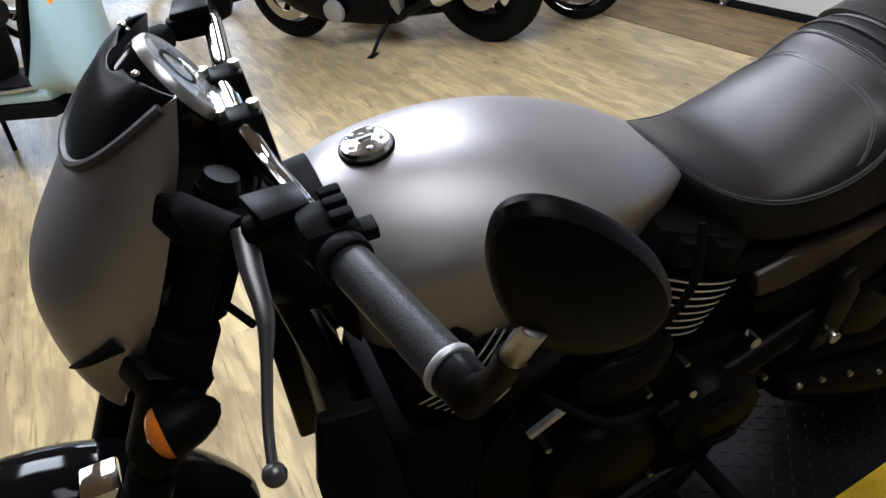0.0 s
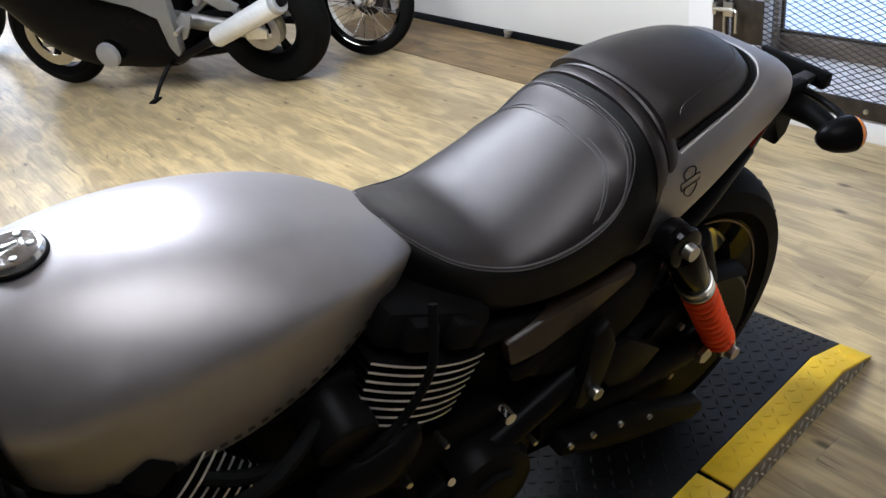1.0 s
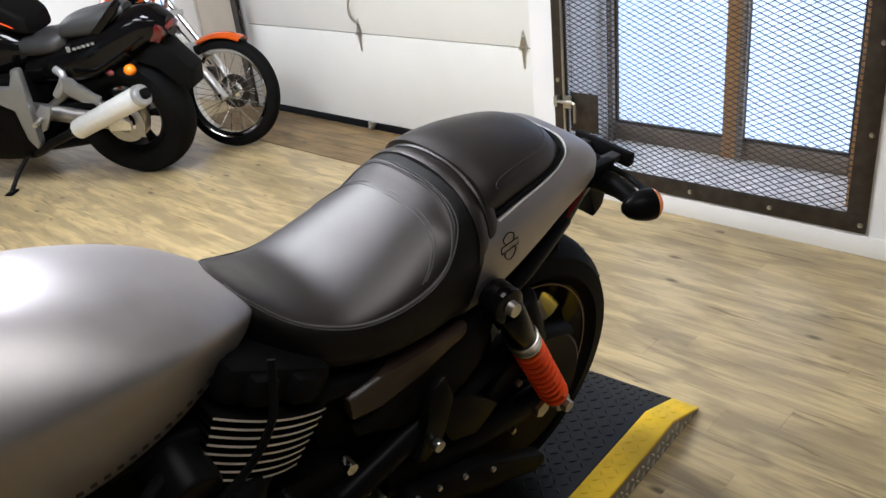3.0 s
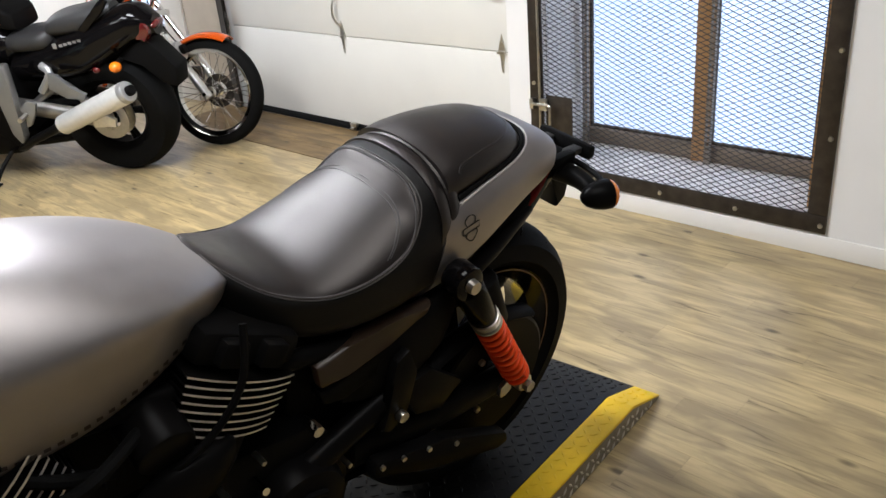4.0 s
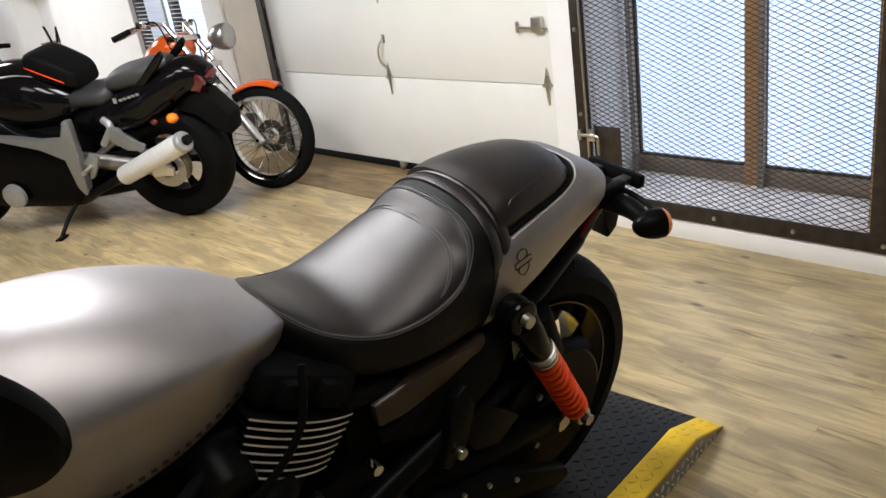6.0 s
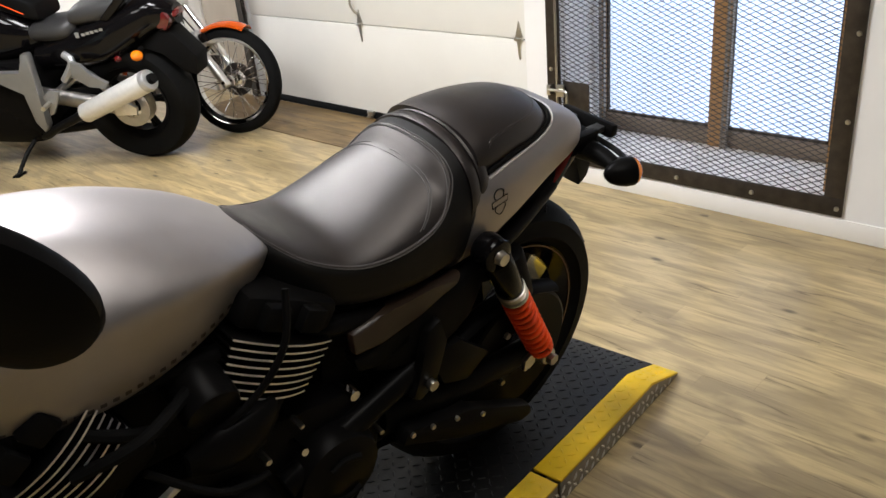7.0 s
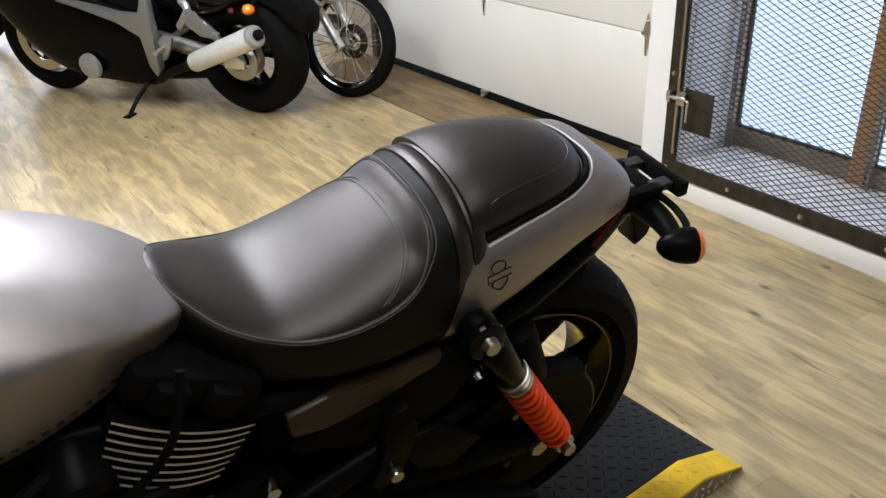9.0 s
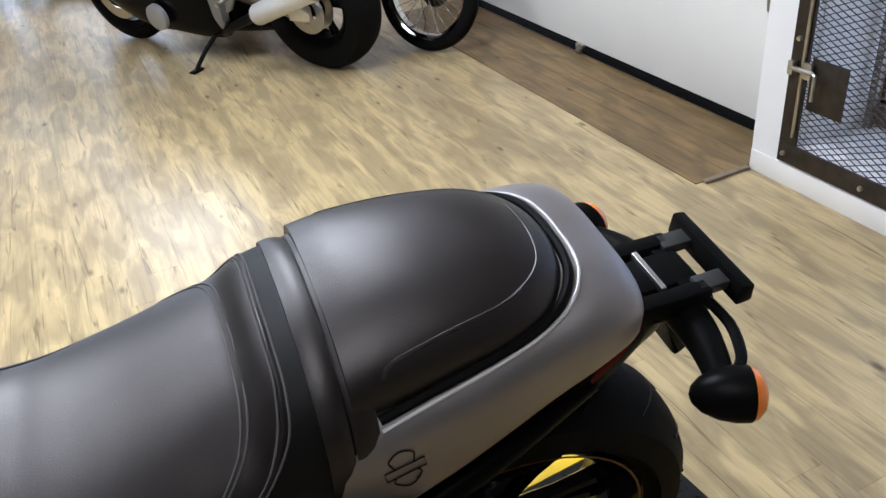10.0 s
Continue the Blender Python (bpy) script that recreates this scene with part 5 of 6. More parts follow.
part("head_tube", cyl(Vector((0, -1.50, 0.302)) + AX * 0.56, Vector((0, -1.50, 0.302)) + AX * 0.78, 0.034, n=20), M_BLACK, bike)
# front fender
rings = []
for i in range(23):
    a = radians(12 + 150 * i / 22)
    row = []
    for k in range(9):
        u = -1 + 2 * k / 8
        r = 0.300 - 0.020 * u * u - (0.03 * abs(u) ** 6)
        row.append((0.070 * u, FA.y - r * math.cos(a), FA.z + r * math.sin(a)))
    for k in range(8, -1, -1):
        u = -1 + 2 * k / 8
        r = 0.292 - 0.022 * u * u - (0.03 * abs(u) ** 6)
        row.append((0.066 * u, FA.y - r * math.cos(a), FA.z + r * math.sin(a)))
    rings.append(row)
fen = part("front_fender", loft(rings), M_GLOSSBLK, bike)
part("fender_bracket", box(0.050, -1.44, 0.640, 0.10, -1.395, 0.668, 0.004), M_CHROME, fen)
part("fender_stay", tube([(0.072, -1.38, 0.60), (0.085, -1.36, 0.70), (0.09, -1.33, 0.76)], 0.005, n=8, k=3), M_STEEL, fen)

# headlight and fly screen, carried forward of the fork
NOSE = Vector((0, 0.0165, 0.012))


def nose(bm):
    bmesh.ops.translate(bm, vec=NOSE, verts=bm.verts)
    return bm


hd = part("headlight", nose(body([(-1.375, 0.040, 0.93, 0.90, 0.87), (-1.355, 0.055, 0.95, 0.90, 0.85), (-1.32, 0.065, 0.96, 0.90, 0.84), (-1.25, 0.05, 0.95, 0.90, 0.86)], -1.375, -1.25, 10, 32)), M_BLACK, bike)
part("headlight_lens", nose(body([(-1.390, 0.03, 0.93, 0.90, 0.87), (-1.386, 0.046, 0.945, 0.90, 0.855), (-1.376, 0.050, 0.95, 0.90, 0.85)], -1.390, -1.376, 5, 32)), M_GLASS, hd)
# rows: front z, front y, half width, rear edge y, rise of the rear edge
FLY = [(0.717, -1.384, 0.082, -1.356, 0.070), (0.745, -1.397, 0.093, -1.345, 0.052), (0.800, -1.411, 0.104, -1.325, 0.036), (0.881, -1.412, 0.111, -1.295, 0.012),
       (0.929, -1.396, 0.110, -1.265, 0.028), (0.985, -1.355, 0.104, -1.230, 0.054), (1.022, -1.326, 0.098, -1.214, 0.073)]
TINT = [(1.024, -1.326, 0.095, -1.216, 0.070), (1.045, -1.310, 0.086, -1.226, 0.052), (1.070, -1.290, 0.072, -1.236, 0.030), (1.086, -1.275, 0.058, -1.244, 0.014), (1.094, -1.266, 0.030, -1.250, 0.004)]


def cowling(table, steps, inset):
    rings = []
    z0, z1 = table[0][0], table[-1][0]
    for i in range(steps + 1):
        z = z0 + (z1 - z0) * i / steps
        yf, w, yr, dz = curve_table(table, z)
        row = []
        for back in (0, 1):
            for k in range(29):
                a = radians(-90 + 180 * k / 28)
                if back:
                    a = -a
                c = max(0.0, math.cos(a))
                ww, yy = w - back * inset, yf + back * inset
                row.append((ww * math.copysign(abs(math.sin(a)) ** 0.85, a), yy + (yr - yy) * (1 - c ** 0.9), z + dz * (1 - c)))
        rings.append(row)
    return nose(loft(rings))


fly = part("fly_screen", cowling(FLY, 22, 0.005), M_DENIM, bike, "charcoal grey headlight fly screen")
part("screen", cowling(TINT, 10, 0.004), M_BLACK, fly, "dark tinted screen")
rim = []
for k in range(25):
    a = radians(-84 + 168 * k / 24)
    c = math.cos(a)
    rim.append((0.0985 * math.copysign(abs(math.sin(a)) ** 0.85, a), -1.3265 + 0.112 * (1 - c ** 0.9), 1.024 + 0.072 * (1 - c)))
part("screen_rim", nose(tube(rim, 0.0055, n=8, k=1)), M_SEATGREY, fly)
for side in (1, -1):
    part("screen_bolt", nose(ellipsoid((0.055 * side, -1.240, 1.104), 0.0042, 0.0042, 0.003, n=10)), M_CHROME, fly)
    part("screen_bolt", nose(ellipsoid((0.066 * side, -1.238, 1.094), 0.0035, 0.0035, 0.0025, n=10)), M_CHROME, fly)
    part("vent_slot", nose(tube([(0.060 * side, -1.402, 0.816), (0.088 * side, -1.378, 0.840), (0.105 * side, -1.342, 0.862)], 0.007, n=8, k=4, flat=0.5, radii=[0.003, 0.010, 0.016])), M_PLASTIC, fly)
# gauge
gm = Matrix.Translation((0, -1.197, 1.066)) @ Matrix.Rotation(radians(-57), 4, "X") @ Matrix.Scale(0.98, 4)
bm = revolve([(0.0, 0.017), (0.050, 0.017), (0.054, 0.014), (0.057, 0.006), (0.056, -0.03), (0.035, -0.045), (0.0, -0.045)], n=64, closed=False)
bmesh.ops.transform(bm, matrix=gm @ Matrix.Rotation(radians(-90), 4, "Y"), verts=bm.verts)
gg = part("gauge", bm, M_GLOSSBLK, bike, "round gauge with a thin metal ring")
bm = revolve([(0.048, 0.018), (0.052, 0.0205), (0.055, 0.018), (0.057, 0.010), (0.052, 0.013)], n=64)
bmesh.ops.transform(bm, matrix=gm @ Matrix.Rotation(radians(-90), 4, "Y"), verts=bm.verts)
part("gauge_ring", bm, M_LEVER, gg)
bm = revolve([(0.0, 0.0195), (0.030, 0.0192), (0.0485, 0.0180), (0.0485, 0.0172), (0.0, 0.0172)], n=48, closed=False)
bmesh.ops.transform(bm, matrix=gm @ Matrix.Rotation(radians(-90), 4, "Y"), verts=bm.verts)
gf = part("gauge_face", bm, M_GAUGE, gg, "grey gauge face under glass")
bm = revolve([(0.018, 0.0200), (0.020, 0.0204), (0.022, 0.0200)], n=36)
bmesh.ops.transform(bm, matrix=gm @ Matrix.Translation((0, -0.012, 0)) @ Matrix.Rotation(radians(-90), 4, "Y"), verts=bm.verts)
part("dial_ring", bm, M_PLASTIC, gf)
part("gauge_bracket", body([(-1.265, 0.03, 1.06, 1.03, 0.98), (-1.24, 0.055, 1.073, 1.03, 0.96), (-1.20, 0.050, 1.063, 1.02, 0.95), (-1.17, 0.03, 1.04, 1.01, 0.96)], -1.265, -1.17, 8, 24), M_PLASTIC, bike)
# bars
BAR = [(0, -1.150, 1.035), (0.05, -1.150, 1.035), (0.10, -1.142, 1.022), (0.16, -1.136, 1.030), (0.26, -1.125, 1.042), (0.42, -1.092, 1.040)]
full = [(-x, y, z) for x, y, z in reversed(BAR[1:])] + BAR
bar = part("handlebar", tube(full, 0.0115, n=14, k=5), M_CHROME, bike)
for side in (1, -1):
    part("riser", prism([(-1.178, 0.985), (-1.122, 0.985), (-1.128, 1.05), (-1.172, 1.05)], 0.032, "x", 0.045 * side, 0.004), M_BLACK, bar)
    for yy in (-1.166, -1.134):
        part("riser_bolt", cyl((0.045 * side, yy, 1.050), (0.045 * side, yy, 1.057), 0.006, n=10), M_STEEL, bar)
    gp = part("grip", tube([(0.292 * side, -1.119, 1.042), (0.35 * side, -1.107, 1.041), (0.415 * side, -1.093, 1.040)], 0.0172, n=18, k=4), M_GRIP, bike, "black rubber grip")
    part("grip_collar", cyl((0.278 * side, -1.122, 1.042), (0.293 * side, -1.119, 1.042), 0.0215, n=20, bevel=0.003), M_PLASTIC, gp)
    part("grip_flange", cyl((0.413 * side, -1.0935, 1.040), (0.419 * side, -1.092, 1.040), 0.0195, n=20, bevel=0.002), M_ALUPAINT, gp)
    part("bar_end", cyl((0.418 * side, -1.092, 1.040), (0.448 * side, -1.086, 1.041), 0.0175, 0.016, n=18, bevel=0.003), M_BLACK, gp)
    swg = part("switchgear", box(0.222 * side, -1.150, 1.016, 0.276 * side, -1.098, 1.064, 0.020), M_PLASTIC, bike)
    for du, dz in ((0.232, 1.066), (0.248, 1.067), (0.264, 1.066)):
        part("switch_button", box((du - 0.005) * side, -1.122, dz - 0.004, (du + 0.005) * side, -1.104, dz + 0.004, 0.002), M_RUBBER, swg)
    part("switch_thumb", box(0.245 * side, -1.100, 1.032, 0.264 * side, -1.086, 1.044, 0.002), M_PLASTIC, swg)
    pch = part("lever_perch", box(0.196 * side, -1.185, 1.018, 0.224 * side, -1.12, 1.050, 0.012), M_BLACK, bike)
    part("clamp_cap", prism([(0.190 * side, -1.178), (0.232 * side, -1.168), (0.228 * side, -1.128), (0.192 * side, -1.132)], 0.008, "z", 1.055, 0.002), M_BLACK, pch)
    lv = tube([(0.205 * side, -1.182, 1.036), (0.235 * side, -1.186, 1.020), (0.268 * side, -1.188, 0.998), (0.292 * side, -1.198, 0.975), (0.325 * side, -1.212, 0.945), (0.352 * side, -1.219, 0.925)], 0.009, n=10, k=5, flat=0.55, radii=[0.011, 0.010, 0.008, 0.0050, 0.0045, 0.0045])
    ellipsoid((0.354 * side, -1.219, 0.923), 0.010, 0.010, 0.010, lv, 12)
    part("lever", lv, M_LEVERDK, pch, "polished lever with a ball end")
    part("perch_boot", tube([(0.200 * side, -1.19, 1.03), (0.17 * side, -1.215, 1.04), (0.13 * side, -1.225, 1.03)], 0.012, n=12, k=4, radii=[0.017, 0.014, 0.009]), M_RUBBER, pch)
    part("cable", tube([(0.13 * side, -1.225, 1.03), (0.09 * side, -1.25, 1.0), (0.07 * side, -1.25, 0.92), (0.06 * side, -1.20, 0.80)], 0.005, n=8, k=6), M_RUBBER, bike)
    # bar-end mirror, its back turned outwards
    mc, mu, mv = Vector((0.504, -1.062, 1.171)), Vector((0.0162, 0.0393, -0.0113)), Vector((0.0074, -0.0097, 0.0563))
    mn = mu.cross(mv).normalized()

    def mpt(a, rr, dz):
        u = math.cos(a) * (1 + 0.21 * math.cos(a))
        v = math.sin(a) * (1 - 0.046 * math.cos(a))
        p = mc + mu * (u * rr) + mv * (v * rr) + mn * dz
        return Vector((p.x * side, p.y, p.z))

    ang = [2 * math.pi * k / 40 for k in range(40)]
    rings = [[mpt(a, rr, dz) for a in ang] for rr, dz in ((0.05, 0.010), (0.5, 0.009), (0.8, 0.006), (0.95, 0.002), (1.0, -0.004), (0.98, -0.009))]
    mir = part("mirror", loft(rings), M_BLACK, bike, "black teardrop bar-end mirror")
    part("mirror_glass", loft([[mpt(a, 0.93, -0.0102) for a in ang], [mpt(a, 0.92, -0.0115) for a in ang]]), M_MIRROR, mir)
    part("mirror_stem", tube([(0.440 * side, -1.087, 1.045), (0.468 * side, -1.084, 1.080), (0.484 * side, -1.080, 1.116)], 0.0085, n=12, k=4), M_BLACK, mir)
    part("ball_joint", cyl((0.484 * side, -1.080, 1.114), (0.500 * side, -1.074, 1.150), 0.0075, n=14, bevel=0.002), M_STEEL, mir)

# ---- black sport motorcycle by the garage door ----
sport = thing("sport_motorcycle", pose(-3.421, -0.825, 0, 0, 7, -58) @ Matrix.Scale(1.045, 4), "black and silver sport motorcycle on its side stand", "motorcycle")
SR = Vector((0, 0, 0.315))
SF = Vector((0, -1.42, 0.30))
cast_wheel(sport, SR, 0.315, 0.19, 0.188, 5, 0.11, 0.05, M_BLACK)
cast_wheel(sport, SF, 0.30, 0.12, 0.216, 3, 0.16, 0.065, M_BLACK)
part("sprocket", revolve([(0.06, 0.106), (0.108, 0.106), (0.108, 0.112), (0.06, 0.112)], SR, 36), M_LEVER, sport)
part("swingarm", tube([(0.13, -0.52, 0.42), (0.135, -0.25, 0.37), (0.135, 0.03, 0.315)], 0.03, n=12, k=4, flat=1.5), M_LEVER, sport)
part("swingarm", tube([(-0.13, -0.52, 0.42), (-0.135, -0.25, 0.37), (-0.135, 0.03, 0.315)], 0.03, n=12, k=4, flat=1.5), M_LEVER, sport)
part("swingarm_brace", tube([(0.12, -0.40, 0.40), (0.125, -0.22, 0.50), (0.12, -0.16, 0.50), (0.125, -0.05, 0.37)], 0.02, n=10, k=4), M_LEVER, sport)
part("chain_guard", prism([(-0.35, 0.44), (-0.1, 0.43), (0.10, 0.40), (0.12, 0.38), (-0.1, 0.40), (-0.35, 0.41)], 0.04, "x", 0.11, 0.004), M_PLASTIC, sport)
part("axle_plate", prism([(-0.06, 0.29), (0.06, 0.29), (0.07, 0.33), (0.02, 0.36), (-0.06, 0.34)], 0.02, "x", 0.155, 0.004), M_ALU, sport)
for side in (1, -1):
    d0, d1 = Vector((0.246 * side, -0.165, 0.345)), Vector((0.285 * side, 0.255, 0.515))
    ex = part("silencer", cyl(d0, d1, 0.049, 0.053, n=28, bevel=0.006), M_SILENCER, sport, "brushed aluminium silencer")
    dd = (d1 - d0).normalized()
    part("end_cap", cyl(d1 - dd * 0.012, d1 + dd * 0.022, 0.055, 0.051, n=28, bevel=0.006), M_ALUPAINT, ex)
    part("outlet", cyl(d1 + dd * 0.018, d1 + dd * 0.045, 0.026, 0.024, n=18), M_PLASTIC, ex)
    part("link_pipe", tube([d0 + dd * 0.01, d0 - dd * 0.06, d0 - dd * 0.22, (0.18 * side, -0.50, 0.20), (0.10 * side, -0.72, 0.17)], 0.026, n=12, k=5, radii=[0.036, 0.024, 0.021, 0.021, 0.021]), M_BLACK, ex)
    # frame spar with its pivot plate
    part("frame_spar", prism([(-0.98, 0.640), (-0.84, 0.615), (-0.60, 0.568), (-0.45, 0.555), (-0.415, 0.66), (-0.372, 0.66), (-0.390, 0.50), (-0.415, 0.36), (-0.405, 0.28), (-0.44, 0.24), (-0.475, 0.30), (-0.465, 0.46), (-0.60, 0.532), (-0.84, 0.588), (-0.98, 0.612)], 0.045, "x", 0.222 * side, 0.010), M_SILVER, sport, "silver painted frame spar")
    hng = prism([(-0.385, 0.43), (-0.33, 0.475), (-0.285, 0.455), (-0.31, 0.40), (-0.355, 0.34), (-0.385, 0.33), (-0.36, 0.39)], 0.02, "x", 0.225 * side, 0.005)
    part("peg_hanger", hng, M_SILVER, sport)
    part("peg_hanger", prism([(-0.20, 0.52), (-0.18, 0.60), (-0.13, 0.585), (-0.09, 0.52), (-0.01, 0.485), (-0.03, 0.455), (-0.12, 0.465)], 0.02, "x", 0.20 * side, 0.005), M_SILVER, sport)
    part("footpeg", tube([(0.23 * side, -0.36, 0.40), (0.31 * side, -0.345, 0.40)], 0.012, n=8, k=2), M_STEEL, sport)
    # side fairing
    fr = body([(-1.62, 0.012, 0.80, 0.70, 0.62), (-1.50, 0.031, 0.93, 0.70, 0.52), (-1.30, 0.053, 1.0, 0.62, 0.30), (-1.05, 0.056, 0.98, 0.50, 0.19), (-0.80, 0.053, 0.66, 0.42, 0.17), (-0.62, 0.046, 0.585, 0.40, 0.16), (-0.50, 0.040, 0.555, 0.38, 0.17), (-0.445, 0.019, 0.50, 0.37, 0.20)], -1.62, -0.445, 18, 24, 2.6, 2.6)
    bmesh.ops.translate(fr, vec=(0.170 * side, 0, 0), verts=fr.verts)
    part("side_fairing", fr, M_FAIRING, sport)
    part("mirror", ellipsoid((0.36 * side, -1.30, 1.16), 0.08, 0.03, 0.045), M_GLOSSBLK, sport)
part("clutch_cover", revolve([(0.0, 0.268), (0.05, 0.268), (0.066, 0.262), (0.068, 0.24), (0.0, 0.24)], (0, -0.875, 0.275), 30, closed=False), M_ALUPAINT, sport)
part("belly_pan", body([(-1.15, 0.08, 0.30, 0.22, 0.17), (-0.9, 0.14, 0.30, 0.22, 0.155), (-0.55, 0.13, 0.28, 0.20, 0.15), (-0.20, 0.06, 0.24, 0.20, 0.17)], -1.15, -0.20, 12, 20), M_FAIRING, sport)
tk = part("tank", body([(-0.98, 0.10, 0.86, 0.76, 0.60), (-0.90, 0.17, 0.92, 0.76, 0.56), (-0.75, 0.19, 0.935, 0.76, 0.55), (-0.58, 0.18, 0.90, 0.74, 0.56), (-0.46, 0.14, 0.82, 0.71, 0.60), (-0.38, 0.08, 0.755, 0.70, 0.64)], -0.98, -0.38, 18, 32), M_GLOSSBLK, sport, "gloss black tank with a silver line for its highlight")
# silver line laid on the tank as its gloss highlight
part("tank_stripe", tube([(0.165, -0.93, 0.86), (0.155, -0.80, 0.885), (0.12, -0.66, 0.885), (0.10, -0.55, 0.86)], 0.012, n=8, k=5, flat=0.3), M_ALUPAINT, tk)
for k in range(5):
    part("tank_badge", box(0.188, -0.87 + 0.022 * k, 0.80 - 0.004 * k, 0.193, -0.856 + 0.022 * k, 0.825 - 0.004 * k, 0.001), M_ALUPAINT, tk)
part("tail_unit", body([(-0.44, 0.11, 0.66, 0.60, 0.50), (-0.25, 0.145, 0.73, 0.62, 0.50), (-0.05, 0.155, 0.78, 0.66, 0.52), (0.12, 0.14, 0.84, 0.72, 0.60), (0.26, 0.11, 0.86, 0.77, 0.68), (0.35, 0.05, 0.80, 0.76, 0.70)], -0.44, 0.35, 16, 28), M_GLOSSBLK, sport)
part("tail_panel", prism([(0.20, 0.775), (0.32, 0.785), (0.345, 0.735), (0.30, 0.675), (0.27, 0.70)], 0.17, "x", 0.0, 0.02), M_RED, sport, "dark red tail panel")
part("tail_lamp", ellipsoid((0, 0.35, 0.755), 0.06, 0.018, 0.022), M_REDLENS, sport)
part("rider_saddle", body([(-0.48, 0.07, 0.735, 0.70, 0.66), (-0.42, 0.115, 0.765, 0.71, 0.66), (-0.30, 0.14, 0.775, 0.72, 0.66), (-0.20, 0.14, 0.785, 0.73, 0.67), (-0.165, 0.10, 0.79, 0.74, 0.69)], -0.48, -0.165, 12, 28, 2.6), M_SEATGREY, sport, "dark grey vinyl rider seat")
part("pillion_saddle", body([(-0.20, 0.09, 0.79, 0.76, 0.73), (-0.165, 0.12, 0.835, 0.78, 0.73), (-0.03, 0.12, 0.862, 0.80, 0.73), (0.09, 0.10, 0.880, 0.81, 0.74), (0.15, 0.05, 0.872, 0.82, 0.75)], -0.20, 0.15, 12, 28, 2.6), M_SEATGREY, sport, "dark grey vinyl pillion seat")
for side in (1, -1):
    part("grab_rail", prism([(0.0, 0.775), (0.10, 0.855), (0.155, 0.905), (0.19, 0.925), (0.195, 0.895), (0.16, 0.855), (0.04, 0.76)], 0.03, "x", 0.115 * side, 0.008), M_GLOSSBLK, sport)
    emb = part("side_emblem", box(0.154 * side, -0.135, 0.700, 0.159 * side, -0.115, 0.726, 0.001), M_ALUPAINT, sport, "silver lettering reduced to bars")
    box_bm = bmesh.new()
    for k in range(5):
        box(0.155 * side, -0.100 + 0.026 * k, 0.708 + 0.005 * k, 0.159 * side, -0.082 + 0.026 * k, 0.720 + 0.005 * k, bm=box_bm)
    part("emblem_bars", box_bm, M_ALUPAINT, emb)
    part("indicator", ellipsoid((0.165 * side, 0.165, 0.60), 0.03, 0.03, 0.026), M_AMBER, sport, "amber indicator")
    part("indicator_stem", cyl((0.08 * side, 0.15, 0.61), (0.15 * side, 0.16, 0.605), 0.012, n=8), M_PLASTIC, sport)
    part("reflector", ellipsoid((0.125 * side, 0.03, 0.575), 0.012, 0.02, 0.016), M_REDLENS, sport)
part("rear_mudguard", prism([(0.05, 0.62), (0.30, 0.70), (0.42, 0.55), (0.40, 0.45), (0.33, 0.47), (0.25, 0.58)], 0.13, "x", 0.0, 0.012), M_PLASTIC, sport)
part("hugger", tube([(0.0, -0.30, 0.47), (0.0, -0.12, 0.66), (0.0, 0.05, 0.675)], 0.08, n=14, k=5, flat=0.16), M_PLASTIC, sport)
part("front_mudguard", tube([(0.0, -1.72, 0.36), (0.0, -1.62, 0.54), (0.0, -1.42, 0.635), (0.0, -1.20, 0.54), (0.0, -1.13, 0.42)], 0.07, n=14, k=5, flat=0.2), M_GLOSSBLK, sport)
for side in (1, -1):
    part("fork_leg", cyl((0.095 * side, -1.42, 0.28), (0.095 * side, -1.17, 0.90), 0.028, n=14), M_ALUPAINT, sport)
    part("clip_on", tube([(0.10 * side, -1.14, 0.98), (0.26 * side, -1.08, 0.96), (0.34 * side, -1.03, 0.94)], 0.013, n=10, k=3), M_PLASTIC, sport)
part("engine_block", box(-0.17, -1.0, 0.22, 0.17, -0.45, 0.60, 0.03), M_BLACK, sport)
part("nose_fairing", body([(-1.72, 0.03, 0.86, 0.82, 0.76), (-1.60, 0.16, 1.0, 0.85, 0.68), (-1.40, 0.22, 1.10, 0.88, 0.70), (-1.25, 0.23, 1.12, 0.90, 0.74), (-1.15, 0.20, 1.05, 0.90, 0.78)], -1.72, -1.15, 14, 28), M_GLOSSBLK, sport)
part("shock_linkage", tube([(0.16, -0.28, 0.49), (0.165, -0.20, 0.58), (0.15, -0.24, 0.62)], 0.02, n=8, k=3), M_ALUPAINT, sport)
sst = part("side_stand", tube([(0.14, -0.53, 0.23), (0.24, -0.60, 0.13), (0.325, -0.625, 0.052)], 0.011, n=8, k=3), M_BLACK, sport)
part("stand_foot", box(0.295, -0.645, 0.043, 0.36, -0.605, 0.053, 0.002), M_BLACK, sst)
# soft bag strapped on the tank
bag = thing("tank_bag", pose(-3.421, -0.825, 0, 0, 7, -58) @ Matrix.Scale(1.045, 4), "black fabric tank bag with orange zip on the sport motorcycle", "bag")
part("bag_body", body([(-0.615, 0.10, 0.90, 0.885, 0.865), (-0.605, 0.115, 0.955, 0.91, 0.86), (-0.575, 0.125, 0.985, 0.91, 0.85), (-0.50, 0.125, 0.965, 0.88, 0.82), (-0.37, 0.115, 0.885, 0.82, 0.775), (-0.345, 0.095, 0.855, 0.81, 0.775)], -0.615, -0.345, 14, 28, 5.5, 4), M_PLASTIC, bag)
part("zip", tube([(0.118, -0.60, 0.92), (0.128, -0.55, 0.90), (0.128, -0.50, 0.875), (0.122, -0.40, 0.82)], 0.003, n=6, k=4), M_SPRING, bag)


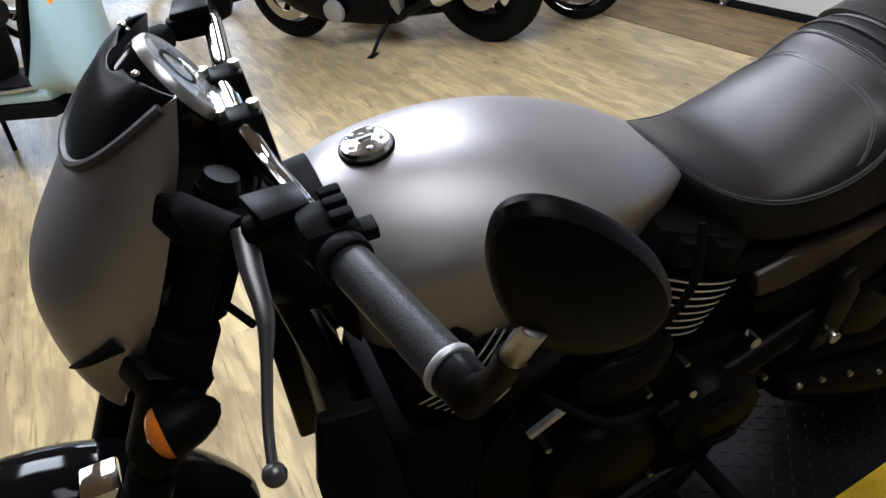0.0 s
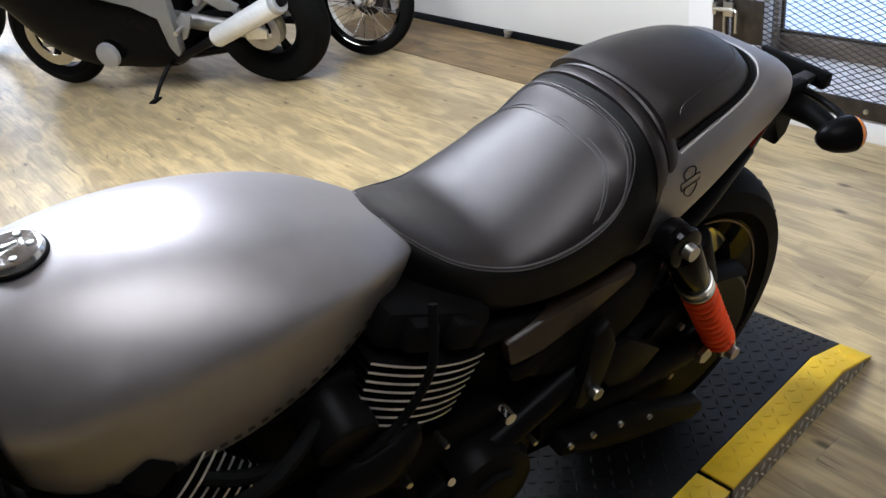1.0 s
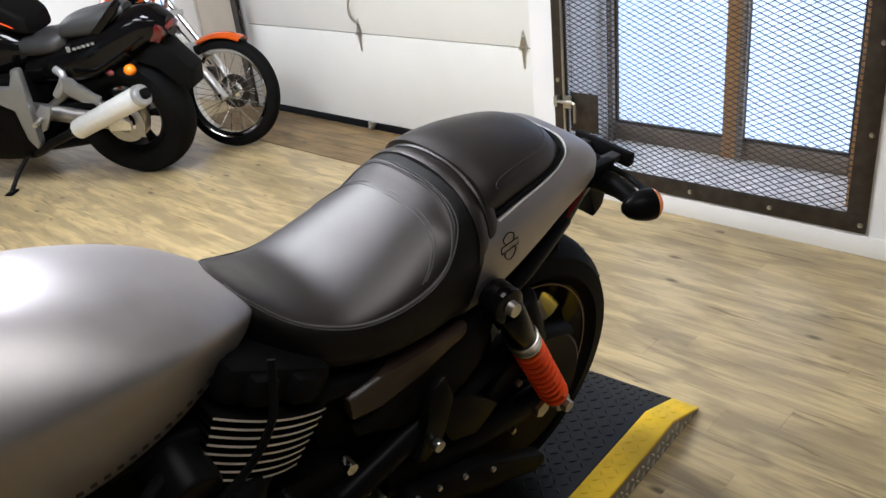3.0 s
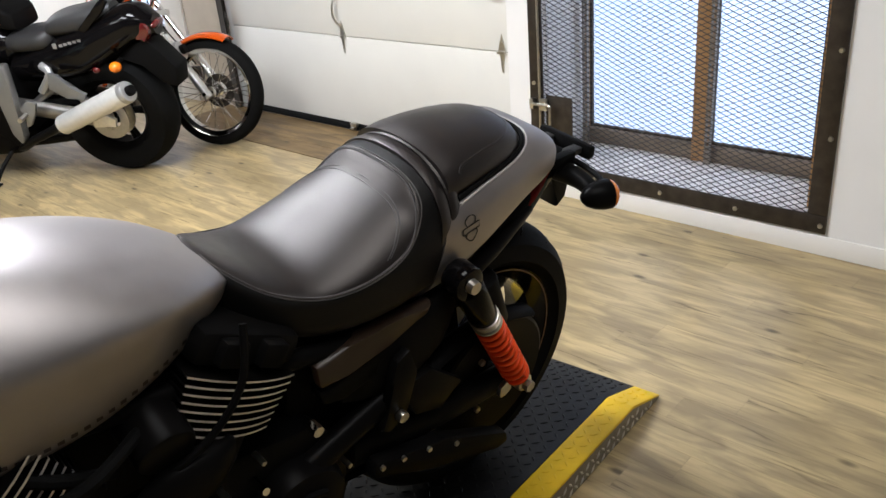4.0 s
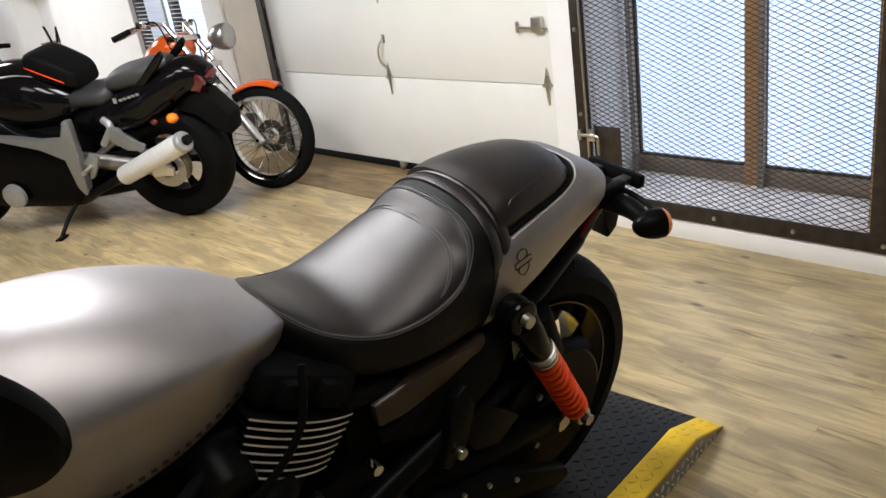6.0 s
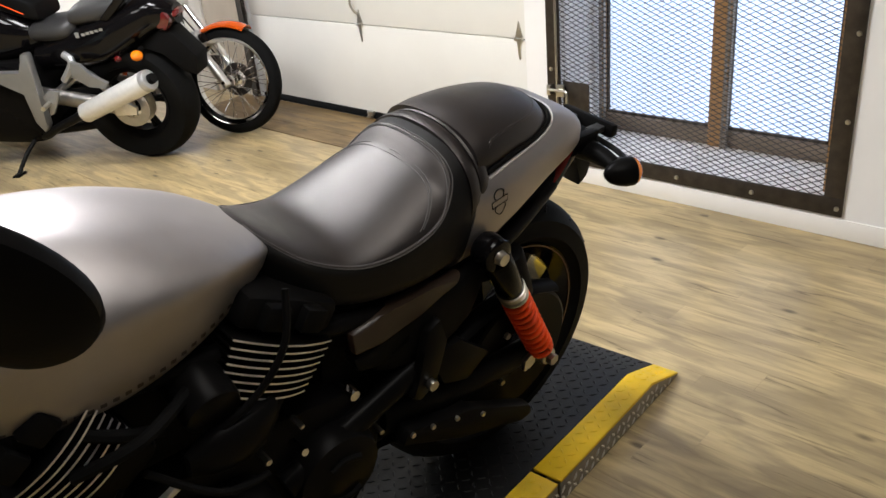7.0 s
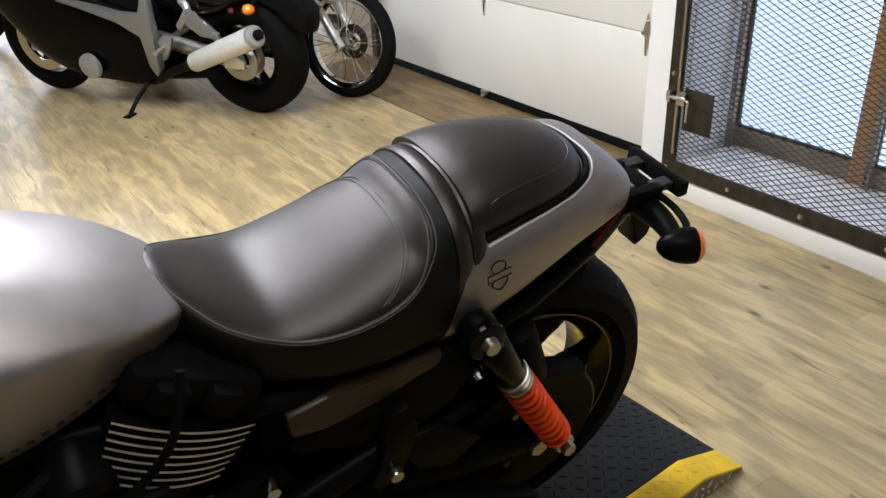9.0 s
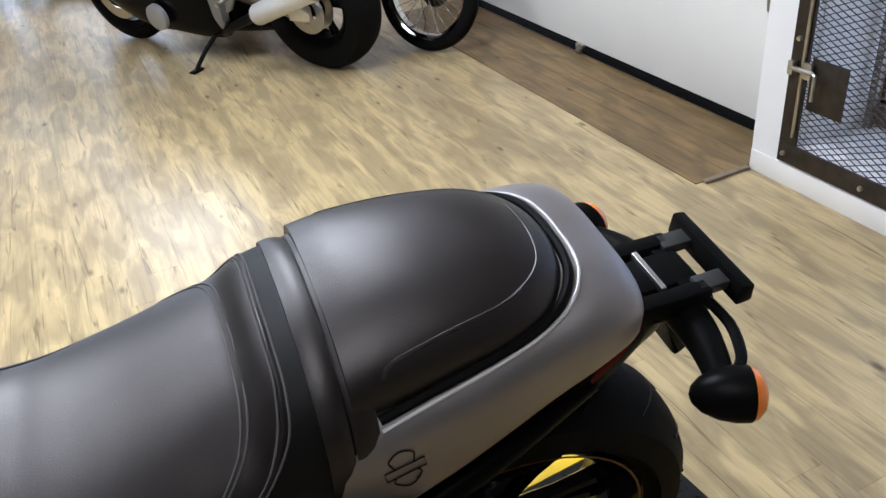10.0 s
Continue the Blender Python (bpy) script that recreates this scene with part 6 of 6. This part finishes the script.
# ---- wire wheel, used by the chopper and the dirt bikes ----
def wire_wheel(parent, c, r, w, rim, count=36, rim_mat=None):
    wh = part("wheel", rim_ring(c, rim, w * 0.8, 48), rim_mat or M_CHROME, parent)
    part("tyre", tyre(c, r, w, rim, 48), M_RUBBER, wh)
    part("hub", revolve([(0.012, -0.05), (0.04, -0.05), (0.04, -0.042), (0.025, -0.036), (0.025, 0.036), (0.04, 0.042), (0.04, 0.05), (0.012, 0.05)], c, 20), rim_mat or M_CHROME, wh)
    for i in range(count):
        a = 2 * math.pi * i / count
        s = 1 if i % 2 else -1
        b = a + (0.55 if (i // 2) % 2 else -0.55)
        p = Vector(c) + Vector((0.042 * s, 0.037 * math.cos(b), 0.037 * math.sin(b)))
        q = Vector(c) + Vector((0.006 * s, (rim - 0.014) * math.cos(a), (rim - 0.014) * math.sin(a)))
        part("spoke", cyl(p, q, 0.0021, n=6), rim_mat or M_CHROME, wh)
    return wh


# ---- orange chopper ----
chop = thing("chopper_motorcycle", pose(-3.329, -0.374, 0, 0, 7, 118) @ Matrix.Scale(0.92, 4), "orange chopper motorcycle with long chrome forks and wire wheel", "motorcycle")
CF = Vector((0, -0.045, 0.335))
wire_wheel(chop, CF, 0.335, 0.095, 0.272, 40)
cast_wheel(chop, Vector((0, 1.72, 0.32)), 0.32, 0.18, 0.21, 5, 0.13, 0.08, M_CHROME)
FD = (Vector((0, 0.50, 1.10)) - CF).normalized()
for side in (1, -1):
    o = Vector((0.10 * side, 0, 0))
    lg = part("fork_leg", cyl(CF + o - FD * 0.03, CF + o + FD * 0.36, 0.029, 0.027, n=18, bevel=0.004), M_ALU, chop, "polished aluminium fork leg")
    part("fork_tube", cyl(CF + o + FD * 0.36, CF + o + FD * 0.93, 0.019, n=16), M_CHROME, lg)
    part("fork_seal", cyl(CF + o + FD * 0.345, CF + o + FD * 0.375, 0.032, n=18, bevel=0.003), M_CHROME, lg)
part("axle", cyl(CF - Vector((0.13, 0, 0)), CF + Vector((0.13, 0, 0)), 0.012, n=12), M_CHROME, chop)
part("front_caliper", box(0.040, 0.05, 0.40, 0.080, 0.14, 0.49, 0.012), M_IRON, chop)
part("brake_disc", revolve([(0.055, 0.057), (0.105, 0.057), (0.105, 0.062), (0.055, 0.062)], CF, 36), M_IRON, chop)
for s, nm in ((0.60, "lower_clamp"), (0.82, "top_clamp")):
    c = CF + FD * s
    part(nm, box(-0.13, c.y - 0.03, c.z - 0.018, 0.13, c.y + 0.05, c.z + 0.018, 0.006), M_CHROME, chop)
rings = []
for i in range(20):
    a = radians(66 + 112 * i / 19)
    row = []
    for k in range(9):
        u = -1 + 2 * k / 8
        row.append((0.066 * u, CF.y - (0.368 - 0.028 * u * u) * math.cos(a), CF.z + (0.368 - 0.028 * u * u) * math.sin(a)))
    for k in range(8, -1, -1):
        u = -1 + 2 * k / 8
        row.append((0.062 * u, CF.y - (0.362 - 0.030 * u * u) * math.cos(a), CF.z + (0.362 - 0.030 * u * u) * math.sin(a)))
    rings.append(row)
part("front_fender", loft(rings), M_ORANGE, chop, "orange front fender")
hl = Vector((0, 0.17, 0.985))
part("headlight", body([(hl.y - 0.075, 0.03, hl.z + 0.03, hl.z, hl.z - 0.03), (hl.y - 0.06, 0.078, hl.z + 0.078, hl.z, hl.z - 0.078), (hl.y + 0.02, 0.075, hl.z + 0.075, hl.z, hl.z - 0.075), (hl.y + 0.08, 0.03, hl.z + 0.03, hl.z, hl.z - 0.03)], hl.y - 0.075, hl.y + 0.08, 12, 28), M_LEVER, chop, "chrome headlight")
part("headlight_bracket", tube([hl + Vector((0, 0.05, -0.05)), hl + Vector((0, 0.12, -0.08)), CF + FD * 0.62], 0.014, n=10, k=3), M_CHROME, chop)
tp = CF + FD * 0.86
part("handlebar", tube([(-0.36, tp.y + 0.22, tp.z + 0.00), (-0.25, tp.y + 0.14, tp.z + 0.05), (-0.12, tp.y + 0.05, tp.z + 0.06), (-0.06, tp.y + 0.02, tp.z), (0.06, tp.y + 0.02, tp.z), (0.12, tp.y + 0.05, tp.z + 0.06), (0.25, tp.y + 0.14, tp.z + 0.05), (0.36, tp.y + 0.22, tp.z + 0.00)], 0.013, n=12, k=6), M_CHROME, chop)
for side in (1, -1):
    part("grip", cyl((0.285 * side, tp.y + 0.165, tp.z + 0.035), (0.375 * side, tp.y + 0.232, tp.z - 0.006), 0.019, n=14, bevel=0.003), M_RUBBER, chop)
    part("lever", tube([(0.25 * side, tp.y + 0.11, tp.z + 0.04), (0.31 * side, tp.y + 0.13, tp.z + 0.02), (0.38 * side, tp.y + 0.18, tp.z - 0.01)], 0.006, n=8, k=4), M_CHROME, chop)
    part("master_cylinder", box(0.21 * side, tp.y + 0.08, tp.z + 0.045, 0.27 * side, tp.y + 0.13, tp.z + 0.09, 0.006), M_CHROME, chop)
    part("brake_hose", tube([(0.23 * side, tp.y + 0.10, tp.z + 0.06), (0.20 * side, tp.y + 0.02, tp.z + 0.06), (0.13 * side, tp.y - 0.05, tp.z - 0.2), (0.10 * side, 0.12, 0.5)], 0.005, n=8, k=6), M_PLASTIC, chop)
    part("frame_tube", tube([(0.02 * side, 0.50, 0.90), (0.06 * side, 0.66, 0.55), (0.12 * side, 0.74, 0.20), (0.13 * side, 1.2, 0.16), (0.12 * side, 1.72, 0.32)], 0.02, n=12, k=5), M_ORANGE, chop)
    part("exhaust_pipe", tube([(-0.10, 0.85 + 0.25 * (side > 0), 0.52), (-0.20, 0.80 + 0.25 * (side > 0), 0.40), (-0.22, 1.1, 0.27 + 0.07 * side), (-0.23, 1.9, 0.30 + 0.08 * side)], 0.027, n=14, k=6), M_CHROME, chop)
part("backbone", tube([(0, 0.47, 0.90), (0, 0.75, 0.74), (0, 1.25, 0.58), (0, 1.5, 0.50)], 0.03, n=12, k=5), M_BLACK, chop)
part("tank", body([(0.40, 0.05, 0.985, 0.94, 0.89), (0.44, 0.11, 1.03, 0.94, 0.86), (0.52, 0.135, 1.045, 0.94, 0.83), (0.62, 0.125, 1.02, 0.91, 0.79), (0.72, 0.085, 0.95, 0.86, 0.75), (0.82, 0.03, 0.86, 0.82, 0.76)], 0.40, 0.82, 18, 32), M_ORANGE, chop, "gloss orange teardrop tank")
part("seat", body([(1.08, 0.06, 0.72, 0.68, 0.64), (1.2, 0.15, 0.70, 0.65, 0.61), (1.42, 0.16, 0.72, 0.66, 0.62), (1.55, 0.10, 0.78, 0.72, 0.66)], 1.08, 1.55, 12, 24), M_LEATHER, chop)
rings = []
for i in range(16):
    a = radians(20 + 130 * i / 15)
    rings.append([(0.12 * u, 1.72 + 0.37 * math.cos(a) * (1 - 0.05 * u * u), 0.32 + 0.37 * math.sin(a) * (1 - 0.05 * u * u)) for u in (-1, -0.6, 0, 0.6, 1)] + [(0.112 * u, 1.72 + 0.36 * math.cos(a) * (1 - 0.05 * u * u), 0.32 + 0.36 * math.sin(a) * (1 - 0.05 * u * u)) for u in (1, 0.6, 0, -0.6, -1)])
part("rear_fender", loft(rings), M_ORANGE, chop)
en = part("engine", box(-0.13, 0.80, 0.22, 0.13, 1.22, 0.48, 0.03), M_CHROME, chop)
for ln, yy in ((-22, 0.90), (22, 1.10)):
    m = Matrix.Translation((0, yy, 0.46)) @ Matrix.Rotation(radians(-ln), 4, "X")
    b = bmesh.new()
    for k in range(9):
        box(-0.10, -0.085, 0.018 * k, 0.10, 0.085, 0.018 * k + 0.006, bm=b, m=m)
    box(-0.08, -0.07, 0, 0.08, 0.07, 0.17, bm=b, m=m)
    part("cylinder_barrel", b, M_ALU, en)
    part("rocker_box", box(-0.09, -0.08, 0.172, 0.09, 0.08, 0.225, 0.02, m=m), M_CHROME, en)
part("turn_signal", ellipsoid((-0.16, CF.y + 0.22, 0.60), 0.035, 0.045, 0.035), M_CHROME, chop)

# ---- pale blue scooter ----
scoot = thing("motor_scooter", pose(-3.38, -2.88, 0, 0, 4, 140), "pale blue motor scooter with black floor mat and seat", "scooter")
cast_wheel(scoot, Vector((0, 0, 0.215)), 0.215, 0.10, 0.13, 5, 0.09, -0.05, M_ALUPAINT)
cast_wheel(scoot, Vector((0, 1.28, 0.215)), 0.215, 0.11, 0.13, 5, 0, 0, M_ALUPAINT)
part("front_mudguard", tube([(0, -0.22, 0.34), (0, -0.10, 0.45), (0, 0.08, 0.47), (0, 0.22, 0.38)], 0.085, n=14, k=5, flat=0.3), M_MINT, scoot)
part("leg_shield", body([(0.02, 0.06, 1.0, 0.66, 0.36), (0.08, 0.19, 1.02, 0.64, 0.34), (0.14, 0.21, 0.96, 0.60, 0.36), (0.22, 0.20, 0.74, 0.52, 0.37), (0.31, 0.19, 0.52, 0.46, 0.38)], 0.02, 0.31, 16, 32, 3, 3), M_MINT, scoot)
part("inner_shield", prism([(0.12, 0.97), (0.20, 0.90), (0.28, 0.70), (0.35, 0.48), (0.37, 0.48), (0.30, 0.72), (0.22, 0.93), (0.14, 0.99)], 0.29, "x", 0.0, 0.006), M_PLASTIC, scoot)
part("floorboard", box(-0.19, 0.24, 0.365, 0.19, 0.74, 0.435, 0.02), M_MINT, scoot)
part("floor_mat", box(-0.185, 0.28, 0.436, 0.185, 0.70, 0.452, 0.005), M_RUBBER, scoot)
part("sill", box(-0.19, 0.24, 0.29, 0.19, 0.90, 0.363, 0.01), M_PLASTIC, scoot)
part("rear_body", body([(0.74, 0.12, 0.68, 0.56, 0.42), (0.82, 0.18, 0.74, 0.57, 0.40), (1.0, 0.21, 0.76, 0.57, 0.39), (1.3, 0.18, 0.77, 0.58, 0.38), (1.52, 0.10, 0.74, 0.64, 0.52), (1.60, 0.04, 0.72, 0.67, 0.60)], 0.74, 1.60, 16, 32), M_MINT, scoot)
part("seat_front", body([(0.60, 0.10, 0.78, 0.62, 0.45), (0.64, 0.15, 0.80, 0.62, 0.44), (0.80, 0.17, 0.80, 0.62, 0.44)], 0.60, 0.80, 6, 24, 3, 4), M_PLASTIC, scoot)
part("saddle", body([(0.52, 0.08, 0.82, 0.77, 0.70), (0.60, 0.15, 0.84, 0.77, 0.68), (0.95, 0.17, 0.85, 0.78, 0.70), (1.25, 0.15, 0.88, 0.81, 0.74), (1.42, 0.09, 0.88, 0.82, 0.76)], 0.52, 1.42, 12, 28), M_LEATHER, scoot)
part("headset", body([(0.05, 0.06, 1.14, 1.08, 1.02), (0.12, 0.13, 1.17, 1.08, 1.0), (0.22, 0.12, 1.16, 1.08, 1.0), (0.28, 0.05, 1.12, 1.08, 1.03)], 0.05, 0.28, 10, 24), M_MINT, scoot)
part("handlebar", tube([(-0.36, 0.30, 1.10), (-0.15, 0.18, 1.09), (0.15, 0.18, 1.09), (0.36, 0.30, 1.10)], 0.014, n=10, k=4), M_PLASTIC, scoot)
part("steering_column", tube([(0, 0.0, 0.22), (0, 0.06, 0.5), (0, 0.16, 1.02)], 0.03, n=12, k=3), M_PLASTIC, scoot)
for side in (1, -1):
    part("floor_trim", tube([(0.196 * side, 0.28, 0.44), (0.196 * side, 0.5, 0.43), (0.198 * side, 0.70, 0.45)], 0.008, n=8, k=3), M_ALU, scoot)
    part("indicator", ellipsoid((0.15 * side, 0.09, 0.80), 0.025, 0.03, 0.05), M_AMBER, scoot)
part("mirror", ellipsoid((-0.36, 0.26, 1.30), 0.06, 0.02, 0.04), M_PLASTIC, scoot)
part("mirror_stalk", tube([(-0.25, 0.24, 1.11), (-0.31, 0.25, 1.20), (-0.35, 0.26, 1.28)], 0.006, n=8, k=3), M_PLASTIC, scoot)
cs = part("centre_stand", tube([(-0.11, 0.86, 0.26), (-0.17, 0.92, 0.10), (-0.20, 0.95, 0.012)], 0.014, n=8, k=3), M_BLACK, scoot)
tube_bm = tube([(0.11, 0.86, 0.26), (0.17, 0.92, 0.10), (0.20, 0.95, 0.012)], 0.014, n=8, k=3)
part("stand_leg", tube_bm, M_BLACK, cs)


# ---- dirt bikes at the far end ----
def dirt_bike(m, label):
    d = thing("dirt_bike", m, label, "motorcycle", "dirt bikes")
    wire_wheel(d, Vector((0, 0, 0.33)), 0.33, 0.10, 0.24, 20, M_ALU)
    wire_wheel(d, Vector((0, -1.42, 0.35)), 0.35, 0.085, 0.265, 20, M_ALU)
    part("rear_fender", prism([(-0.25, 0.80), (0.05, 0.86), (0.45, 0.95), (0.46, 0.93), (0.1, 0.82), (-0.22, 0.74)], 0.17, "x", 0, 0.006), M_ORANGE, d, "orange rear fender")
    part("front_fender", prism([(-1.78, 0.72), (-1.55, 0.80), (-1.20, 0.80), (-1.12, 0.76), (-1.2, 0.775), (-1.55, 0.77), (-1.77, 0.70)], 0.14, "x", 0, 0.006), M_ORANGE, d, "orange front fender")
    part("seat", body([(-0.85, 0.05, 0.92, 0.89, 0.84), (-0.6, 0.07, 0.91, 0.86, 0.80), (-0.2, 0.09, 0.93, 0.88, 0.82), (0.1, 0.06, 0.95, 0.91, 0.87)], -0.85, 0.1, 10, 20), M_LEATHER, d)
    for s in (1, -1):
        part("shroud", prism([(-1.15, 0.90), (-0.72, 0.88), (-0.80, 0.70), (-1.02, 0.58), (-1.16, 0.72)], 0.02, "x", 0.15 * s, 0.008), M_ORANGE, d, "orange radiator shroud")
        part("side_panel", prism([(-0.55, 0.84), (0.0, 0.86), (-0.08, 0.70), (-0.42, 0.66)], 0.02, "x", 0.12 * s, 0.008), M_WHITEPL, d, "white side panel")
        part("fork_leg", cyl((0.10 * s, -1.42, 0.34), (0.10 * s, -1.10, 1.02), 0.027, 0.024, n=12), M_ALU, d)
    part("tank", body([(-1.10, 0.06, 0.95, 0.85, 0.72), (-0.95, 0.12, 0.97, 0.85, 0.70), (-0.75, 0.08, 0.90, 0.82, 0.72)], -1.10, -0.75, 8, 20), M_WHITEPL, d)
    part("engine", box(-0.12, -0.95, 0.32, 0.12, -0.50, 0.62, 0.03), M_BLACK, d)
    part("frame", tube([(0, -1.12, 0.92), (0, -1.02, 0.45), (0, -0.85, 0.28), (0, -0.5, 0.30), (0, -0.42, 0.6), (0, 0.05, 0.80)], 0.022, n=10, k=4), M_BLACK, d)
    part("swingarm", tube([(0.08, -0.45, 0.40), (0.09, 0.02, 0.33)], 0.025, n=8, k=3), M_ALU, d)
    part("handlebar", tube([(-0.38, -0.98, 1.14), (-0.15, -1.07, 1.12), (0.15, -1.07, 1.12), (0.38, -0.98, 1.14)], 0.014, n=10, k=4), M_ALU, d)
    part("number_plate", prism([(-0.10, 0.86), (0.10, 0.86), (0.09, 1.08), (-0.09, 1.08)], 0.015, "y", -1.22, 0.006), M_WHITEPL, d)
    return d


a = dirt_bike(pose(-6.37, -1.90, 0, 0, 5, -22), "orange and white dirt bike with wire wheels")
b = copy_thing(a, pose(-7.66, -2.02, 0, 0, 5, -20))

# ---- floor planks, laid along the gate wall ----
PW, PLEN = 0.106, 0.92
rng = random.Random(7)
plank_mesh = {}


def plank_verts(x0, x1, y0, y1):
    g, c = 0.00006, 0.0003
    a = (x0 + g, y0 + g, x1 - g, y1 - g)
    lo = [(a[0], a[1], -0.006), (a[2], a[1], -0.006), (a[2], a[3], -0.006), (a[0], a[3], -0.006)]
    mi = [(x, y, -0.0012) for x, y, _ in lo]
    hi = [(a[0] + c, a[1] + c, 0.0), (a[2] - c, a[1] + c, 0.0), (a[2] - c, a[3] - c, 0.0), (a[0] + c, a[3] - c, 0.0)]
    return lo + mi + hi


PF = [(8, 9, 10, 11)] + [(i, (i + 1) % 4, 4 + (i + 1) % 4, 4 + i) for i in range(4)] + [(4 + i, 4 + (i + 1) % 4, 8 + (i + 1) % 4, 8 + i) for i in range(4)]
rest_v, rest_f = [], []
near_count = 0
y = YS
row = 0
while y < 0.19:
    y1 = min(y + PW, 0.20)
    x = XW - rng.random() * PLEN
    while x < XE:
        x1 = min(x + PLEN, XE)
        near = -4.6 < x and x1 < 1.6 and -3.3 < y and near_count < 300
        if y >= 0.0 - 1e-6 and x1 > XJ:
            x1 = min(x1, XJ)
            near = False
            if x1 - x < 0.02:
                break
        if near:
            ln = round(x1 - x, 3)
            key = ("n", ln, round(y1 - y, 4))
            if key not in plank_mesh:
                me = bpy.data.meshes.new("plank")
                me.from_pydata(plank_verts(-ln / 2, ln / 2, -(y1 - y) / 2, (y1 - y) / 2), [], PF)
                me.materials.append(M_FLOOR)
                plank_mesh[key] = me
            ob = new("plank", plank_mesh[key])
            ob.location = ((x + x1) / 2, (y + y1) / 2, 0)
            ob.parent = floor
            near_count += 1
        elif x1 > XW:
            k = len(rest_v)
            rest_v += plank_verts(max(x, XW), x1, y, y1)
            rest_f += [tuple(k + i for i in q) for q in PF]
        x += PLEN
    y += PW
    row += 1
me = bpy.data.meshes.new("far_planks")
me.from_pydata(rest_v, [], rest_f)
me.materials.append(M_FLOOR)
rest = new("far_planks", me)
rest.parent = floor
tagged(rest, kind="stuff")
